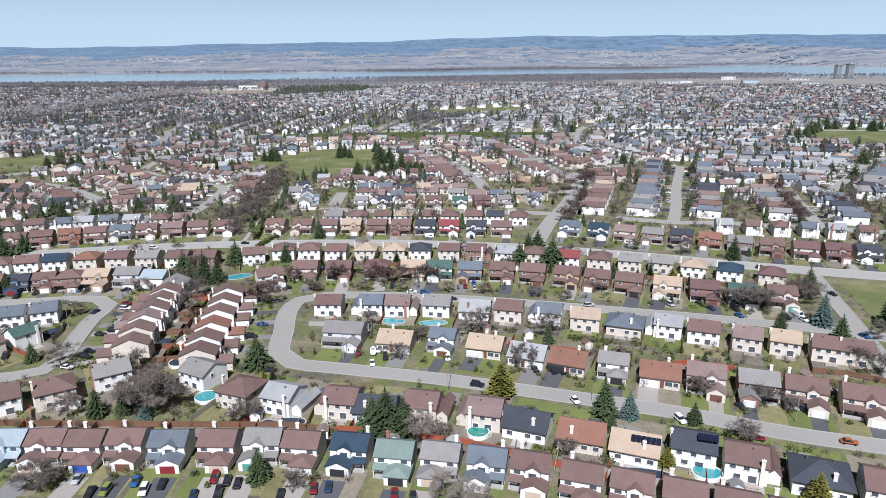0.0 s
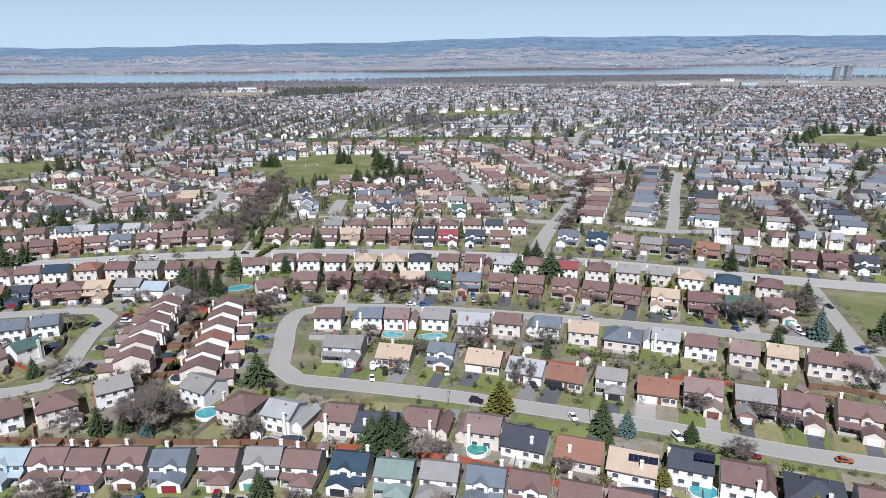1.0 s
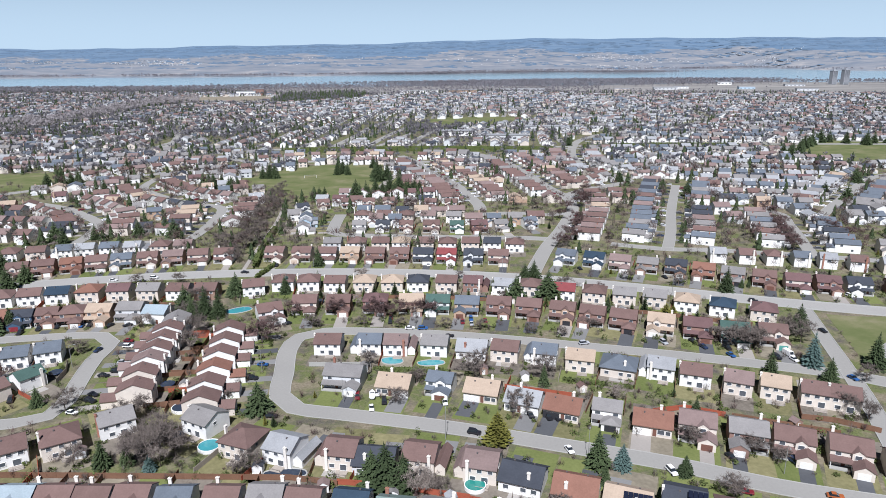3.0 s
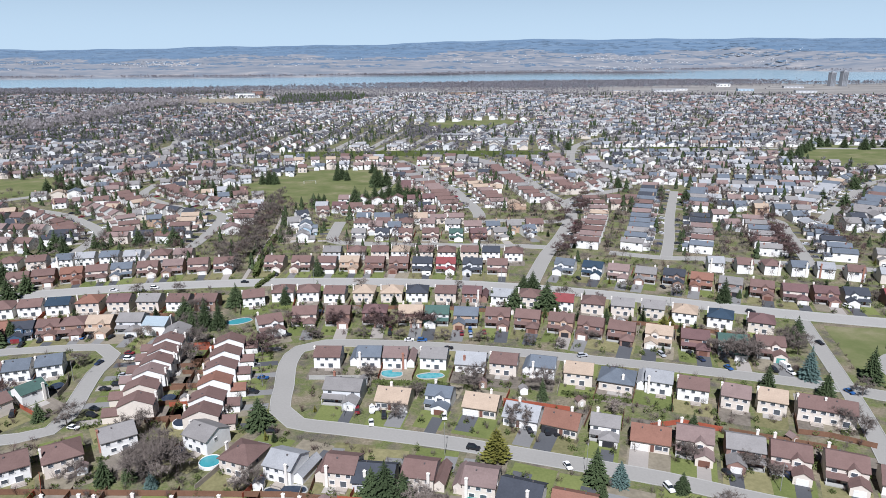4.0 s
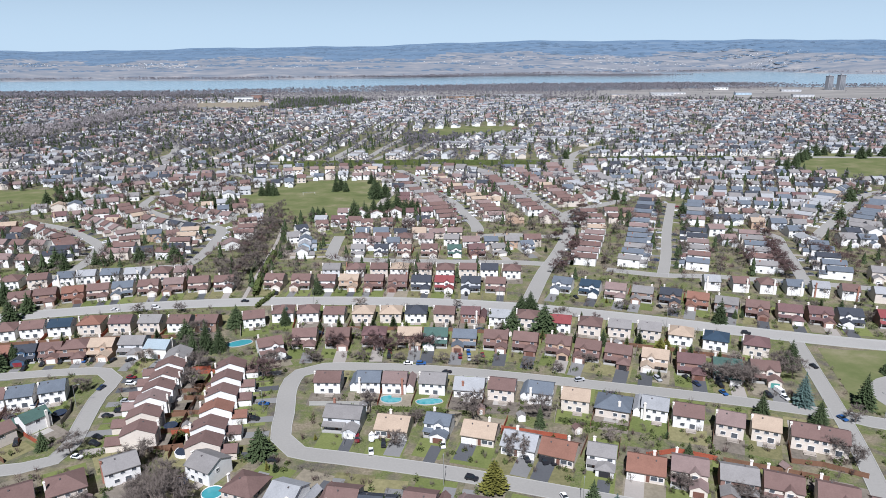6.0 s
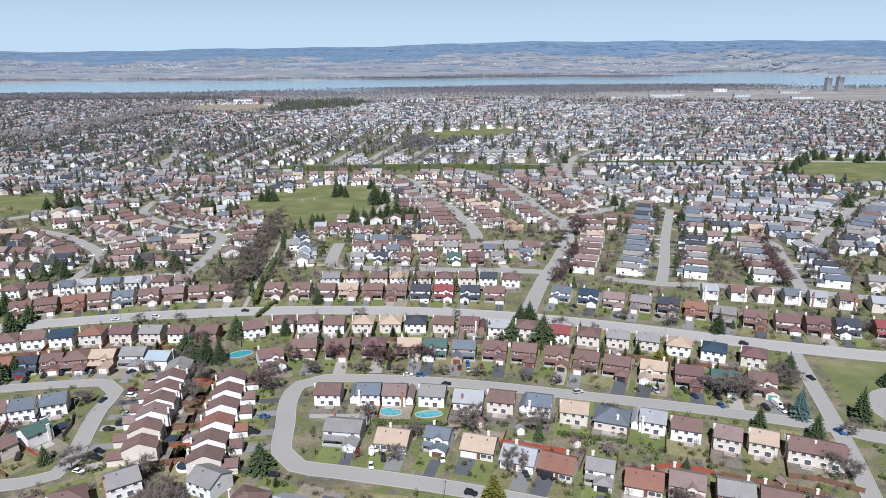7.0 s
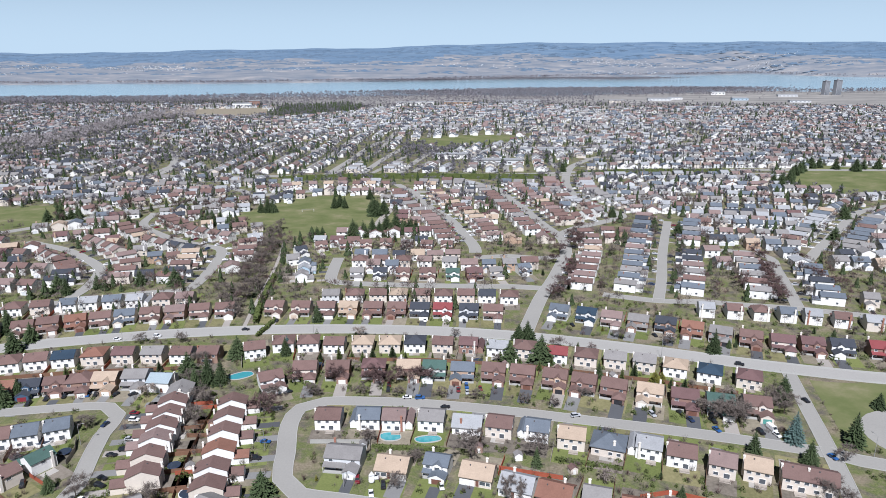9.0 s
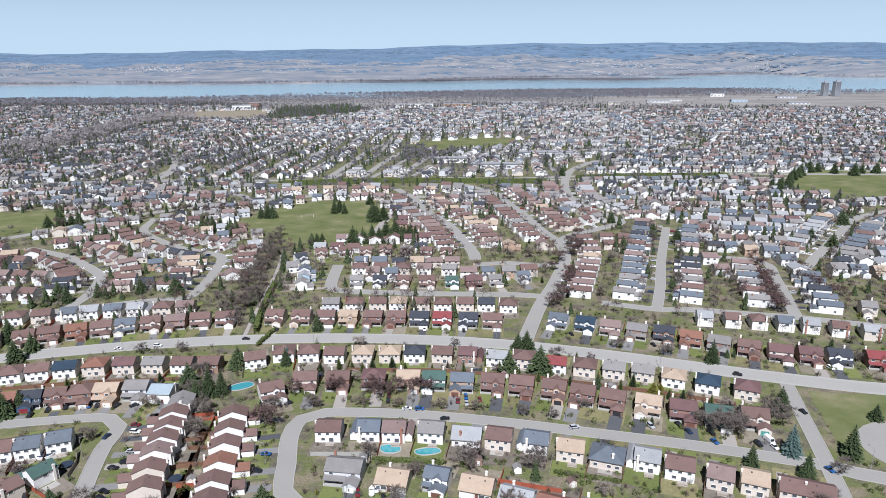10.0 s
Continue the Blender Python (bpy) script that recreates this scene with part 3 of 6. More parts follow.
def house_rear(w=9.4, d=8.2, wall=5.1, rise=2.3, side=1, wing=True, hip=False):
    """Two storeys, ridge along the street, with a one-storey garage wing beside it. Front is -y; the rear wall carries the chimney."""
    h = thing("house", "", "house")
    x0, x1, y0, y1 = -w / 2, w / 2, -d / 2, d / 2
    m0, m1 = (x0, x1 - 2.6) if side > 0 else (x0 + 2.6, x1)
    if not wing:
        m0, m1 = x0, x1
    g = Geo()
    g.box(m0, m1, y0, y1, -0.1, wall) if hip else g.gabled_body(m0, m1, y0, y1, -0.1, wall, rise)
    part("wall", g, [WALL["w"]], h)
    r = Geo()
    (r.hip if hip else r.gable)(m0, m1, y0, y1, wall, rise)
    part("roof", r, [ROOF["b"]], h)
    mc = (m0 + m1) / 2
    for vx in (1.2 * side,):
        v = Geo()
        v.box(mc + vx - 0.2, mc + vx + 0.2, 0.7, 1.1, wall + rise * 0.6, wall + rise * 0.83 + 0.4)
        part("roof_vent", v, [VENT], h)
    if wing:
        a0, a1 = (m1, x1) if side > 0 else (x0, m0)
        g = Geo()
        g.gabled_body(a0, a1, y0 - 1.5, y1 - 1.2, -0.1, 2.7, 1.3, "y")
        part("garage", g, [WALL["w"]], h)
        r = Geo()
        r.gable(a0, a1, y0 - 1.5, y1 - 1.2, 2.7, 1.35, "y", 0.3)
        part("garage_roof", r, [ROOF["b"]], h)
        g = Geo()
        g.box((a0 + a1) / 2 - 1.1, (a0 + a1) / 2 + 1.1, y0 - 1.55, y0 - 1.45, 0, 2.1)
        part("garage_door", g, [DOOR["w"]], h)
    for wx in (-0.32, 0.0, 0.32):
        add_window(h, mc + wx * (m1 - m0), y1, 3.5, 180, 1.15, 1.05, 1)
    add_window(h, mc - 1.3, y1, 0.35, 180, 1.6, 1.9, 1)
    add_window(h, mc + 1.7, y1, 1.0, 180, 1.3, 1.2, 1)
    add_window(h, mc - 1.4, y0, 3.4, 0, 1.3, 1.1, 2)
    g = Geo()
    g.box(mc + 0.9, mc + 1.85, y0 - 0.06, y0 + 0.02, 0.2, 2.25)
    part("front_door", g, [DOOR["h"]], h)
    add_window(h, m0 if side > 0 else m1, 1.0, 3.6, -90 if side > 0 else 90, 0.9, 1.0, 0)
    cx = mc + side * (m1 - m0) * 0.36
    if wing:
        part("chimney", chimney_geo(cx, y1 + 0.25, -0.1, wall + rise * 0.55 + 0.6, 0.75, 0.5), [CHIMNEY_PALE], h)
    else:
        part("chimney", chimney_geo(side * (w / 2 + 0.2), 0.9, -0.1, wall + rise * 0.8 + 0.7, 0.5, 0.8), [CHIMNEY_PALE], h)
    g = Geo()
    g.box(mc - 2.6, mc + 0.6, y1, y1 + 2.4, 0.12, 0.3)
    for q in (-2.5, 0.45):
        g.box(mc + q, mc + q + 0.12, y1 + 2.2, y1 + 2.35, -0.05, 1.1)
    g.box(mc - 2.6, mc + 0.6, y1 + 2.24, y1 + 2.32, 1.0, 1.1)
    part("deck", g, [WOOD_GREY], h)
    return h


def house_bungalow(w=12.0, d=9.0, wall=3.3, rise=2.5, side=1, hip=False):
    """Wide low house under one big roof, garage door in its front."""
    h = thing("house", "", "house")
    x0, x1, y0, y1 = -w / 2, w / 2, -d / 2, d / 2
    g = Geo()
    g.box(x0, x1, y0, y1, -0.1, wall) if hip else g.gabled_body(x0, x1, y0, y1, -0.1, wall, rise)
    part("wall", g, [WALL["w"]], h)
    r = Geo()
    (r.hip if hip else r.gable)(x0, x1, y0, y1, wall, rise, over=0.6)
    part("roof", r, [ROOF["t"]], h)
    for vx in (-2.4, 2.6):
        v = Geo()
        v.box(vx - 0.2, vx + 0.2, -1.4, -1.0, wall + rise * 0.6, wall + rise * 0.78 + 0.4)
        part("roof_vent", v, [VENT], h)
    cx = side * w * 0.27
    g = Geo()
    g.box(cx - 2.4, cx + 2.4, y0 - 0.06, y0 + 0.03, 0, 2.2)
    for k in range(1, 4):
        g.box(cx - 2.4, cx + 2.4, y0 - 0.085, y0 - 0.06, k * 0.55 - 0.03, k * 0.55 + 0.03)
    part("garage_door", g, [DOOR["w"]], h)
    g = Geo()
    g.box(-side * 0.6 - 0.5, -side * 0.6 + 0.5, y0 - 0.06, y0 + 0.02, 0.2, 2.3)
    part("front_door", g, [DOOR["h"]], h)
    add_window(h, -side * w * 0.22, y0, 1.0, 0, 1.8, 1.3, 2)
    add_window(h, -side * w * 0.40, y0, 1.0, 0, 1.2, 1.2, 1)
    for wx in (-0.35, -0.1, 0.32):
        add_window(h, wx * w, y1, 1.1, 180, 1.3, 1.1, 1)
    part("chimney", chimney_geo(-side * w * 0.2, y1 - 1.2, 2.5, wall + rise * 0.3 + 1.6, 0.75, 0.6), [CHIMNEY_PALE], h)
    return h


def house_small(w=7.6, d=8.8, wall=5.0, rise=2.1, side=1, hip=False):
    """A house of the middle distance: walls, roof, front garage, chimney and two windows."""
    h = thing("house", "", "house")
    x0, x1, y0, y1 = -w / 2, w / 2, -d / 2, d / 2
    g = Geo()
    g.box(x0, x1, y0, y1, -0.1, wall) if hip else g.gabled_body(x0, x1, y0, y1, -0.1, wall, rise)
    part("wall", g, [WALL["w"]], h)
    r = Geo()
    (r.hip if hip else r.gable)(x0, x1, y0, y1, wall, rise)
    cx = side * (w / 2 - 2.4)
    r.gable(cx - 2.3, cx + 2.3, y0 - 4.2, y0, 2.6, 1.3, "y", 0.3)
    part("roof", r, [ROOF["b"]], h)
    g = Geo()
    g.gabled_body(cx - 2.3, cx + 2.3, y0 - 4.2, y0, -0.1, 2.6, 1.3, "y")
    g.box(cx - 1.5, cx + 1.5, y0 - 4.26, y0 - 4.2, 0, 2.1, 1)
    part("garage", g, [WALL["w"], DOOR["w"]], h)
    part("chimney", chimney_geo(-side * (w / 2 - 1.2), y1 + 0.2, -0.1, wall + rise + 0.2, 0.7, 0.5), [CHIMNEY_PALE], h)
    add_window(h, -side * w * 0.28, y0, 3.4, 0, 1.8, 1.2, 1)
    add_window(h, 0, y1, 3.4, 180, 1.8, 1.2, 1)
    return h


def house_deep(w=7.0, d=12.0, wall=4.8, rise=1.55, side=1):
    """A narrow deep house whose gable looks at the street, with a low garage before it."""
    h = thing("house", "", "house")
    x0, x1, y0, y1 = -w / 2, w / 2, -d / 2, d / 2
    g = Geo()
    g.gabled_body(x0, x1, y0, y1, -0.1, wall, rise, "y")
    part("wall", g, [WALL["w"]], h)
    r = Geo()
    r.gable(x0, x1, y0, y1, wall, rise, "y")
    cx = side * (w / 2 - 2.3)
    r.gable(cx - 2.2, cx + 2.2, y0 - 3.8, y0, 2.6, 1.2, "y", 0.3)
    part("roof", r, [ROOF["b"]], h)
    g = Geo()
    g.gabled_body(cx - 2.2, cx + 2.2, y0 - 3.8, y0, -0.1, 2.6, 1.2, "y")
    g.box(cx - 1.5, cx + 1.5, y0 - 3.86, y0 - 3.8, 0, 2.1, 1)
    part("garage", g, [WALL["w"], DOOR["w"]], h)
    part("chimney", chimney_geo(-side * w * 0.2, y1 * 0.5, wall, wall + rise + 0.3, 0.55, 0.5), [CHIMNEY_BRICK], h)
    for k in (-1, 1):
        add_window(h, k * w / 2, -d * 0.25, 3.3, 90 * k, 1.3, 1.1, 1)
        add_window(h, k * w / 2, d * 0.18, 1.0, 90 * k, 1.1, 1.1, 1)
    return h


PROTO = {}
KINDS = {
    "d": lambda: house_deep(side=1), "D": lambda: house_deep(side=-1),
    "f": lambda: house_front_garage(7.5, side=-1), "g": lambda: house_front_garage(7.5, side=1),
    "F": lambda: house_front_garage(7.5, side=-1, dormer=False, gable=False), "G": lambda: house_front_garage(7.5, side=1, dormer=False, gable=False),
    "i": lambda: house_front_garage(10.0, 8.6, side=-1, dormer=False), "j": lambda: house_front_garage(10.0, 8.6, side=1, dormer=True), "I": lambda: house_front_garage(10.2, 8.6, side=1, dormer=False, gable=False), "y": lambda: house_front_garage(10.0, 8.6, side=-1, dormer=True),
    "J": lambda: house_front_garage(12.5, 8.4, side=1, dormer=False), "h": lambda: house_front_garage(10.0, 8.8, rise=2.4, side=1, hip=True, dormer=False, gable=False),
    "q": lambda: house_rear(11.0, side=1), "b": lambda: house_rear(11.0, side=-1), "B": lambda: house_rear(9.3, wing=False), "N": lambda: house_rear(7.4, wing=False), "H": lambda: house_rear(9.7, 9.0, rise=2.6, wing=False, hip=True),
    "w": lambda: house_bungalow(10.3, side=1), "W": lambda: house_bungalow(10.3, side=-1), "x": lambda: house_bungalow(10.8, 10.0, 3.4, 2.8, hip=True),
    "c": lambda: house_front_garage(5.9, 10.2, rise=2.1, side=1, dormer=False, porch=False), "C": lambda: house_front_garage(5.9, 10.2, rise=2.1, side=-1, dormer=False, porch=False),
    "s": lambda: house_small(side=1), "S": lambda: house_small(side=-1), "z": lambda: house_small(hip=True, rise=2.3),
}
PLACED = []
STOREYS = {"w": "low bungalow", "W": "low bungalow", "x": "wide hip-roofed bungalow"}
GARAGE_X = {"d": 1.4, "D": -1.4, "f": -1.55, "F": -1.55, "i": -2.55, "y": -2.55, "I": 2.65, "g": 1.55, "G": 1.55, "j": 2.55, "h": 2.15, "J": 3.8, "q": 4.2, "b": -4.2, "B": 2.5, "H": 2.5, "N": 1.8, "w": 2.75, "W": -2.75, "x": 2.9, "c": 0.9, "C": -0.9, "s": 1.8, "S": -1.8, "z": 1.8}
FRONT_Y = {"q": -5.7, "b": -5.7, "B": -4.2, "H": -4.5, "N": -4.2, "w": -4.6, "W": -4.6, "x": -5.1}
STATURE = {"B": (1.0, 1.08, 0.89), "H": (0.97, 1.08, 0.89), "N": (1.1, 1.1, 0.9), "b": (1.0, 1.1, 0.88), "q": (1.0, 1.1, 0.88)}
STATURE.update({k: (0.97, 1.0, 0.91) for k in "iIyjhJ"})
STATURE.update({k: (1.08, 0.82, 0.86) for k in "fgFG"})


def drive_slab(name, wide, long):
    g = Geo()
    g.box(-wide / 2, wide / 2, -long, 0.2, -0.08, 0.05)
    return g.mesh("driveway", [DRIVE_DARK])


LOTS = {"made": 0}


def lot(x, y, turn, kind):
    """Front lawn, back yard and now and then a patio of one house."""
    LOTS["made"] += 1
    z = 0.016 + 0.005 * (LOTS["made"] % 5)
    wide = 9.2 if kind in "fgFGcCN" else 11.8
    for name, y0, y1, mats, what in (("front_lawn", -15.5, -4.0, (LAWN_FRESH, LAWN_FRESH, LAWN_MIXED, LAWN_MIXED, YARD_STRAW), "front lawn"), ("back_yard", 4.0, 13.0, (LAWN_FRESH, LAWN_MIXED, YARD_STRAW, YARD_EARTH, YARD_EARTH), "back yard")):
        key = (name, wide, LOTS["made"] % 5)
        if key not in PROTO:
            g = Geo()
            g.box(-wide / 2, wide / 2, y0, y1, -0.06, z)
            PROTO[key] = g.mesh(name, [LAWN])
        ob = new(name, PROTO[key])
        ob.matrix_basis = pose(x, y, 0, 0, 0, turn)
        mat = random.choice(mats)
        paint(ob, mat)
        tagged(ob, "%s of a house, %s" % (what, {LAWN_FRESH: "fresh green grass", LAWN_MIXED: "patchy green and straw grass", YARD_STRAW: "dry straw-coloured grass", YARD_EARTH: "bare brown earth"}[mat]), "lawn", kind="structure")
    if random.random() < 0.4:
        if "patio" not in PROTO:
            g = Geo()
            g.box(-2.4, 2.4, 4.2, 7.4, -0.05, 0.06)
            PROTO["patio"] = g.mesh("patio", [PAVING])
        ob = new("patio", PROTO["patio"])
        ob.matrix_basis = pose(x, y, 0, 0, 0, turn)
        tagged(ob, "pale paved patio behind a house", "patio", kind="structure")
    if random.random() < 0.6:
        if ("side", wide) not in PROTO:
            g = Geo()
            g.box(wide / 2 - 0.05, wide / 2 + 0.05, 2.5, 13.2, -0.1, 1.6)
            PROTO[("side", wide)] = g.mesh("garden_fence", [WOOD_FENCE])
        ob = new("garden_fence", PROTO[("side", wide)])
        ob.matrix_basis = pose(x, y, 0, 0, 0, turn)
        paint(ob, random.choice((WOOD_FENCE, WOOD_FENCE, WOOD_GREY, WOOD_RED)))
        tagged(ob, "wooden board fence between two back gardens", "fence")


def set_house(kind, x, y, turn, roof="b", wall="w", door="w", group="", drive=0.0, brick=False):
    if kind not in PROTO:
        PROTO[kind] = KINDS[kind]()
    h = copy_thing(PROTO[kind], pose(x, y, 0, 0, 0, turn))
    h.scale = STATURE.get(kind, (1, 1, 1))
    for o in h.children:
        n = o.name.split(".")[0]
        if n in ("roof", "garage_roof", "porch_roof"):
            paint(o, ROOF[roof])
        elif n in ("wall", "garage"):
            paint(o, WALL["k" if brick and n == "garage" else wall])
        elif n == "garage_door":
            paint(o, DOOR[door])
        elif n == "chimney" and random.random() < (0.4 if kind in "sSz" else 0.06):
            paint(o, CHIMNEY_BRICK)
    tagged(h, "%s with %s shingle roof and %s" % (STOREYS.get(kind, "two-storey house"), ROOF_TONES[roof][0], WALL_TONES[wall][0]), "house", group)
    PLACED.append((x, y))
    if kind not in "sSzdD":
        lot(x, y, turn, kind)
    if drive > 0:
        drive += 1.8
        fy, gx = FRONT_Y.get(kind, -8.9), GARAGE_X[kind]
        key = ("drive", round(drive), kind in "wWx")
        if key not in PROTO:
            PROTO[key] = drive_slab("driveway", 5.2 if kind in "wWx" else 3.6 + (len(PROTO) % 3) * 0.7, round(drive))
        ob = new("driveway", PROTO[key])
        ob.matrix_basis = pose(x, y, 0, 0, 0, turn) @ pose(gx, fy, 0)
        look_of, mat = random.choice((("dark sealed asphalt", DRIVE_DARK), ("dark sealed asphalt", DRIVE_DARK), ("worn grey asphalt", DRIVE_MID), ("worn grey asphalt", DRIVE_MID), ("pale concrete", DRIVE_PALE)))
        paint(ob, mat)
        tagged(ob, look_of + " driveway before a house garage", "driveway", kind="structure")
    return h


def row(pts, faces, kinds, roofs, walls="w", doors="w", group="", drive=6.0, shift=0.0):
    """Houses along a street. pts: flat x, y pairs in order; faces: 'R' or 'L', the side of the way on which their fronts look."""
    p = [Vector((pts[i], pts[i + 1], 0)) for i in range(0, len(pts), 2)]
    n = len(p)
    for i, q in enumerate(p):
        d = p[min(i + 2, n - 1)] - p[max(i - 2, 0)]
        turn = math.degrees(math.atan2(d.y, d.x)) + (0 if faces == "R" else 180)
        look_x, look_y = math.sin(radians(turn)), -math.cos(radians(turn))
        set_house(kinds[i % len(kinds)], q.x - look_x * shift, q.y - look_y * shift, turn + random.uniform(-1, 1), roofs[i % len(roofs)], walls[i % len(walls)], doors[i % len(doors)], group, drive)


row([-108, 134, -99, 134, -90, 134, -81, 133.5, -72, 134, -62, 133, -51, 133, -41, 133.5, -32, 132, -21, 131, -11, 128, -1, 127, 9, 125, 18, 123, 28, 119, 37.5, 116, 47, 112.8, 56, 109.5, 65, 106, 74, 102.5], "R", "gffGggGfGfGFfgGgGGGg", "babbbsbgbnvgsbbbbbbb", "wuwwwwwwwwwwwwwwwwww", "wwcuhdcewkkcwcwwwwcw", "houses in the nearest row", 10, shift=1.6)
row([-125, 150, -114, 156, -103, 160.5, -92.5, 170], "L", "NNHB", "bbbg", "wwcw", group="houses by the crescent", drive=0)
row([-67, 170, -53, 159, -40, 155.5, -27, 154, -17, 151, -4, 151, 9, 148, 20, 143, 32, 138, 43, 133, 55.5, 131.5, 66, 126, 78, 121, 90, 116, 101, 112], "L", "BHbqWbqwWwBbxbB", "gblbkbpkrtkbkbb", "wcwcyccwcwwwwwc", "wwwwkwwwwwkwwww", "houses backing on the near gardens", 5)
row([-31, 197, -14.5, 192, 0, 192, 13, 187.5, 25, 181, 36, 176.5, 48, 173.5, 59.5, 168, 71, 165.5, 83, 161, 93.5, 157, 105.5, 152, 117, 146], "R", "JwgWwWGWjijjWg", "gtstlrgrpgbbb", "ycwcwcwcckccc", "wwhwwkkwhwwww", "houses on the sunny side of the street", 7)
row([-40, 222, -26.5, 222, -14.5, 221, -2, 220, 11, 217.5, 22.5, 215, 34.5, 212.5, 47, 207, 59, 203, 71, 201, 81.5, 195.5, 93, 190, 103, 187, 113, 182.5, 120, 179.5], "L", "BqbBWBqBxqBNNNN", "bspglbstslbptbb", "wwwwwcwccwwcccc", group="houses backing on the pools", drive=7)
row([-56, 262, -42, 262, -27, 263, -12, 262, -1, 261, 11, 259, 24, 258, 36, 255.5, 49, 251.5, 60, 247, 71, 242.5, 84, 238, 96, 233.5, 108, 229, 121, 227], "R", "IjhIyijIjyIyIIj", "bbmtesbbbbbtmeb", "ckkkwokkokkckwc", "wwwwwhwhkwkwhwe", "houses on the inner street", 9)
row([-83, 283, -71, 289, -59.5, 289, -47, 287, -34, 287.5, -21.5, 287, -10, 287, 3, 286, 16, 285, 28, 281, 40, 280, 53.5, 274, 66, 271, 78, 268, 90, 265, 101.5, 259.5, 114, 254, 128, 248.5], "L", "BHHBHHHBbBHBHBBHHH", "bbbbttkbmlbdbggtnm", "wwwwccwckwcwcccwwc", group="houses backing on the main street", drive=6)
row([-85, 335, -71, 334, -58, 333, -46, 333, -33, 332, -20.5, 331, -8.5, 330, 3.5, 329, 17, 327.5, 29.5, 326], "R", "jyIjiyIjyI", "bbbtbbkdkb", "ccwokkwwyc", "wcwwwhwwww", "houses on the main street", 8)
row([64, 325, 77, 320, 88.5, 315, 100.5, 310, 113, 306.5, 124, 300.5, 135, 294, 147, 289, 159, 283.5, 171, 280.5, 183, 278, 199, 275, 213, 270], "R", "yjIijyIjIjyjI", "snpgkrgbmmkdb", "wwchhkkkckwkc", "wwwwwwkhwwwwc", "houses on the main street", 9)
row([-219, 308, -204, 311, -194, 315.5, -182, 318.5, -171, 322, -160, 325, -148, 327.5, -136, 330, -124, 332, -111, 333], "R", "jyIjIyjiIj", "bbbrbsbpbb", "cchkccchcw", "wwwhwwwwww", "houses on the main street", 8)
row([-237, 334, -224, 337, -211, 339.5, -199, 342, -188, 344.5, -176, 346.5, -163, 348, -150, 349, -138, 350], "L", "BHBqBBbHB", "bbbslslbp", "wwcwwwwcc", group="houses on the west loop", drive=5)
row([-210, 264, -197, 268, -187, 271, -176, 273.5, -165, 275.5, -153, 278, -140, 279, -127, 279, -114, 278.5, -102, 278.5], "L", "BBHBBHBBBB", "bbbbnrmgbb", "ccwwwcccwh", group="houses backing on the main street", drive=6)
row([-196, 244, -185, 246, -175, 247, -165, 249, -156, 251, -147, 252.5, -136.5, 254, -125, 256, -113, 252], "R", "gyIfghjIB", "bbrkbbtga", "kckzkhoyw", "wwwdwwwwk", "houses on the crescent", 8)
row([-102, 242, -101, 232, -99.5, 223, -98.5, 214.5, -97.5, 206, -96, 196, -93.5, 186], "R", "BcCcCcc", "gbbbpbb", "wwwwwcc", group="houses in the close rows", drive=7)
row([-78, 231, -76.5, 220.5, -75, 210, -73.5, 199, -72.5, 188.5, -71, 179], "L", "cCcCcC", "bbbrbb", "wwwwwc", group="houses in the close rows", drive=7)
row([-163, 209, -154.5, 211, -146, 213.5, -137, 217], "L", "NNNN", "bbss", "wwww", group="houses inside the crescent", drive=6)
row([-133, 197, -139, 188], "R", "Gf", "eb", "wc", group="houses inside the crescent", drive=5)
set_house("j", -69, 253, 24, "b", "w", group="houses on the inner street")
row([-58, 352, -45, 352, -32, 352, -21, 352, -8, 351, 4, 350, 16.5, 350, 28, 349, 40, 347], "L", "BHBHBHBBH", "gbbtbbbkb", "ywcwcwcww", group="houses on the court street", drive=6)
row([-48, 391, -34, 391, -20, 390, -5, 389, 10, 388, 23, 388, 36, 390, 54, 396], "R", "GfgjgiGf", "gkbbemgs", "wwccwkcw", group="houses on the court street", drive=6)
row([-49, 416, -35, 416, -21, 415, -7, 413, 9, 411], "L", "HBHBB", "bbbpg", "wwcww", group="houses behind the court", drive=0)
row([-92, 440, -80, 452, -64, 455, -49, 455, -35, 457, -20, 455, -6, 452, 8, 450], "R", "gfGgfgGf", "kbbbbgbb", "wcwcccwc", group="houses below the park", drive=5)
row([-84, 412, -82, 399, -81, 386], "L", "fgf", "slg", "wuw", group="houses on the court street", drive=5)


# ---- the middle distance: houses along the streets beyond ----
def free(x, y, gap=9.5, off=9.0):
    if any(abs(x - a) < gap and abs(y - b) < gap and math.hypot(x - a, y - b) < gap for a, b in PLACED):
        return False
    return road_gap(x, y) > off and not any(inside(x, y, p) for p in NO_BUILD)


def tone_of(x, y):
    """Roof and wall tones as they change over the town: brown west, pale and grey east and north. Past y 560 the greyer
    roofs also stand in for distance haze.
    """
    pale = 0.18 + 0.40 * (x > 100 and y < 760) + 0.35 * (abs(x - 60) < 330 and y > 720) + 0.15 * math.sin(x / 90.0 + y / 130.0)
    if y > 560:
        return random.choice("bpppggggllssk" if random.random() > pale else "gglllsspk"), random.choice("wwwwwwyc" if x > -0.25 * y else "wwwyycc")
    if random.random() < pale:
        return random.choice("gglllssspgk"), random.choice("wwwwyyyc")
    return random.choice("bbbbpppmmtggsk"), random.choice("wwwwccwok")


MIDDLE, BEYOND, STREET_LOTS = {"made": 0}, [], []


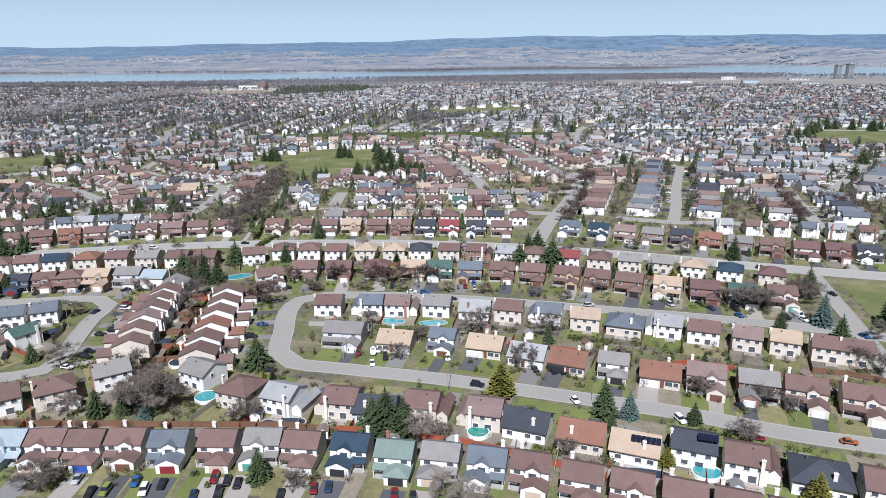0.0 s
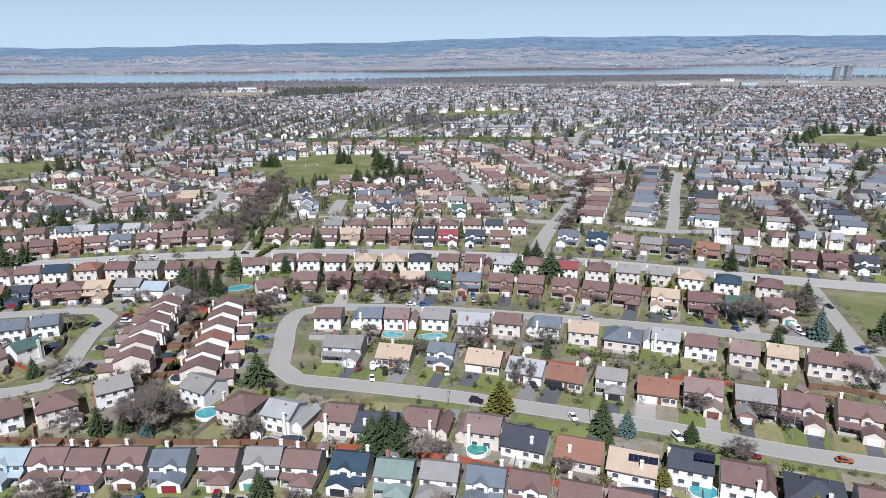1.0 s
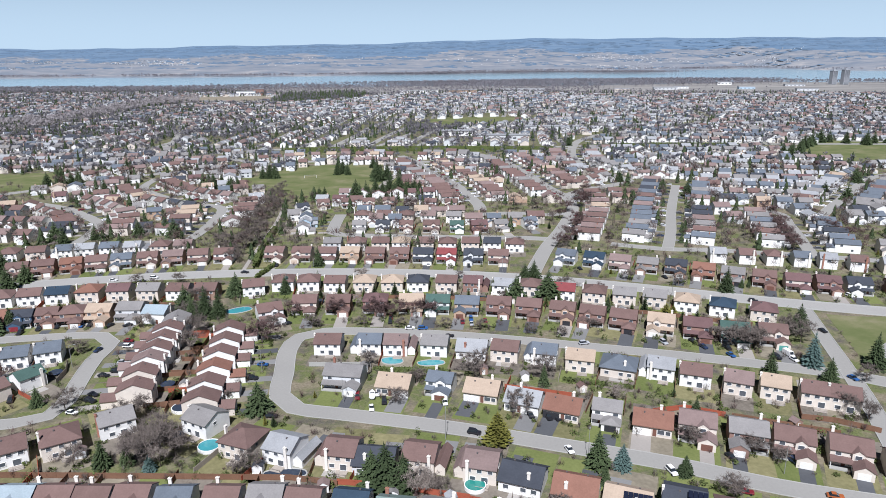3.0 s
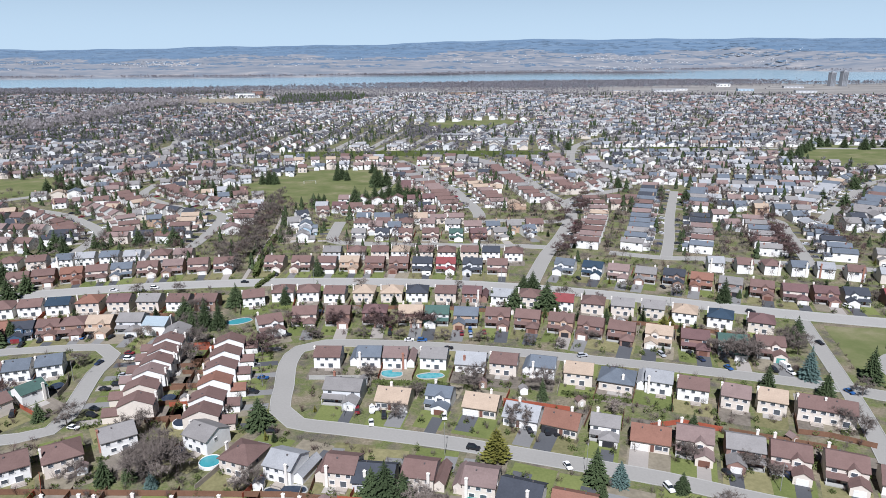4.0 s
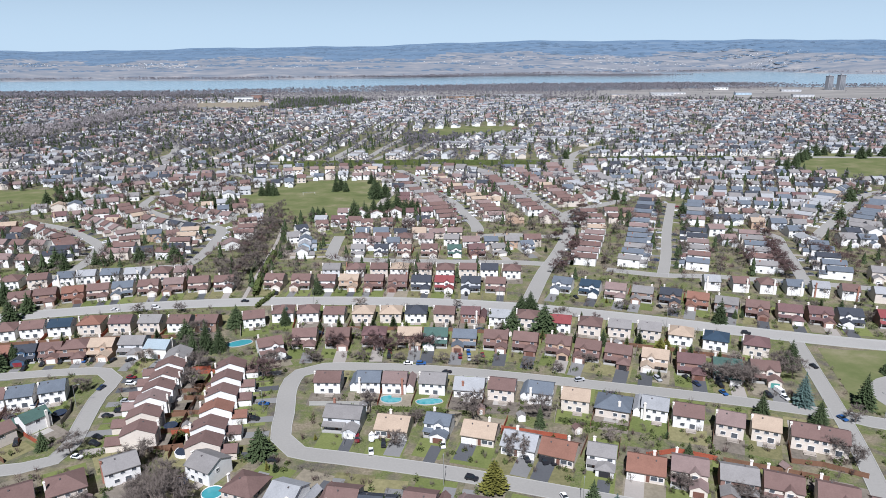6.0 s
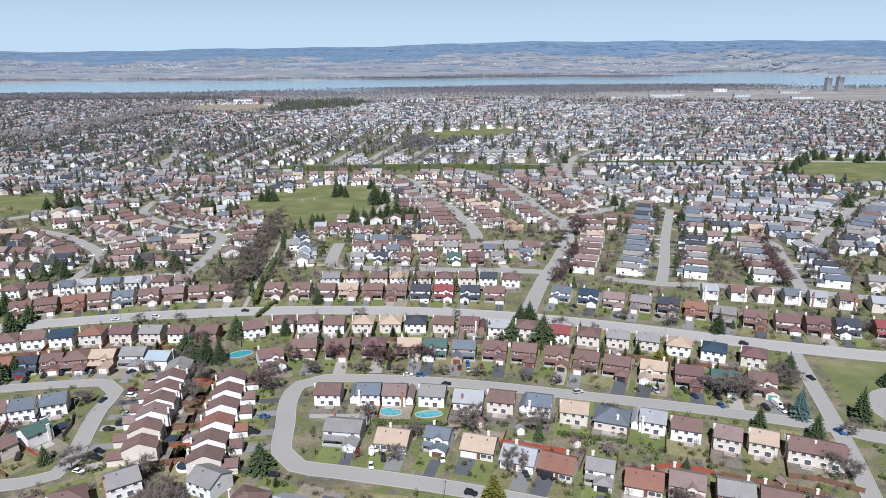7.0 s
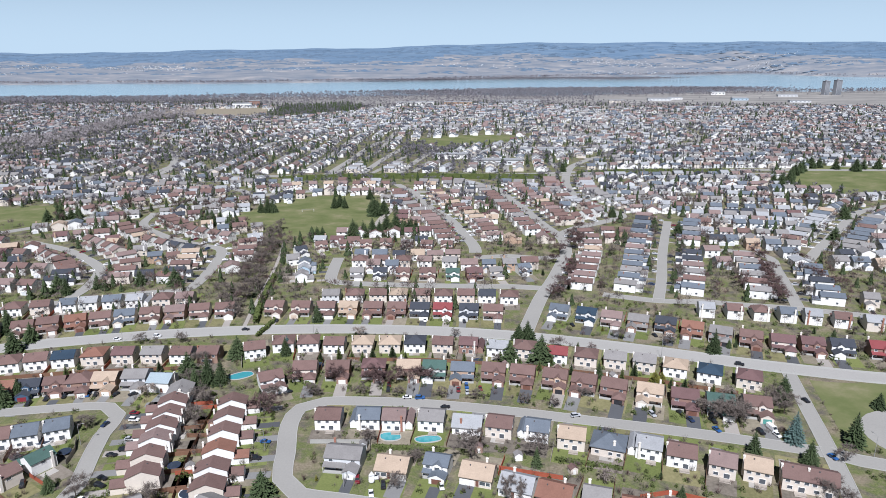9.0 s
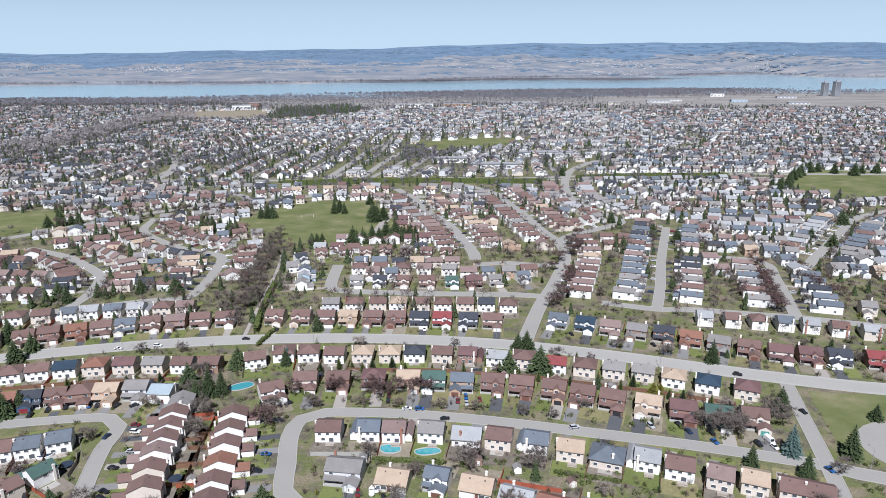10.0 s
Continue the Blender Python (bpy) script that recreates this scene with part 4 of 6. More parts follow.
def street_row(pts, side, setback=18.0, gap=13.0, group="houses along a farther street", tones=""):
    line = smooth_line(pts, 1.0)
    done, made = 0.0, 0
    for i in range(1, len(line) - 1):
        done += (line[i] - line[i - 1]).length
        if done < gap:
            continue
        d = (line[i + 1] - line[i - 1]).normalized()
        n = Vector((-d.y, d.x, 0)) * side
        q = line[i] + n * setback
        if not free(q.x, q.y):
            continue
        done, made = random.uniform(-0.8, 0.8), made + 1
        turn = math.degrees(math.atan2(-n.x, n.y))
        roof, wall = tone_of(q.x, q.y)
        if tones:
            roof, wall = random.choice(tones), random.choice("wwwwc")
        if setback > 1:
            STREET_LOTS.append((q.x, q.y, turn))
        deep = abs(d.y) > abs(d.x) and setback > 1 and wall != "k"
        if q.y < 455 and MIDDLE["made"] < 70:
            MIDDLE["made"] += 1
            set_house(random.choice("ddD" if deep else "ssSSz"), q.x, q.y, turn, roof, wall, random.choice("wwwcwh"), group, 0)
        else:
            PLACED.append((q.x, q.y))
            BEYOND.append((q.x, q.y, radians(turn + (90 if deep else 0)), roof, wall, 12.0 if deep else random.uniform(8.0, 9.6), 7.0 if deep else 8.6, deep))


NORTH = [(63, 360), (81, 414), (90, 445), (92, 478), (85, 517), (77, 575), (69, 617), (60, 664)]
LANE = [(117, 338), (135, 380), (154, 436), (186, 522)]
HOOK = [(192, 331), (204, 368), (213, 398), (220, 421)]
BEND = [(27, 456), (21, 491), (12, 534), (-2, 574), (-13, 606), (-19, 640)]
WEST = [(-206, 370), (-211, 402), (-218, 417), (-237, 437), (-261, 458)]
LOOP = [(-147, 371), (-143, 389), (-145, 428), (-151, 455), (-172, 468), (-198, 486), (-234, 526)]
LINK = [(108, 503), (131, 520), (154, 540), (150, 562), (142, 586), (132, 626), (137, 696)]
EAST = [(256, 432), (291, 473), (332, 521), (367, 554)]
for pts, s, tones in (
    (NORTH, -1, "bbppbt"), (NORTH[3:], 1, "bbpdbg"), (LANE, 1, "sgsgkbpg"), (LANE, -1, "gssgpkbs"), (HOOK, 1, "sggbsp"), (HOOK, -1, "sgspsk"),
    ([(130, 345), (167, 337), (192, 331), (214, 323), (260, 308), (320, 290)], -1, "gblsbtbl"), ([(214, 323), (260, 308), (320, 290)], 1, "lglsb"),
    (BEND, -1, "ppbbt"), (BEND, 1, "bdlgpb"), (WEST, 1, "bbpkb"), (WEST, -1, "bbpg"), (LOOP, 1, "bbpbtk"), (LOOP, -1, "bbpb"), (LINK, 1, "lgbp"), (LINK[2:], -1, "lglp"),
    (EAST, 1, "sglspbt"), (EAST, -1, "ggssgb"), ([(-339, 505), (-286, 560), (-242, 600), (-188, 628), (-130, 655)], 1, "bbpb"), ([(-188, 628), (-130, 655), (-60, 655), (0, 648)], 1, "bptb"),
):
    street_row(pts, s, tones=tones)
for pts in ([(-122, 752), (-107, 857), (-90, 1002), (-61, 1078)], [(-84, 752), (-62, 880), (-36, 998)], [(-42, 752), (-16, 875), (4, 961)]):
    for s in (-1, 1):
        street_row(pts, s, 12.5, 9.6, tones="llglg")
for k in range(7):
    street_row([(165 + k * 12, 455 + k * 27), (320 + k * 6, 425 + k * 27)], 1, 0.0, 12.4)
for k in range(4):
    street_row([(-330 - k * 8, 385 + k * 30), (-225, 372 + k * 30)], 1, 0.0, 13.0)

# ---- the far town, joined: houses, trees and woods too small to pick apart ----
def joined(name, geo, mats, label, category):
    ob = new(name, geo.mesh(name, mats))
    return tagged(ob, label, category, kind="stuff")


def far_house(g, x, y, turn, roof, wall, w=8.6, d=9.0, h=4.9, rise=2.2, deep=False):
    """A gabled house with a garage wing: before its long side, or at the end of a deep one."""
    c, s = math.cos(turn), math.sin(turn)

    def at(p):
        return (x + p[0] * c - p[1] * s, y + p[0] * s + p[1] * c, p[2])

    def block(x0, x1, y0, y1, h, rise, over):
        """Walls with gables at the ends of x, under two roof slabs."""
        m = (y0 + y1) / 2
        g.solid([at(p) for p in ((x0, y0, 0), (x1, y0, 0), (x1, y1, 0), (x0, y1, 0), (x0, y0, h), (x1, y0, h), (x1, y1, h), (x0, y1, h), (x0, m, h + rise), (x1, m, h + rise))], [(0, 1, 5, 4), (1, 2, 6, 9, 5), (2, 3, 7, 6), (3, 0, 4, 8, 7)], wall)
        k = rise / (y1 - m)
        for e, side in ((y0 - over, -1), (y1 + over, 1)):
            top, low = h + rise + 0.05, h - over * k + 0.05
            q = [(x0 - 0.3, e, low), (x1 + 0.3, e, low), (x1 + 0.3, m, top), (x0 - 0.3, m, top)]
            up = [(p[0], p[1], p[2] + 0.22) for p in q]
            fs = [(4, 5, 6, 7), (0, 1, 5, 4), (1, 2, 6, 5), (3, 0, 4, 7)]
            g.solid([at(p) for p in q + up], fs if side < 0 else [f[::-1] for f in fs], roof)

    a, b = w / 2, d / 2
    block(-a, a, -b, b, h, rise, 0.4)
    side = random.choice((-1, 1))
    if deep:
        block(-a - 3.8, -a, side * (b - 2.4) - 2.3, side * (b - 2.4) + 2.3, 2.6, 1.2, 0.3)
    else:
        gx = side * (a - 2.4)
        g.solid([at(p) for p in ((gx - 2.3, -b - 4, 0), (gx + 2.3, -b - 4, 0), (gx + 2.3, -b, 0), (gx - 2.3, -b, 0), (gx - 2.3, -b - 4, 2.6), (gx + 2.3, -b - 4, 2.6), (gx + 2.3, -b, 2.6), (gx - 2.3, -b, 2.6), (gx, -b - 4, 3.9), (gx, -b, 3.9))], [(0, 1, 5, 8, 4), (1, 2, 6, 5), (3, 0, 4, 7)], wall)
        g.face([at(p) for p in ((gx - 1.5, -b - 4.05, 0), (gx + 1.5, -b - 4.05, 0), (gx + 1.5, -b - 4.05, 2.1), (gx - 1.5, -b - 4.05, 2.1))], WALL_I["y"])
        for k in (-1, 1):
            q = [(gx + k * 2.6, -b - 4.2, 2.5), (gx, -b - 4.2, 4.0), (gx, -b, 4.0), (gx + k * 2.6, -b, 2.5)]
            g.face([at(p) for p in (q if k > 0 else q[::-1])], roof)
    cx, top = random.choice((-1, 1)) * (a - 1.5), h + rise + 0.5
    if random.random() < 0.35:
        g.solid([at(p) for p in ((cx - 0.5, b - 0.3, h - 1), (cx + 0.5, b - 0.3, h - 1), (cx + 0.5, b + 0.4, h - 1), (cx - 0.5, b + 0.4, h - 1), (cx - 0.5, b - 0.3, top), (cx + 0.5, b - 0.3, top), (cx + 0.5, b + 0.4, top), (cx - 0.5, b + 0.4, top))], [(4, 5, 6, 7), (0, 1, 5, 4), (1, 2, 6, 5), (2, 3, 7, 6), (3, 0, 4, 7)], WALL_I[random.choice("wo")])
    # dark windows on front and back
    for k, z in ((-1, 3.3), (1, 3.3), (1, 0.9)):
        for wx in (-2.2, 1.8):
            q = [(wx - 0.7, k * (b + 0.04), z), (wx + 0.7, k * (b + 0.04), z), (wx + 0.7, k * (b + 0.04), z + 1.2), (wx - 0.7, k * (b + 0.04), z + 1.2)]
            g.face([at(p) for p in (q if k < 0 else q[::-1])], 0)


FAR_ROOFS = "bpmrtglsk"
FAR_WALLS = "wcyo"
FAR_MATS = [GLASS] + [ROOF[k] for k in FAR_ROOFS] + [WALL[k] for k in FAR_WALLS]
ROOF_I = {k: 1 + i for i, k in enumerate(FAR_ROOFS)}
WALL_I = {k: 1 + len(FAR_ROOFS) + i for i, k in enumerate(FAR_WALLS)}
RAVINE = [(-760, 700), (-568, 884), (-551, 931), (-552, 1112), (-557, 1356), (-498, 1428), (-568, 1635), (-627, 1501), (-630, 1263), (-627, 1132), (-663, 1039), (-800, 900)]
BELT = [(20, 790), (60, 800), (-20, 1000), (-60, 985)]
WOODS = [(-350, 1410), (-190, 1540), (-160, 1640), (-205, 1764), (-385, 1700)]
MEADOW = [(417, 1791), (668, 1680), (1035, 1570), (1700, 1500), (1900, 2150), (1337, 2080), (889, 2024), (460, 1978)]
CLEARING = [(-620, 1500), (-400, 1450), (-365, 1560), (-430, 1690), (-620, 1650)]
flat("meadow", MEADOW, 0.4, DRY, "pale dry open ground before the river", "meadow")
flat("clearing", CLEARING, 0.4, YARD_STRAW, "pale open clearing with tracks", "meadow")


def far_free(x, y):
    return not any(inside(x, y, p) for p in (RAVINE, BELT, WOODS, MEADOW, CLEARING, *NO_BUILD))


cells = {}
for a, b in PLACED:
    cells.setdefault((int(a // 12), int(b // 12)), []).append((a, b))


def taken(x, y, gap=10.0):
    i, j = int(x // 12), int(y // 12)
    return any(math.hypot(x - a, y - b) < gap for u in (-1, 0, 1) for v in (-1, 0, 1) for a, b in cells.get((i + u, j + v), ()))


FAR_SPOTS, FAR_STREETS = [], []
CORE = [(-430, 742), (-300, 745), (150, 748), (210, 930), (130, 1180), (-330, 1180), (-420, 1000)]


def settle(x0, x1, y0, y1, tilt, gap, keep):
    """Blocks of houses in pairs of rows that face each other across a street, turned by tilt."""
    c, s = math.cos(tilt), math.sin(tilt)
    v, k = y0, 0
    while v < y1:
        street, u = [], x0
        while u < x1:
            wave = 13 * math.sin(u / 110.0 + v / 70.0)
            px, py = u * c - (v + wave) * s + random.uniform(-1, 1), u * s + (v + wave) * c + random.uniform(-1.2, 1.2)
            inside_view = py > 385 and abs(px) < 0.72 * py + 60 and py < town_end(px) and keep(px, py)
            if inside_view and far_free(px, py) and not taken(px, py, 10.5) and (py > 1190 or road_gap(px, py) > 8.5) and random.random() < (0.95 if py < 800 else 0.88 if px > -0.25 * py else 0.72):
                FAR_SPOTS.append((px, py, (0 if k % 2 else math.pi) + tilt + 0.12 * math.cos(u / 110.0 + v / 70.0)))
                cells.setdefault((int(px // 12), int(py // 12)), []).append((px, py))
            if k % 2 == 0:
                q = (u * c - (v + wave + 16) * s, u * s + (v + wave + 16) * c)
                if inside_view and q[1] > 700 and far_free(*q) and not taken(*q, 7.0):
                    street.append(q)
                else:
                    if len(street) > 4:
                        FAR_STREETS.append(street)
                    street = []
            u += gap
        if len(street) > 4:
            FAR_STREETS.append(street)
        k += 1
        v += 32.0 if k % 2 else 19.5


settle(-1600, 1600, -2000, 2000, 1.42, 11.8, lambda px, py: inside(px, py, CORE))
settle(-1300, 1500, 380, 2300, -0.10, 12.2, lambda px, py: px > -0.2 * py and not inside(px, py, CORE))
settle(-1600, 1000, 380, 2600, 0.22, 12.6, lambda px, py: px <= -0.2 * py and not inside(px, py, CORE))
g = Geo()
for street in FAR_STREETS:
    ribbon(g, smooth_line(street, 12.0), 3.3, 3.3, -0.05, 0.3)
solo("far_streets", g, [ASPHALT], "many far pale streets between rows of houses", "road", kind="structure")
town = {}
for px, py, turn, roof, wall, wide, thick, deep in BEYOND:
    far_house(town.setdefault(0, Geo()), px, py, turn, ROOF_I.get(roof, 1), WALL_I.get(wall, WALL_I["w"]), wide, thick, rise=1.55 if deep else 2.1, deep=deep)
for px, py, turn in FAR_SPOTS:
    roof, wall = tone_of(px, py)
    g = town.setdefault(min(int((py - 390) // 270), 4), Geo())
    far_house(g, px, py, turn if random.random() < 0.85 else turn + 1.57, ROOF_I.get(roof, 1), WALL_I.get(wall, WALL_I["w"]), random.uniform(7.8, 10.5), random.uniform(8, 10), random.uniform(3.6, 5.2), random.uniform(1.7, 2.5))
for k, g in town.items():
    joined("far_houses", g, FAR_MATS, "many small far houses with brown and grey roofs", "houses")


# ---- trees ----
def twig(g, a, d, length, width, mat=0):
    """A thin upright blade that tapers to its tip."""
    s = Vector((d.y, -d.x, random.uniform(-0.4, 0.4)))
    s = (s.normalized() if s.length > 1e-3 else Vector((1, 0, 0))) * width
    g.face([a - s, a + s, a + d * length], mat)


def bare_tree(seed, h, spread=0.42, twigs=3000):
    """Leafless: trunk, forking limbs and a haze of fine twigs."""
    random.seed(seed)
    trunk, crown = Geo(), Geo()
    fork = h * random.uniform(0.2, 0.28)
    trunk.tube((0, 0, -0.2), (0, 0, fork), h * 0.014, h * 0.011, 6)
    tips = []

    def grow(a, d, length, r, depth):
        b = a + d * length
        (trunk if depth < 2 else crown).tube(a, b, r, r * 0.6, 4 if depth < 2 else 3)
        if depth >= 3:
            tips.append((a, b, d))
            return
        for _ in range(3):
            e = Vector((random.gauss(0, 1), random.gauss(0, 1), random.gauss(0.1, 0.7))).normalized()
            nd = (d * 0.62 + e * 0.75).normalized()
            nd.z = max(nd.z, -0.1)
            grow(a + d * length * random.uniform(0.45, 1.0), nd, length * random.uniform(0.62, 0.82), r * 0.55, depth + 1)

    n = 5
    for k in range(n):
        t = 6.2832 * k / n + random.uniform(-0.4, 0.4)
        lean = spread * random.uniform(0.5, 1.7)
        d = Vector((math.cos(t) * lean, math.sin(t) * lean, 0.8)).normalized()
        grow(Vector((0, 0, fork * random.uniform(0.75, 1.0))), d, h * random.uniform(0.24, 0.3), h * 0.0065, 0)
    for _ in range(twigs):
        a, b, d = random.choice(tips)
        p = a.lerp(b, random.uniform(0.0, 1.0))
        e = Vector((random.gauss(0, 1), random.gauss(0, 1), random.gauss(0.2, 0.8))).normalized()
        twig(crown, p, (d * 0.4 + e * 0.8).normalized(), h * random.uniform(0.05, 0.12), h * 0.0029)
    return trunk, crown


def conifer(seed, h, radius, drop=0.35, levels=27, low=0.05, ragged=0.25):
    """Spruce or pine: whorls of drooping boughs, each a fan of needle blades."""
    random.seed(seed)
    trunk, crown = Geo(), Geo()
    trunk.tube((0, 0, -0.2), (0, 0, h * 0.93), h * 0.017, h * 0.004, 6)
    for k in range(levels):
        f = (k + random.uniform(-0.3, 0.3)) / levels
        z = h * (low + (0.97 - low) * f)
        r = radius * (1 - max(f, 0)) ** 0.8 + 0.12
        n = max(5, int(14 * (1 - f)) + 4)
        for j in range(n):
            t = 6.2832 * j / n + k * 0.7 + random.uniform(-0.25, 0.25)
            rr = r * random.uniform(1 - ragged, 1 + ragged * 0.4)
            o = Vector((math.cos(t), math.sin(t), 0))
            side = Vector((-o.y, o.x, 0))
            a = Vector((0, 0, z))
            tip = a + o * rr + Vector((0, 0, -drop * rr + random.uniform(-0.1, 0.25)))
            for q in range(3):
                u, v = 0.12 + 0.3 * q, 0.48 + 0.28 * q
                p0, p1 = a.lerp(tip, u), a.lerp(tip, min(v, 1.04))
                wd = rr * random.uniform(0.20, 0.32) * (1.15 - u)
                lift = Vector((0, 0, random.uniform(0.02, 0.16) * rr))
                crown.face([p0 - side * wd * 0.5, p0 + lift, p1, p0 - side * wd + (p1 - p0) * 0.35 - lift])
                crown.face([p0 + lift, p0 + side * wd * 0.5, p0 + side * wd + (p1 - p0) * 0.35 - lift, p1])
    for q in range(4):
        t = q * 1.57
        crown.face([(math.cos(t) * 0.14, math.sin(t) * 0.14, h * 0.9), (-math.sin(t) * 0.14, math.cos(t) * 0.14, h * 0.9), (0, 0, h * 1.02)])
    return trunk, crown


def tree_proto(pair, crown_mat):
    e = thing("tree", "", "tree")
    part("trunk", pair[0], [BARK], e)
    part("crown", pair[1], [crown_mat], e)
    return e


BARE = [tree_proto(bare_tree(11 + k, 10.0, (0.40, 0.5, 0.34, 0.46)[k]), TWIG) for k in range(4)]
SPRUCE = [tree_proto(conifer(31 + k, 10.0, (2.3, 2.7, 2.0)[k]), NEEDLE) for k in range(3)]
PINE = [tree_proto(conifer(41 + k, 10.0, 3.0, 0.28, 26, 0.06, 0.4), NEEDLE) for k in range(2)]
CEDAR = [tree_proto(conifer(51 + k, 10.0, (1.5, 1.9)[k], -0.5, 28, 0.02, 0.2), NEEDLE) for k in range(2)]
random.seed(5)


def plant(protos, x, y, h, mat, name, label, category="tree", wide=1.0):
    if road_gap(x, y) < 1.2:
        x, y = next((x + r * a, y + r * b) for r in range(1, 12) for a, b in ((0, 1), (1, 0), (0.7, 0.7), (-1, 0), (0, -1)) if road_gap(x + r * a, y + r * b) >= 1.2)
    e = copy_thing(random.choice(protos), pose(x, y, 0, 0, 0, random.uniform(0, 360)))
    e.name = name
    s = h / 10.0
    e.scale = (s * wide * random.uniform(0.9, 1.1), s * wide * random.uniform(0.9, 1.1), s)
    for o in e.children:
        if o.name.startswith("crown"):
            paint(o, mat)
    tagged(e, label, category)
    return e


POOLS = [(-63, 160), (8, 141.5), (57, 124), (-78, 181), (-140, 212), (-40, 148), (44, 125.5), (-17, 213), (-3.5, 211), (-84, 262)]


def by_pool(x, y):
    return any(math.hypot(x - a, y - b) < 6.5 for a, b in POOLS)


def pairs(flat_list):
    return [flat_list[i:i + 2] for i in range(0, len(flat_list), 2)]


def triples(flat_list):
    return [flat_list[i:i + 3] for i in range(0, len(flat_list), 3)]


plant(PINE, -54.5, 179.5, 10, NEEDLE, "conifer_tree", "broad dense dark green conifer at the street corner", wide=1.5)
for x, y, h in triples([40, 150, 11, -123, 184, 7, -88, 152, 8, -82, 153, 7, -40, 125, 8, 145, 204, 13, 136, 236, 11, 123, 192, 10, 107, 198, 10, -171, 239, 12, -168, 245, 9, -206, 312, 10]):
    plant(SPRUCE, x, y, h, NEEDLE, "spruce_tree", "dark green spruce with drooping boughs on grass", wide=1.45 if h < 10.5 else 1.6)
for x, y, h in triples([-95, 254, 14, -90, 255, 12, -99, 250, 11, -90, 280, 11, 39, 298, 9, 43, 298, 11, 32, 270, 12, 46, 271, 14, 126, 279, 12, -61, 321, 11, -27, 352, 11, -69, 282, 9, 68, 256, 8, -106, 262, 12, 169, 228, 7, 63, 146, 6]):
    plant(SPRUCE + PINE, x, y, h, NEEDLE, "conifer_tree", "tall dark green conifer among houses", wide=1.5)
for x, y, h in triples([-14, 142, 13, -9.5, 141, 11, -17.5, 144, 10]):
    plant(PINE, x, y, h, NEEDLE, "pine_tree", "broad ragged dark green pine by a garden fence", wide=1.35)
for x, y, h in triples([46, 149, 7.5, 125, 204, 12.5, -75, 150, 5, -69, 286, 8]):
    plant(SPRUCE, x, y, h, NEEDLE_BLUE, "blue_spruce", "blue-grey spruce with a neat cone shape", wide=1.5)
for x, y, h in triples([15, 163, 10, 49, 129, 4.5, 74, 114, 8.5, 89, 248, 7, 93, 251, 5]):
    plant(CEDAR, x, y, h, NEEDLE_GOLD, "golden_cedar", "yellow-green cedar with dense foliage", wide=2.3)
for x, y, h in triples([-52, 275, 5, -33, 273, 6, -14, 274, 5, 12, 271, 6, 36, 266, 6, 44, 263, 5, 57, 259, 5, 77, 253, 6, 95, 246, 5, 110, 240, 6, 116, 237, 5, -105, 266, 5, -120, 266, 6, -134, 265, 5, -158, 262, 6, -70, 240, 6, 23, 279, 8, 83, 256, 8, -29, 277, 6, -20, 277, 7, -44, 277, 7, -2, 275, 4, 64, 280, 6, 28, 272, 6, 50, 268, 5, 100, 244, 6, 5, 277, 4, -38, 276, 5]):
    plant(CEDAR, x, y, h, random.choice((NEEDLE, HEDGE, NEEDLE_GOLD)), "cedar_tree", "narrow green cedar in a garden", wide=1.3)
for x, y, h in triples([-150, 568, 13, -144, 568, 14, -140, 568, 13, -89, 583, 14, -85, 589, 13, -80, 582, 12, -51, 552, 17, -61, 618, 13, -50, 566, 12, -61, 482, 15, -54, 486, 13, -47, 487, 14, -37, 493, 18, -30, 493, 17, -25, 493, 13, -20, 490, 12, -33, 485, 12, -42, 490, 12, -188, 543, 10, -184, 542, 10, -163, 515, 12, -159, 513, 12, -154, 509, 12, -310, 548, 14, -304, 551, 12, -299, 551, 12]):
    plant(SPRUCE, x, y, h, NEEDLE, "spruce_tree", "dark green spruce standing at the park edge", wide=1.55)
for x, y, h in triples([357, 669, 12, 383, 708, 13, 405, 734, 12, 425, 754, 13, 436, 756, 11, 448, 740, 12, 463, 731, 13, 479, 737, 12, 496, 743, 12, 331, 633, 13, 336, 646, 12, 345, 645, 13, 370, 690, 12, 395, 722, 11, 520, 735, 12, 352, 655, 11, -92, 484, 7, -88, 484, 7, -84, 484, 7]):
    plant(SPRUCE, x + (8 if x > 300 else 0), y + (12 if x > 300 else 0), h * 1.3, NEEDLE, "spruce_tree", "dark green spruce at the far field edge", wide=1.6)
for x, y, h in triples([-76, 153, 15, -78, 163, 12, -71, 157, 10, -89, 175, 10, -96, 153, 7, -49, 150, 7, -93, 172, 9, -113, 181, 9, -82, 158, 11, 23, 177, 9, 67, 160, 8, 82, 155, 7.5, 87, 151, 6, 69, 136, 8.5, 28, 133, 6, -87, 122, 9, -84, 123, 6, -32, 122, 6, -14, 184, 7, 11, 201, 12, 33, 200, 10, 106, 221, 13, 110, 219, 12, 102, 224, 10, 113, 224, 9]):
    plant(BARE, x, y, h, TWIG, "bare_tree", "leafless grey-brown tree with fine twigs", wide=1.3)
for x, y, h in triples([131, 225, 11, -48, 243, 5, -30, 241, 7, -16, 241, 6, 2, 241, 6, 15, 239, 6, 34, 235, 6, -93, 238, 12, -90, 222, 12, 136, 194, 8, 119, 176, 9, 122, 170, 9, 125, 179, 8, -141, 297, 7, -104, 272, 10, 108, 288, 8, 55, 284, 9, 88, 295, 8, 128, 230, 12, 57, 240, 6, 9, 300, 6, 60, 240, 5]):
    plant(BARE, x, y, h, TWIG, "bare_tree", "leafless grey-brown street tree with fine twigs", wide=1.1)
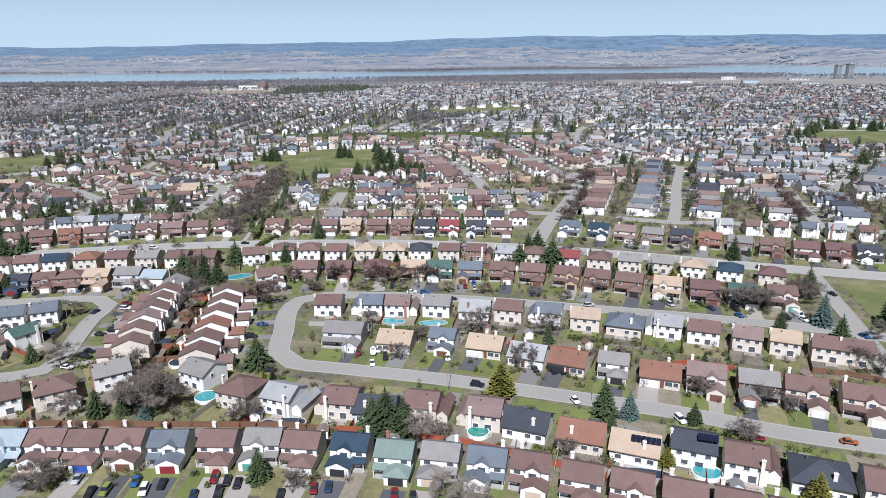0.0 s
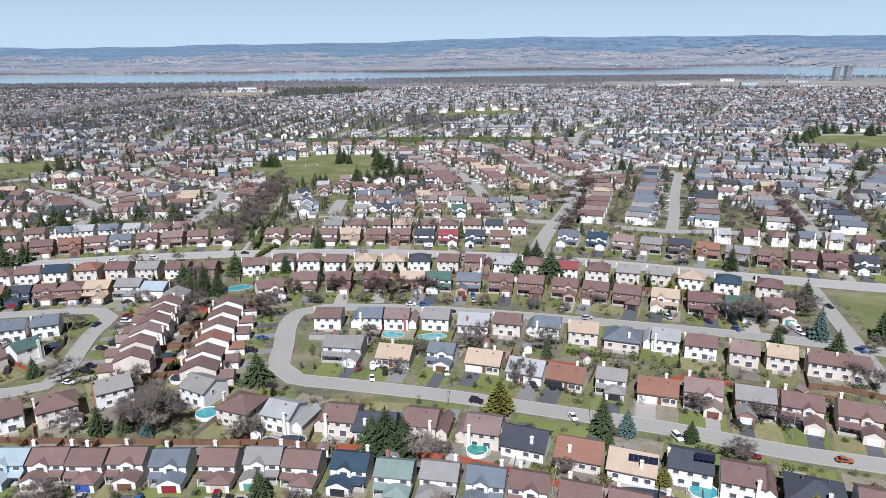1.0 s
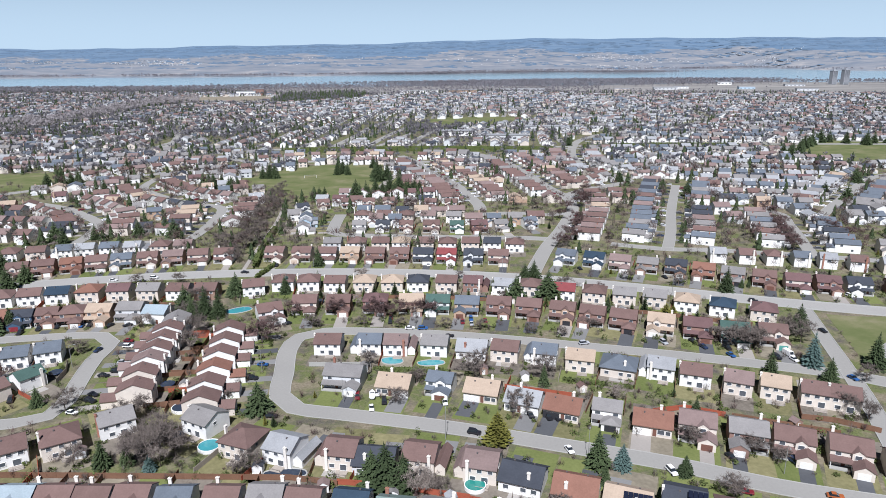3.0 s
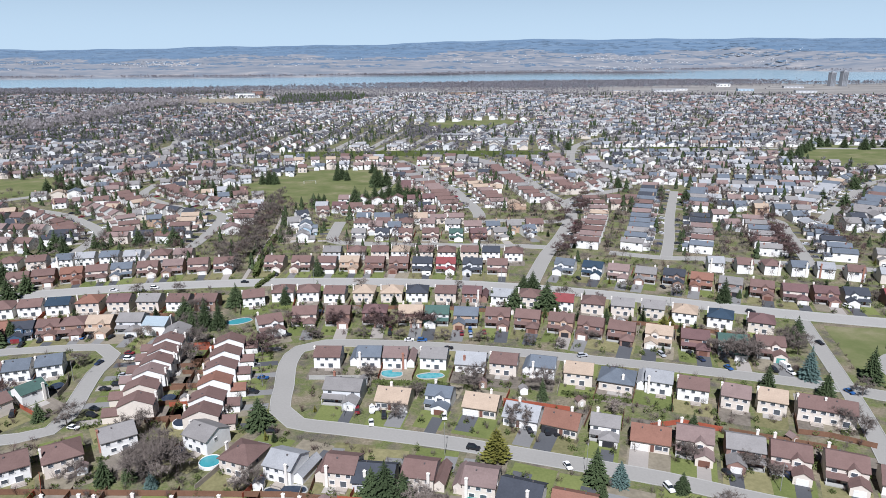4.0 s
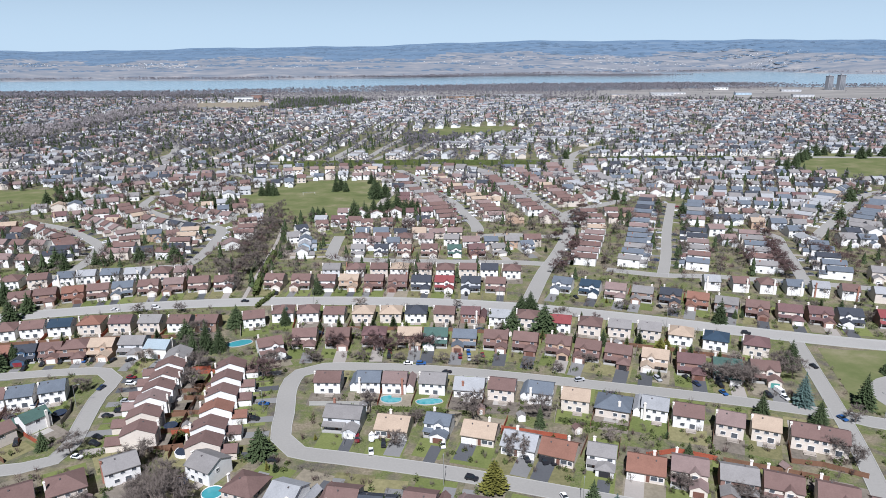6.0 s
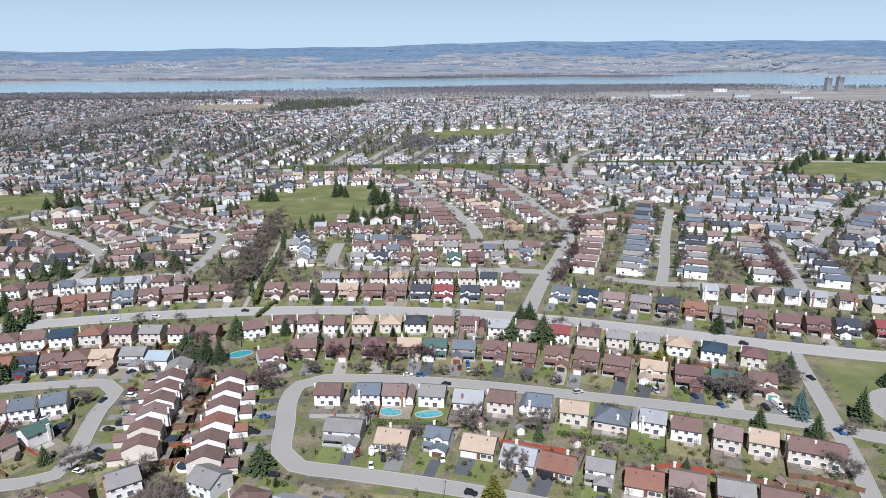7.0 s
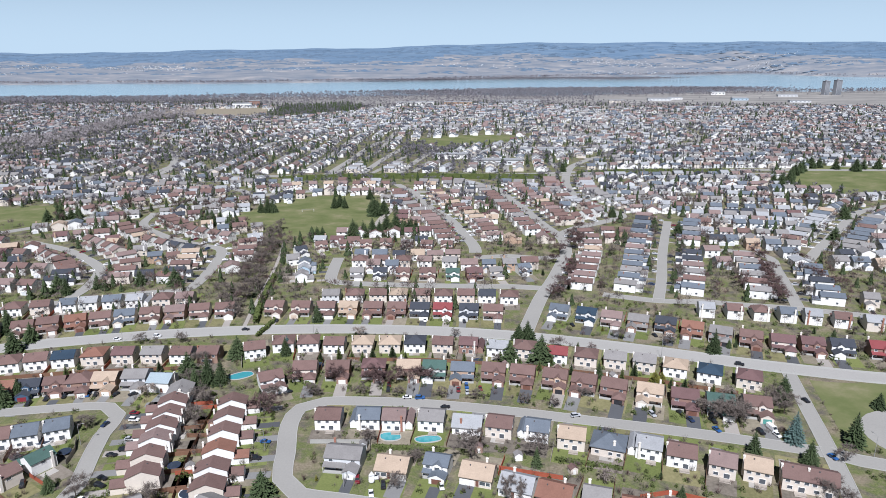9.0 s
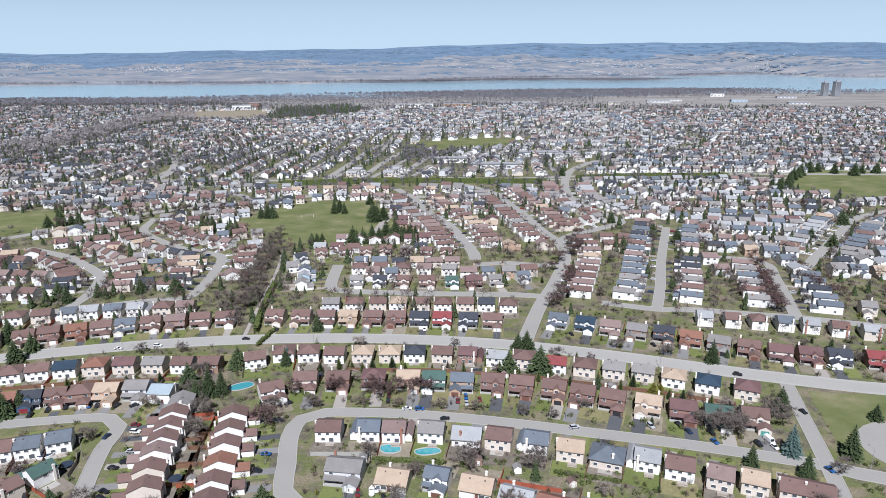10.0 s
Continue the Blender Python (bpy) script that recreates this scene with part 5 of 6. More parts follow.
for x, y, h in triples([-66, 229, 13, -43, 255, 10, -26, 253, 11, -17, 254, 9, -9, 254, 10, -22, 252, 8, -4, 254, 9, -60, 255, 8, 193, 365, 13, 197, 380, 12, 190, 352, 10, 178, 368, 11, -20, 442, 12, 73, 365, 12, 67, 352, 12, 84, 398, 13, 80, 385, 12, 98, 448, 13, 102, 462, 12]):
    plant(BARE, x, y, h, TWIG_RED, "bare_tree", "leafless dark reddish-brown tree with dense twigs", wide=1.25)
for x, y, h in triples([0, 116, 9, 6, 115, 8, -6, 140, 9.5, -73, 152, 9]):
    plant(BARE, x, y, h, TWIG_PALE, "bare_tree", "leafless pale grey tree with fine twigs", wide=1.1)
for k in range(38):
    t = k / 37
    y = 326 + 178 * t + random.uniform(-4, 4)
    x = -107 - 12 * t + random.uniform(-7, 6)
    plant(BARE, x, y, random.uniform(8, 13), TWIG, "bare_tree", "leafless brown tree in the green belt", wide=1.0)
for x, y in pairs([-318, 573, -323, 566, -320, 544, -293, 582, -257, 510, -280, 602, -247, 530, -219, 371, -212, 366, -199, 376, -176, 381, -162, 386, -155, 380, -211, 311, -196, 289, -218, 320, -197, 508, -183, 498, -195, 296, 157, 582, 149, 539, 178, 475, 168, 439, 220, 501, 166, 493, 286, 462, 331, 527, 339, 661, 355, 674, 145, 746, 280, 480]):
    plant(SPRUCE + PINE, x, y, random.uniform(9, 14) if y < 600 else 15, NEEDLE, "conifer_tree", "tall dark green conifer beside farther houses", wide=1.45)
for x, y in pairs([84, 430, 91, 453, 98, 474, 106, 496, 80, 416, 195, 375, 204, 389, 192, 358, 189, 348, 203, 396, 186, 339, 208, 412, 227, 385, 226, 374, 235, 411, 229, 362]):
    plant(BARE, x, y, random.uniform(9, 13), TWIG_RED, "bare_tree", "leafless dark purplish tree beside a street", wide=1.3)
for x, y in pairs([-63, 486, -59, 490, -52, 484, -48, 493, -42, 485, -38, 494, -32, 487, -29, 498, -23, 490, -19, 501, -15, 494, -178, 526, -174, 532, -158, 521, -54, 564, -44, 559]):
    plant(SPRUCE, x, y, random.uniform(10, 15), NEEDLE, "spruce_tree", "dark green spruce standing at the park edge", wide=1.5)
# garden trees scattered between the near rows
made = 0
while made < 95:
    y = random.uniform(135, 480)
    x = random.uniform(-0.72, 0.72) * (y + 20)
    if any(abs(x - a) < 6.2 and abs(y - b) < 7.5 for a, b in PLACED) or road_gap(x, y) < 3.5 or (138 < x < 240 and 188 < y < 258) or by_pool(x, y) or any(inside(x, y, p) for p in NO_BUILD):
        continue
    made += 1
    u = random.random()
    if u < 0.6:
        plant(BARE, x, y, random.uniform(4.5, 9), random.choice((TWIG, TWIG, TWIG_RED, TWIG_PALE)), "bare_tree", "small leafless garden tree with fine twigs", wide=1.15)
    elif u < 0.8:
        plant(SPRUCE, x, y, random.uniform(4, 9), NEEDLE, "spruce_tree", "dark green spruce in a garden", wide=1.15)
    else:
        plant(CEDAR, x, y, random.uniform(2.5, 5), random.choice((NEEDLE, NEEDLE_GOLD)), "cedar_tree", "small dense garden cedar", wide=1.3)
for e in BARE + SPRUCE + PINE + CEDAR:
    discard(e)


shrubs = [Geo(), Geo(), Geo()]
made = 0
while made < 3600:
    y = random.uniform(122, 500)
    x = random.uniform(-0.72, 0.72) * (y + 20)
    if any(abs(x - a) < 5.2 and abs(y - b) < 5.6 for a, b in PLACED) or road_gap(x, y) < 3 or by_pool(x, y) or any(inside(x, y, p) for p in NO_BUILD):
        continue
    made += 1
    u = random.random()
    g = shrubs[0 if u < 0.45 else 1 if u < 0.66 else 2]
    h, r = random.uniform(0.9, 3.6), random.uniform(0.6, 1.8)
    for _ in range(60):
        t, q = random.uniform(0, 6.2832), r * math.sqrt(random.random())
        o = Vector((math.cos(t) * q, math.sin(t) * q, 0))
        if u < 0.66:
            twig(g, Vector((x, y, 0.1)) + o * 0.5 + Vector((0, 0, random.uniform(0, h * 0.5))), (o / r * 0.7 + Vector((0, 0, 1))).normalized(), h * 0.5, 0.035)
        else:
            c = Vector((x, y, random.uniform(0.1, 1) * h * (1 - q / r * 0.6))) + o * 0.8
            g.face([c + Vector((random.uniform(-0.4, 0.4), random.uniform(-0.4, 0.4), random.uniform(-0.3, 0.3))) for _ in range(3)])
for g, m, label in zip(shrubs, (TWIG, TWIG_RED, HEDGE), ("leafless brown garden shrubs", "leafless reddish garden shrubs", "green evergreen garden shrubs")):
    joined("garden_shrubs", g, [m], label + " beside houses", "shrubs")


def far_conifer(g, x, y, h, r, n=7):
    for k in range(3):
        z0, z1, rr = h * (0.08 + 0.27 * k), h * min(1.0, 0.5 + 0.27 * k), r * (1 - 0.27 * k)
        off = random.uniform(0, 1)
        for j in range(n):
            t0, t1 = 6.2832 * j / n + off, 6.2832 * (j + 0.85) / n + off
            q = rr * random.uniform(0.75, 1.15)
            g.face([(x + math.cos(t0) * q, y + math.sin(t0) * q, z0 + random.uniform(-0.3, 0.3)), (x + math.cos(t1) * q, y + math.sin(t1) * q, z0 + random.uniform(-0.3, 0.3)), (x, y, z1)])


def far_bare(g, x, y, h, r, n=26, thick=0.045):
    """A small leafless tree: thin blades that point every way from inside a rounded crown, and a trunk."""
    for _ in range(n):
        o = Vector((random.gauss(0, 1), random.gauss(0, 1), random.gauss(0.15, 0.8))).normalized()
        q = random.uniform(0.1, 0.62)
        a = Vector((x + o.x * r * q, y + o.y * r * q, h * (0.62 + 0.36 * o.z * q)))
        b = a + Vector((o.x * r * 0.4, o.y * r * 0.4, (0.16 * o.z + 0.08) * h))
        s = Vector((random.uniform(-1, 1), random.uniform(-1, 1), random.uniform(-0.5, 0.5))) * h * thick
        g.face([a - s, a + s, b])
    g.face([(x - 0.15, y, 0), (x + 0.15, y, 0), (x, y, h * 0.7)])


groves = [Geo(), Geo(), Geo(), Geo()]
all_cells = {}
for a, b in PLACED + [(p[0], p[1]) for p in FAR_SPOTS]:
    all_cells.setdefault((int(a // 14), int(b // 14)), []).append((a, b))


def on_house(x, y, near=7.0):
    i, j = int(x // 14), int(y // 14)
    return any(math.hypot(x - a, y - b) < near for u in (-1, 0, 1) for v in (-1, 0, 1) for a, b in all_cells.get((i + u, j + v), ()))


def sow(count, y0, y1, blades, keep_off_roads, conifers=0.13, thin=0.0):
    made = 0
    while made < count:
        y = y0 + (y1 - y0) * random.random() ** 0.85
        x = random.uniform(-0.74, 0.74) * (y + 30)
        if on_house(x, y) or by_pool(x, y) or any(inside(x, y, p) for p in (*NO_BUILD[:5], MEADOW, CLEARING)) or (138 < x < 240 and 188 < y < 258) or y > town_end(x) + 90:
            continue
        if x > -0.25 * y and random.random() < thin or keep_off_roads and road_gap(x, y) < keep_off_roads:
            continue
        made += 1
        u = random.random()
        lush = 0.5 + 0.5 * math.sin(x / 60.0 + 2 * math.sin(y / 80.0))
        if u < conifers * (1 + 0.5 * lush):
            h = random.uniform(4.5, 12)
            far_conifer(groves[0], x, y, h, h * random.uniform(0.2, 0.3), 7)
        else:
            h = random.uniform(5, 10.5)
            # Beyond y 600 bare trees go to the grove with haze-tinted twigs.
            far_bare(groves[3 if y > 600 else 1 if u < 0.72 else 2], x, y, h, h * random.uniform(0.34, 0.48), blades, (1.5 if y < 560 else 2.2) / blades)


sow(1400, 330, 620, 90, 3.2, 0.14, 0.2)
sow(3400, 560, 950, 48, 2.5, 0.16, 0.35)
sow(17000, 850, 1950, 20, -99, 0.18, 0.45)
# driveways, parked cars and verge trees before the houses of the farther streets
drives, cars = Geo(), Geo()
for x, y, turn in STREET_LOTS:
    m = pose(x, y, 0, 0, 0, turn)
    cx = random.choice((-1.4, 1.4))

    def spot(a, b, c):
        return tuple(m @ Vector((a, b, c)))

    def slab(g, x0, x1, y0, y1, z0, z1, k, inset=0.0):
        q = [(x0, y0), (x1, y0), (x1, y1), (x0, y1)]
        low = [spot(a, b, z0) for a, b in q]
        mx, my = (x0 + x1) / 2, (y0 + y1) / 2
        top = [spot(mx + (a - mx) * (1 - inset), my + (b - my) * (1 - inset), z1) for a, b in q]
        g.solid(low + top, [(4, 5, 6, 7), (0, 1, 5, 4), (1, 2, 6, 5), (2, 3, 7, 6), (3, 0, 4, 7)], k)

    slab(drives, cx - 1.7, cx + 1.7, -14.6, -6.0, -0.05, 0.06, random.randrange(3))
    for k in range(random.choice((0, 1, 1, 2))):
        u, v = cx + random.uniform(-0.3, 0.3), -13.0 + 4.4 * k
        tone = random.choice((0, 0, 1, 1, 2, 2, 3, 3, 4, 6))
        slab(cars, u - 0.8, u + 0.8, v - 1.95, v + 1.95, 0.25, 0.85, tone, 0.06)
        slab(cars, u - 0.72, u + 0.72, v - 1.1, v + 1.4, 0.85, 1.25, 5, 0.2)
        slab(cars, u - 0.58, u + 0.58, v - 0.9, v + 1.1, 1.25, 1.3, tone, 0.05)
    if random.random() < 0.55:
        p = spot(-cx * 2.2, random.uniform(-13, -9), 0)
        if random.random() < 0.12:
            far_conifer(groves[0], p[0], p[1], random.uniform(4, 9), 1.9, 8)
        else:
            far_bare(groves[random.choice((1, 2))], p[0], p[1], random.uniform(5, 9.5), 2.9, 90, 0.013)
    p = spot(random.uniform(-5, 5), random.uniform(9, 13), 0)
    far_bare(groves[random.choice((1, 1, 2))], p[0], p[1], random.uniform(5, 9), 2.6, 80, 0.014)
joined("far_driveways", drives, [DRIVE_DARK, DRIVE_MID, DRIVE_PALE], "short asphalt and concrete driveways of farther streets", "driveways")
joined("far_parked_cars", cars, [CAR[k] for k in "wkgdn"] + [CAR_GLASS, CAR["r"]], "small parked cars on farther driveways", "cars")
joined("far_conifers", groves[0], [NEEDLE], "many far dark conifers among houses", "trees")
joined("far_bare_trees", groves[1], [TWIG], "many far leafless grey-brown trees", "trees")
# Twig colour with the haze of distance mixed in: paler and bluer.
FAR_TWIG_HAZED = material("far_twigs_hazed", (0.145, 0.137, 0.152), 0.95, 0.5, 0.02, 0.22, per_island=0.3)
joined("far_wood_trees", groves[3], [FAR_TWIG_HAZED], "many far leafless trees among houses, greyed in colour for haze", "trees")
joined("far_red_trees", groves[2], [TWIG_RED], "many far leafless reddish trees", "trees")


def grove(name, poly, count, mat, label, hs=(8, 13), conifers=False):
    g = Geo()
    x0, x1 = min(p[0] for p in poly), max(p[0] for p in poly)
    y0, y1 = min(p[1] for p in poly), max(p[1] for p in poly)
    made = 0
    while made < count:
        x, y = random.uniform(x0, x1), random.uniform(y0, y1)
        if inside(x, y, poly):
            made += 1
            h = random.uniform(*hs)
            far_conifer(g, x, y, h, h * 0.22) if conifers else far_bare(g, x, y, h, h * 0.4, 24, 0.09)
    joined(name, g, [mat], label, "trees")


# Twig colour raised to offset the dark of the blades' own shade.
RAVINE_TWIG_LIFTED = material("ravine_twigs_lifted", (0.30, 0.275, 0.28), 0.95, 0.5, 0.02, 0.22, per_island=0.3)
grove("ravine_wood", RAVINE, 1100, RAVINE_TWIG_LIFTED, "long band of leafless trees in a ravine", (9, 15))
grove("belt_wood", BELT, 130, FAR_TWIG_HAZED, "leafless trees in a green belt", (6, 11))
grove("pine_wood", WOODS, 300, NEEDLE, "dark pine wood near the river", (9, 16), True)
grove("mixed_wood", WOODS, 350, FAR_TWIG_HAZED, "leafless trees among the pines near the river")
shore = Geo()
for _ in range(19000):
    x = random.uniform(-1750, 1750)
    y = random.uniform(town_end(x) + 20, shore_near(x) + 10)
    if inside(x, y, MEADOW) and random.random() < 0.985 or inside(x, y, CLEARING):
        continue
    if y < shore_near(x) - (260 if x < -250 else 200) and random.random() < 0.6:
        continue
    h = random.uniform(6, 12)
    far_bare(shore, x, y, h, h * 0.42, 14, 0.13)
# Paled, bluish twigs: painted haze, also lifting the woods' self-shading.
SHORE_TWIG_HAZED = material("river_twigs_hazed", (0.185, 0.174, 0.19), 0.95, 0.5, 0.02, 0.22, per_island=0.3)
joined("shore_wood", shore, [SHORE_TWIG_HAZED], "band of leafless trees along the river shore", "trees")
isles = Geo()
for _ in range(12000):
    c = random.choice(((300, 2200, 360, 60), (450, 2300, 420, 60), (640, 2240, 330, 70), (800, 2270, 300, 50), (60, 2220, 380, 25), (850, 3150, 260, 70), (-60, 3150, 330, 16), (420, 3230, 360, 20)))
    x, y = random.gauss(c[0], c[2] * 0.5), random.gauss(c[1], c[3] * 0.6)
    h = random.uniform(8, 15)
    far_bare(isles, x, y, h, h * 0.4, 12, 0.12)
joined("island_wood", isles, [SHORE_TWIG_HAZED], "leafless flooded trees standing in the river", "trees")
far_side = Geo()
for _ in range(3800):
    x = random.uniform(-2700, 2700)
    if math.sin(x / 190.0) + 0.6 * math.sin(x / 71.0 + 1) < random.uniform(-1.8, 0.9):
        continue
    y = shore_far(x) + 15 + 90 * random.random() ** 2
    h = random.uniform(8, 17)
    far_bare(far_side, x, y, h, h * 0.45, 10, 0.15)
joined("far_shore_wood", far_side, [SHORE_TWIG_HAZED], "leafless trees along the far shore", "trees")
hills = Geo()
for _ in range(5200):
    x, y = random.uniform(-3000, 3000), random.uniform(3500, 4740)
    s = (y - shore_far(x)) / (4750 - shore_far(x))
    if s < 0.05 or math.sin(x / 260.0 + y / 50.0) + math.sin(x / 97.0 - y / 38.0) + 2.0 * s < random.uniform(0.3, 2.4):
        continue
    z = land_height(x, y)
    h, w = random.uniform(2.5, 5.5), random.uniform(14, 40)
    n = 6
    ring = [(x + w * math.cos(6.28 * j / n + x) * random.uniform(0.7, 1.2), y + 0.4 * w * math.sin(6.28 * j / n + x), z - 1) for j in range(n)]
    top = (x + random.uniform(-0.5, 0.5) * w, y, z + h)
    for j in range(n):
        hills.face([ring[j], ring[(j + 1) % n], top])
# The woods' colour is shifted to blue to paint in the haze.
joined("far_hill_wood", hills, [material("far_hill_woods_hazed", (0.095, 0.138, 0.195), 0.95, 0.03, 0.006, 0.15, per_island=0.3, spec=0.05)], "woods on the far hills, coloured blue for distance haze", "trees")
specks = Geo()
for _ in range(4600):
    x = random.choice((random.uniform(500, 1900), random.uniform(500, 1900), random.uniform(-2600, 2600), random.uniform(-2300, -1100)))
    y = random.uniform(3560, 4250) if x > 400 else random.uniform(3560, 4050)
    if math.sin(x / 140.0) + math.sin(y / 60.0 + x / 300.0) < 0.3 or y < shore_far(x) + 50:
        continue
    z = land_height(x, y)
    w = random.uniform(1.2, 3.4)
    specks.box(x - w, x + w, y - 3, y + 3, z - 2, z + random.uniform(1.5, 3.2), random.choice((0, 1, 1)))
joined("far_shore_houses", specks, [WALL["y"], ROOF["l"]], "tiny pale houses on the far shore", "houses")

# ---- apartment towers near the river ----
TOWER_WALL = material("grey_concrete", (0.31, 0.32, 0.34), 0.85, 0.4, 0.05, 0.12)


def tower(x, y, w, d, floors, turn):
    e = thing("apartment_tower", "tall grey concrete apartment tower by the river", "tower", "towers by the river")
    e.matrix_basis = pose(x, y, 0, 0, 0, turn)
    h = floors * 3.0
    g = Geo()
    g.box(-w / 2, w / 2, -d / 2, d / 2, 0, h)
    part("wall", g, [TOWER_WALL], e)
    g = Geo()
    g.box(-w / 2 - 0.5, w / 2 + 0.5, -d / 2 - 0.5, d / 2 + 0.5, h, h + 1.0)
    g.box(-w / 5, w / 5, -d / 5, d / 5, h + 1, h + 4)
    part("roof", g, [TOWER_WALL], e)
    for k in range(floors):
        for s in (-0.3, 0.0, 0.3):
            g = Geo()
            g.box(w * s - w * 0.135, w * s + w * 0.135, -d / 2 - 0.15, -d / 2 + 0.1, k * 3 + 0.9, k * 3 + 2.5)
            part("window", g, [GLASS], e)


tower(1153, 2021, 15, 15, 13, 8)
tower(1183, 2013, 17, 15, 14, 8)



def far_building(x, y, w, d, h, turn, wall, label):
    e = thing("low_building", label, "building")
    e.matrix_basis = pose(x, y, 0, 0, 0, turn)
    g = Geo()
    g.box(-w / 2, w / 2, -d / 2, d / 2, 0, h)
    part("wall", g, [wall], e)
    g = Geo()
    g.box(-w / 2 - 0.6, w / 2 + 0.6, -d / 2 - 0.6, d / 2 + 0.6, h, h + 0.8)
    part("roof", g, [ROOF["l"]], e)
    n = max(3, int(w / 9))
    for k in range(n):
        g = Geo()
        c = -w / 2 + w * (k + 0.5) / n
        g.box(c - w / n * 0.2, c + w / n * 0.2, -d / 2 - 0.12, -d / 2 + 0.1, h * 0.35, h * 0.6)
        part("window", g, [GLASS], e)


for x, y, w, d, h, turn, wall in ((-478, 1715, 46, 18, 11, 8, "w"), (-452, 1735, 26, 16, 15, 8, "k"), (-50, 1750, 95, 16, 8, 2, "w"), (60, 1745, 70, 16, 8, 0, "o"), (215, 1800, 120, 15, 7, -3, "y"), (603, 1840, 60, 24, 6, -8, "y"), (660, 1880, 36, 20, 5, -8, "w"), (850, 2060, 40, 18, 8, -8, "w"), (816, 1830, 40, 22, 6, -10, "u"), (1010, 1960, 52, 20, 5, -12, "y"), (930, 1740, 50, 20, 5, -12, "y"), (470, 1770, 40, 20, 7, -5, "c"), (75, 812, 60, 12, 6, -4, "y"), (20, 862, 46, 14, 6, -4, "w"), (150, 905, 70, 14, 6, -6, "y")):
    far_building(x, y, w, d, h, turn, WALL[wall], "long low %s building in the distance" % WALL_TONES[wall][0].split()[0])

# ---- cars ----
def car_proto(suv):
    e = thing("car", "", "car")
    L, W, H = (4.7, 1.88, 0.95) if suv else (4.5, 1.8, 0.80)
    bm = bmesh.new()
    bmesh.ops.create_cube(bm, size=1.0)
    for v in bm.verts:
        v.co = Vector((v.co.x * W, v.co.y * L, 0.35 + (v.co.z + 0.5) * (H - 0.35 + 0.12)))
        if v.co.z > 0.7:
            v.co.x *= 0.93
            v.co.y *= 0.96
    bmesh.ops.bevel(bm, geom=bm.edges[:], offset=0.14, segments=2, affect="EDGES")
    me = bpy.data.meshes.new("body")
    bm.to_mesh(me)
    bm.free()
    me.materials.append(CAR["g"])
    part("body", me, None, e)
    z0, z1 = H + 0.08, (1.72 if suv else 1.42)
    f, b, tf, tb = (-1.1, 2.15, -0.35, 1.75) if suv else (-0.95, 1.75, -0.1, 1.05)
    g = Geo()
    w0, w1 = W / 2 - 0.1, W / 2 - 0.3
    p = [(-w0, f, z0), (w0, f, z0), (w0, b, z0), (-w0, b, z0), (-w1, tf, z1), (w1, tf, z1), (w1, tb, z1), (-w1, tb, z1)]
    g.solid(p, [(0, 1, 5, 4), (1, 2, 6, 5), (2, 3, 7, 6), (3, 0, 4, 7)])
    part("cabin_glass", g, [CAR_GLASS], e)
    g = Geo()
    g.box(-w1 - 0.03, w1 + 0.03, tf - 0.05, tb + 0.05, z1 - 0.05, z1 + 0.04)
    part("car_roof", g, [CAR["g"]], e)
    for sx in (-1, 1):
        for sy in (-1, 1):
            g = Geo()
            g.tube((sx * (W / 2 - 0.2), sy * L * 0.3, 0.33), (sx * (W / 2 + 0.01), sy * L * 0.3, 0.33), 0.33, 0.33, 10)
            part("wheel", g, [TYRE], e)
    return e


CARS = [car_proto(False), car_proto(True)]


def park(x, y, turn, tone, suv=0):
    e = copy_thing(CARS[suv], pose(x, y, 0.07, 0, 0, turn))
    e.scale = (0.87, 0.85, 0.87)
    for o in e.children:
        if o.name.startswith(("body", "car_roof")):
            paint(o, CAR[tone])
    tagged(e, "%s %s parked on asphalt" % (CAR_TONES[tone][0], "sport utility car" if suv else "saloon car"), "car")


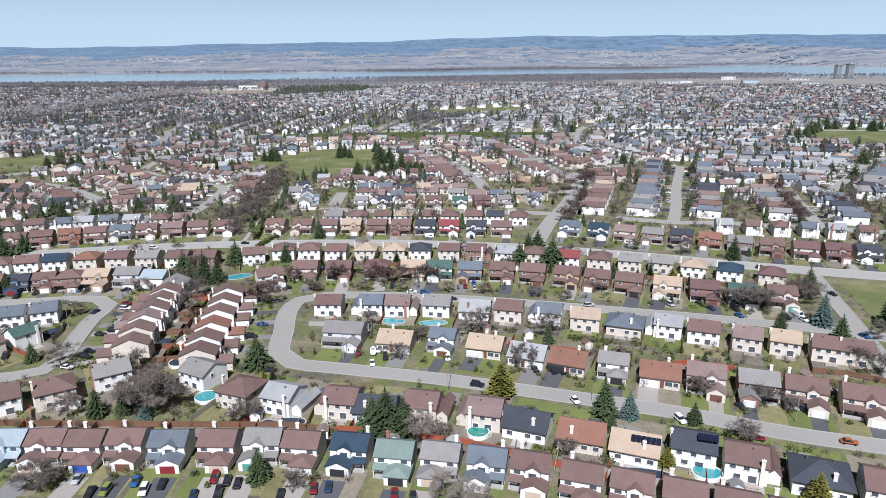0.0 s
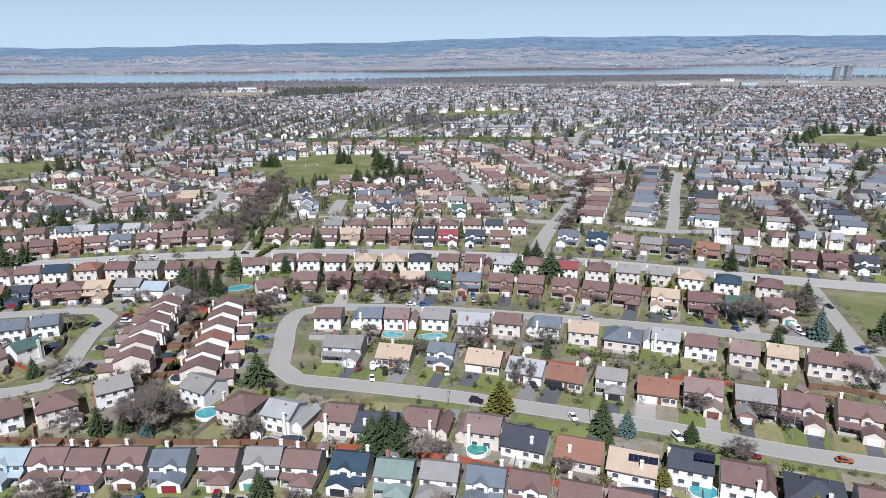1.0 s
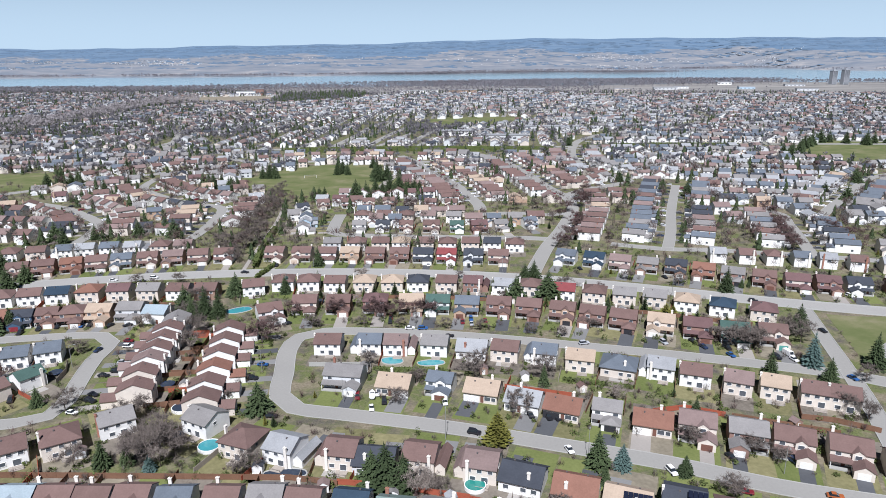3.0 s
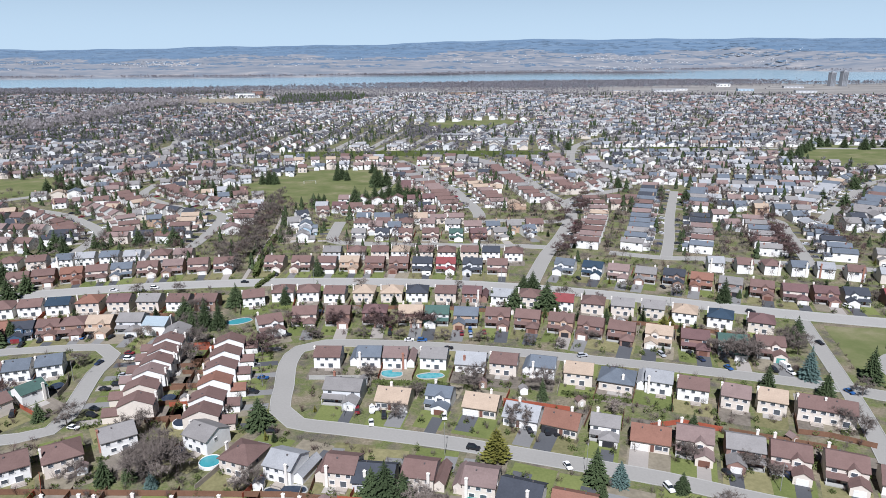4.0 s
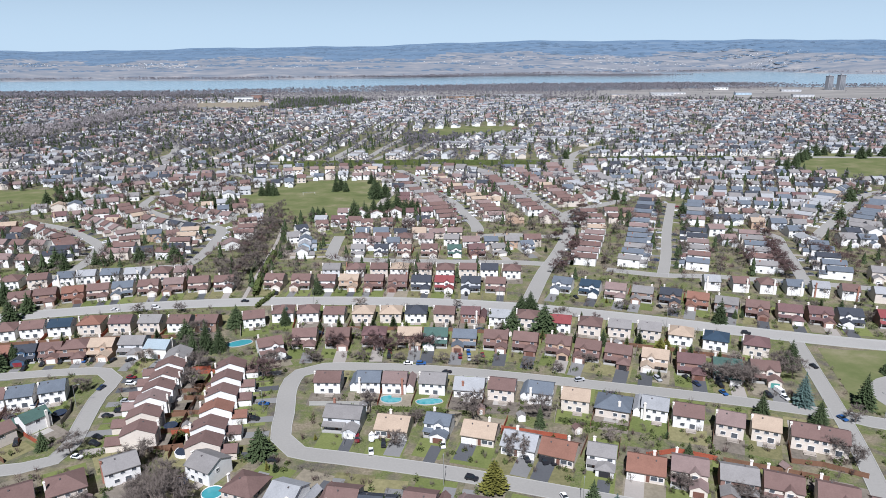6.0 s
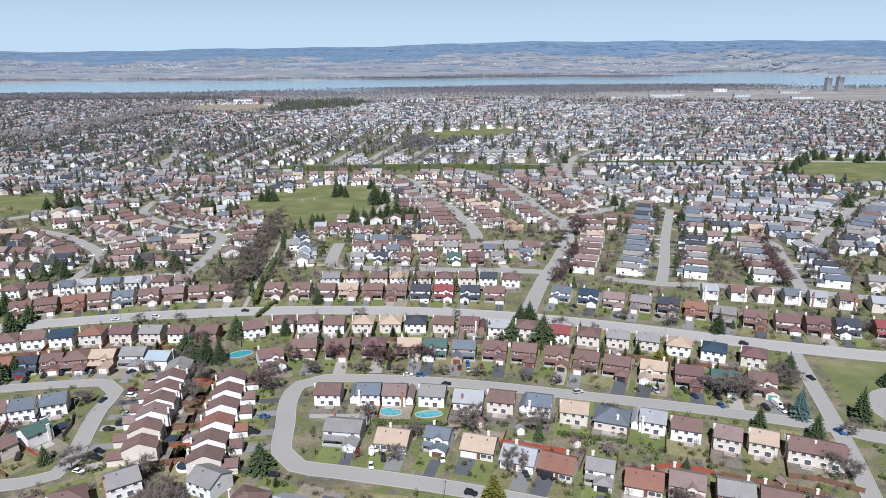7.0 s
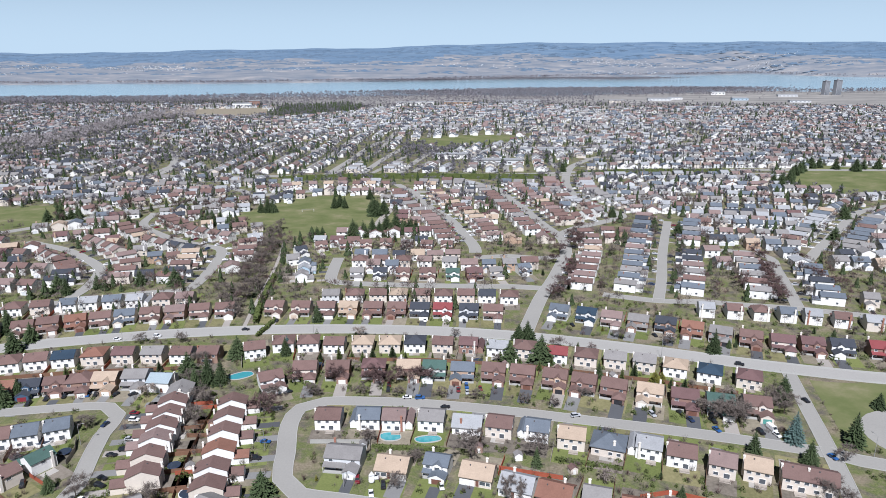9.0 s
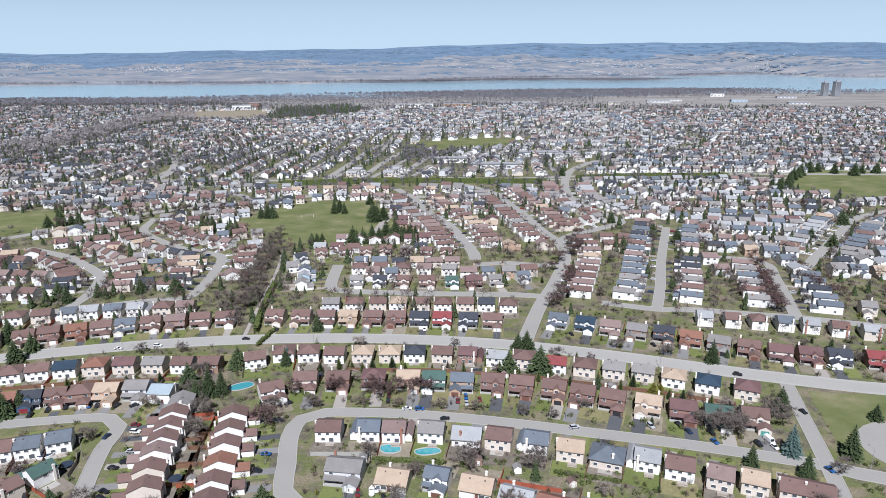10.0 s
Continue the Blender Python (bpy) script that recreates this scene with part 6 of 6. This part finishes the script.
for spots, tones in (
    ([-71, 121, 0, -79, 125, 4, -74, 120.5, 4, -63, 121, 8, -60, 123, 5, -52, 119, 8, -49.5, 125, 4, -46.5, 124, 6, -44, 123, 4, -47, 119.5, 6, -27.5, 121, 6, -24.5, 121.5, 4, -32.5, 124, 6, -34, 119, 4, -10.5, 119, 3, -6.5, 117, 3, -66, 124, 4], "ygkwknrkkkrngkrkb"),
    ([-26, 187, 5, -21, 180, 8, -20, 189, 5, -17.5, 184, 5, 1, 183, 6, 26, 175, 12, 31, 174, 12, 33.5, 173.5, 12, 48, 168, 12, 9, 166, 70, 34, 157, 14, 75.5, 153, 14, 91, 150.5, 14, 73, 138.5, 72, 93.5, 136.5, 74, 58, 147, 14, -50, 176, 84], "rwwkwkkkbkwknrowk"),
    ([-108, 186, 70, -109, 190, 70, -110, 179, 75, -133, 187, 20, -123.5, 223, -14, -61, 210, 84, -62, 200, 84, -60.5, 246, -50, -95, 311, 88, -136, 304, 82, -154, 301, 80, -20, 251, 3, -20, 247, 3, 3, 232.5, 100, -12, 240.5, 92, -7, 240, 92, 8.5, 246, 2], "kkwknbkkkwwrkkwbr"),
    ([12, 249, 2, 12, 244, 2, 17.5, 247, 3, 81, 225, 16, 92, 226, 18, 94, 221, 18, 102, 220, 16, 101, 214, 16, 121, 210, 12, 116, 212, 12, 133, 196, 16, 144, 234, 14, 132, 266, 70, 117, 191, 30, -82, 322, 4, 52, 225, 103, -116, 231, 85], "bgrgknkbwkbkkkkgr"),
    ([-114, 226, 85, -110, 213, 85, -112, 203, 85, -109, 206, 85, -130, 246, -20, -123, 246, -55, -156, 243, 5, -150, 245, 8, -141, 246, 8, -161, 239, 5, -138, 246, 8, -6, 320, 4, 14, 318, 6, 68, 312, 14, 105, 298, 16, 176, 271, 14, 199, 264, 14], "wgkkkkkkbkkwkkkwk"),
):
    for i, (x, y, turn) in enumerate(triples(spots)):
        park(x, y, turn, tones[i], (i * 7) % 3 == 0)
for e in CARS:
    discard(e)


# ---- pools ----
def round_pool(x, y, rx, ry, water, label):
    e = thing("swimming_pool", label, "pool")
    e.matrix_basis = pose(x, y, 0)
    g = Geo()
    n = 28
    for k in range(n):
        a, b = 6.2832 * k / n, 6.2832 * (k + 1) / n
        ring = [[(math.cos(t) * (rx + o), math.sin(t) * (ry + o)) for t in (a, b)] for o in (0.0, 0.22)]
        (i0, i1), (o0, o1) = ring
        g.face([(*o0, -0.1), (*o1, -0.1), (*o1, 1.0), (*o0, 1.0)])
        g.face([(*o0, 1.0), (*o1, 1.0), (*i1, 1.0), (*i0, 1.0)])
        g.face([(*i1, 0.7), (*i0, 0.7), (*i0, 1.0), (*i1, 1.0)])
    part("pool_wall", g, [TRIM], e)
    g = Geo()
    g.disc_prism(0, 0, rx, ry, 0.2, 0.86, 28)
    part("water", g, [water], e)


def ground_pool(x, y, turn, w, d, water, label):
    e = thing("swimming_pool", label, "pool")
    e.matrix_basis = pose(x, y, 0, 0, 0, turn)
    for name, k, z, m in (("pool_deck", 1.35, 0.07, KERB), ("water", 1.0, 0.11, water)):
        g = Geo()
        n = 26
        pts = []
        for i in range(n):
            t = 6.2832 * i / n
            r = 1 + 0.16 * math.cos(2 * t + 0.7)
            pts.append((math.copysign(abs(math.cos(t)) ** 0.7, math.cos(t)) * (w / 2 * r + k - 1), math.copysign(abs(math.sin(t)) ** 0.7, math.sin(t)) * (d / 2 + (k - 1) * 2.2)))
        g.face([(*p, z) for p in pts])
        for i in range(n):
            a, b = pts[i], pts[(i + 1) % n]
            g.face([(*a, -0.05), (*b, -0.05), (*b, z), (*a, z)])
        part(name, g, [m], e)


round_pool(-63, 160.3, 2.9, 2.9, POOL_WATER, "round above-ground pool with turquoise water and pale wall")
round_pool(8, 141.8, 2.5, 2.5, POOL_GREEN, "round above-ground pool with dark green water")
round_pool(56.2, 125.0, 3.0, 2.6, POOL_WATER, "round above-ground pool with turquoise water by a deck")
round_pool(-78, 181, 2.8, 2.8, POOL_COVER, "round above-ground pool under a dark cover")
round_pool(-140, 212, 3.0, 3.0, POOL_COVER, "round above-ground pool under a dark cover")
ground_pool(-40, 148.3, 5, 9.5, 3.6, POOL_COVER, "dark in-ground pool with a pale deck")
ground_pool(44, 125.5, -14, 10, 3.6, POOL_COVER, "covered in-ground pool with a pale deck behind a house")
ground_pool(-17, 213, 0, 6.4, 5.0, POOL_WATER, "turquoise in-ground pool behind a white house")
ground_pool(-3.5, 211, 8, 8.0, 3.8, POOL_WATER, "blue in-ground pool with a pale deck")
ground_pool(-84, 262, 30, 9.0, 5.5, POOL_WATER, "turquoise in-ground pool beside a gabled house")


# ---- trampolines, a boat and a van ----
def trampoline(x, y):
    e = thing("trampoline", "round garden trampoline with a black mat", "trampoline")
    e.matrix_basis = pose(x, y, 0)
    g = Geo()
    for k in range(20):
        a, b = 6.2832 * k / 20, 6.2832 * (k + 1) / 20
        g.tube((2.1 * math.cos(a), 2.1 * math.sin(a), 0.85), (2.1 * math.cos(b), 2.1 * math.sin(b), 0.85), 0.12, 0.12, 5)
    part("rim", g, [CAR["n"]], e)
    g = Geo()
    g.disc_prism(0, 0, 2.0, 2.0, 0.80, 0.84, 20)
    part("mat", g, [POOL_COVER], e)
    for k in range(4):
        g = Geo()
        a = 1.57 * k + 0.4
        g.tube((2.0 * math.cos(a), 2.0 * math.sin(a), 0.85), (1.9 * math.cos(a), 1.9 * math.sin(a), -0.05), 0.04, 0.04, 5)
        part("leg", g, [POLE], e)


POLE = material("galvanised_pole", (0.34, 0.34, 0.33), 0.5, 2, 0.3, 0.08, metal=0.4)
for x, y in ((-74, 165.5), (-129, 205), (-52, 270), (18, 272), (-88, 196)):
    trampoline(x, y)

boat = thing("boat", "white motor boat on a trailer in a driveway", "boat")
boat.matrix_basis = pose(-21.5, 187.5, 0, 0, 0, 5) @ Matrix.Scale(0.9, 4)
g = Geo()
g.solid([(-1.0, -2.6, 1.3), (1.0, -2.6, 1.3), (1.0, 1.4, 1.35), (-1.0, 1.4, 1.35), (0, 3.0, 1.5), (-0.5, -2.5, 0.55), (0.5, -2.5, 0.55), (0.4, 1.6, 0.6), (-0.4, 1.6, 0.6)], [(0, 1, 2, 4, 3), (0, 5, 6, 1), (1, 6, 7, 2), (2, 7, 4), (3, 4, 8), (0, 3, 8, 5), (5, 8, 7, 6), (4, 7, 8)])
part("hull", g, [CAR["w"]], boat)
g = Geo()
g.solid([(-0.8, 0.2, 1.35), (0.8, 0.2, 1.35), (0.6, 0.7, 1.36), (-0.6, 0.7, 1.36), (-0.7, 0.0, 1.85), (0.7, 0.0, 1.85)], [(0, 1, 5, 4), (2, 3, 4, 5), (1, 2, 5), (3, 0, 4)])
part("windscreen", g, [CAR_GLASS], boat)
for sx in (-0.85, 0.85):
    g = Geo()
    g.tube((sx - 0.1, -0.6, 0.32), (sx + 0.1, -0.6, 0.32), 0.32, 0.32, 10)
    part("wheel", g, [TYRE], boat)
g = Geo()
g.box(-0.75, 0.75, -1.6, 1.8, 0.42, 0.56)
g.box(-0.06, 0.06, 1.7, 3.6, 0.42, 0.52)
part("trailer", g, [POLE], boat)

van = thing("van", "white panel van parked in a driveway", "van")
van.matrix_basis = pose(121, 214, 0.06, 0, 0, 12) @ Matrix.Scale(0.88, 4)
g = Geo()
g.solid([(-0.95, -2.6, 0.4), (0.95, -2.6, 0.4), (0.95, 2.6, 0.4), (-0.95, 2.6, 0.4), (-0.95, -2.6, 1.1), (0.95, -2.6, 1.1), (0.9, 2.6, 2.2), (-0.9, 2.6, 2.2), (-0.9, -1.5, 2.2), (0.9, -1.5, 2.2), (-0.95, -2.0, 1.15), (0.95, -2.0, 1.15)], [(0, 1, 5, 4), (1, 2, 6, 9, 11, 5), (2, 3, 7, 6), (3, 0, 4, 10, 8, 7), (8, 9, 6, 7), (4, 5, 11, 10), (10, 11, 9, 8)])
part("body", g, [CAR["w"]], van)
g = Geo()
g.solid([(-0.8, -2.02, 1.2), (0.8, -2.02, 1.2), (0.8, -1.56, 2.12), (-0.8, -1.56, 2.12)], [(0, 1, 2, 3)])
part("windscreen", g, [CAR_GLASS], van)
for sx in (-0.9, 0.9):
    for sy in (-1.6, 1.6):
        g = Geo()
        g.tube((sx - 0.1, sy, 0.34), (sx + 0.1, sy, 0.34), 0.34, 0.34, 10)
        part("wheel", g, [TYRE], van)


# ---- fences and hedges ----
def fence(pts, mat, label, h=1.75, name="fence"):
    e = thing(name, label, "fence")
    p = [Vector((*q, 0)) for q in pts]
    for a, b in zip(p, p[1:]):
        n = max(1, round((b - a).length / 2.5))
        turn = math.degrees(math.atan2((b - a).y, (b - a).x))
        L = (b - a).length / n
        key = ("panel", round(L, 1), h)
        if key not in PROTO:
            g = Geo()
            g.box(0, L, -0.02, 0.02, 0.08, h)
            g.box(0, L, -0.05, -0.02, h * 0.75, h * 0.75 + 0.1)
            g.box(0, L, -0.05, -0.02, 0.3, 0.4)
            g.box(-0.06, 0.06, -0.06, 0.06, -0.1, h + 0.12)
            PROTO[key] = g.mesh("fence_panel", [WOOD_FENCE])
        for k in range(n):
            q = a.lerp(b, k / n)
            part("fence_panel", PROTO[key], None, e, at=pose(q.x, q.y, 0, 0, 0, turn), own=mat)


for pts, mat, label in (
    ([(-118, 147.5), (-110, 147.8), (-72, 146.6), (-38, 145.5), (-26, 143)], WOOD_FENCE, "brown wooden board fence between gardens"),
    ([(-26, 143.6), (-14, 142), (6.5, 137)], WOOD_RED, "red-stained wooden board fence"),
    ([(6.5, 136.5), (15, 133.5), (29, 126)], WOOD_RED, "red-stained wooden board fence by the pool"),
    ([(30, 127), (60, 116), (86, 106)], WOOD_GREY, "weathered grey board fence between gardens"),
    ([(-33, 156.5), (-33.5, 144)], WOOD_FENCE, "brown wooden board fence between gardens"),
    ([(-21, 152), (-23, 144)], WOOD_RED, "red-stained board fence beside a garden"),
    ([(62, 176), (72, 178), (82.5, 173.5)], WOOD_RED, "bright red-stained board fence behind a house"),
    ([(20, 192), (40, 186)], WOOD_RED, "red-stained board fence behind a house"),
    ([(84, 173), (110, 163)], WOOD_FENCE, "brown wooden board fence between gardens"),
    ([(-45, 209), (-24, 208.5), (-23.5, 204)], KERB, "long pale garden wall at the corner house"),
    ([(-87, 240), (-85, 200), (-82, 178)], WOOD_FENCE, "brown board fence down the middle of the block"),
    ([(-90, 214), (-78, 214)], WOOD_FENCE, "brown board fence between gardens"),
    ([(-90, 204), (-78, 204)], WOOD_FENCE, "brown board fence between gardens"),
    ([(-40, 275), (0, 273), (40, 266), (90, 251), (120, 240)], WOOD_FENCE, "brown board fence between garden rows"),
    ([(-190, 260), (-150, 266), (-112, 268)], WOOD_FENCE, "brown board fence between garden rows"),
    ([(-129, 213), (-126, 206), (-125, 198)], WOOD_GREY, "weathered board fence beside the crescent"),
    ([(104, 172), (112, 170), (122, 164)], WOOD_FENCE, "brown board fence beside a corner garden"),
):
    fence(pts, mat, label)


def hedge(pts, h, w, label, step=0.8):
    """A clipped hedge: a core with leaf clumps standing out of it."""
    line = smooth_line(pts, step)
    g = Geo()
    for i, q in enumerate(line):
        for _ in range(9):
            c = q + Vector((random.uniform(-w, w) * 0.5, random.uniform(-w, w) * 0.5, random.uniform(0.1, h)))
            d = Vector((random.gauss(0, 1), random.gauss(0, 1), random.gauss(0.3, 0.8))).normalized()
            u = d.orthogonal().normalized() * random.uniform(0.35, 0.6)
            v = d.cross(u).normalized() * random.uniform(0.35, 0.6)
            g.face([c - u - v, c + u - v, c + d * 0.15 + v])
            g.face([c + u + v, c - u, c - v + d * 0.2])
    ribbon(g, line, w * 0.36, w * 0.36, -0.1, h * 0.9)
    return solo("hedge", g, [HEDGE], label, "hedge")


hedge([(-63, 264), (-55, 254), (-49, 247)], 1.8, 1.8, "long clipped green cedar hedge beside a drive")
hedge([(-87, 303), (-83, 322)], 2.0, 1.6, "clipped green hedge along the footpath")
hedge([(-92, 319), (-95, 340), (-97, 362), (-99, 392)], 3.2, 3.0, "tall yellow-green hedge along the green belt")
hedge([(-22, 205.5), (-5, 204), (2, 203)], 1.5, 1.6, "clipped green hedge behind the pools")
hedge([(40, 197), (52, 193.5), (60, 191)], 1.3, 1.5, "clipped green hedge between gardens")
hedge([(-164, 715), (-92, 722), (-6, 722), (68, 715), (120, 712)], 6.0, 4.5, "long dark green hedge beside the far street", 1.6)
hedge([(175, 470), (205, 468)], 2.0, 2.0, "clipped green hedge between house rows")
hedge([(158, 742), (240, 752), (330, 745)], 3.5, 4.0, "long dark hedge beside the far street", 1.6)

# ---- solar panels on two roofs ----
for x, y, z, turn, tilt, n, name in ((44.5, 130.6, 5.05, 161, 29, 6, "t"), (57.3, 128.6, 6.75, 161, 29, 4, "k")):
    e = thing("solar_array", "dark blue solar panels on a house roof", "solar panels")
    e.matrix_basis = pose(x, y, z, 0, 0, turn + 180) @ pose(0, 0, 0, tilt)
    for k in range(n):
        g = Geo()
        g.box((k - n / 2) * 1.06, (k - n / 2) * 1.06 + 1.0, -0.85, 0.85, 0.30, 0.36)
        part("solar_panel", g, [SOLAR], e)

# ---- garden sheds ----
def shed(x, y, turn, roof, wall):
    e = thing("garden_shed", "small garden shed with a gabled %s roof" % ROOF_TONES[roof][0], "shed")
    e.matrix_basis = pose(x, y, 0, 0, 0, turn)
    g = Geo()
    g.gabled_body(-1.3, 1.3, -1.2, 1.2, -0.05, 2.0, 0.8, "y")
    part("wall", g, [WALL[wall]], e)
    g = Geo()
    g.gable(-1.3, 1.3, -1.2, 1.2, 2.0, 0.85, "y", 0.2, 0.1)
    part("roof", g, [ROOF[roof]], e)
    g = Geo()
    g.box(-0.5, 0.5, -1.25, -1.18, 0, 1.8)
    part("shed_door", g, [DOOR["w"]], e)


for x, y, turn, roof, wall in ((-47, 149.5, 0, "k", "w"), (-29, 141.5, 5, "p", "w"), (-12, 138, 10, "g", "w"), (2, 136, 10, "l", "y"), (60, 119, -10, "g", "y"), (-26, 206, 0, "g", "y"), (14, 203, 0, "p", "h"), (27, 198, 5, "g", "w"), (44, 190, 15, "b", "c"), (-83, 221, 0, "b", "h"), (-82, 194, 10, "g", "c"), (-96, 157, 20, "p", "y"), (100, 168, 20, "p", "h"), (52, 262, 15, "b", "h"), (-16, 272, 0, "g", "w"), (30, 267, 10, "p", "c"), (-150, 262, 10, "b", "h"), (74, 255, 20, "g", "w")):
    shed(x, y, turn, roof, wall)

# ---- street lamps ----

def street_lamp(x, y, turn):
    e = thing("street_lamp", "tall grey street lamp with a curved arm", "street lamp", "street lamps")
    e.matrix_basis = pose(x, y, 0, 0, 0, turn)
    g = Geo()
    g.tube((0, 0, -0.1), (0, 0, 8.2), 0.10, 0.06, 6)
    part("pole", g, [POLE], e)
    g = Geo()
    g.tube((0, 0, 8.1), (0, -1.8, 8.6), 0.05, 0.04, 5)
    part("arm", g, [POLE], e)
    g = Geo()
    g.box(-0.15, 0.15, -2.4, -1.7, 8.5, 8.68)
    part("lamp_head", g, [POLE], e)


for x, y, turn in ((1, 163.5, 180), (38, 152.5, 165), (86, 146, 345), (-30, 184, 10), (147, 196, 200), (-10, 243, 0), (50, 231, 345), (-126, 210, 90), (-60, 205, 270), (30, 310, 0), (-60, 304, 180), (100, 273, 165), (-150, 298, 190)):
    street_lamp(x, y, turn)

# ---- goal on the sports field ----
goal = thing("goal_frame", "small white frame standing on the sports field", "goal")
goal.matrix_basis = pose(-110, 568, 0, 0, 0, 5)
for sx in (-5, 5):
    g = Geo()
    g.box(sx - 0.1, sx + 0.1, -0.1, 0.1, -0.05, 2.3)
    part("post", g, [TRIM], goal)
g = Geo()
g.box(-5.1, 5.1, -0.1, 0.1, 2.3, 2.5)
part("crossbar", g, [POLE], goal)

for h in list(PROTO.values()):
    if isinstance(h, bpy.types.Object):
        discard(h)
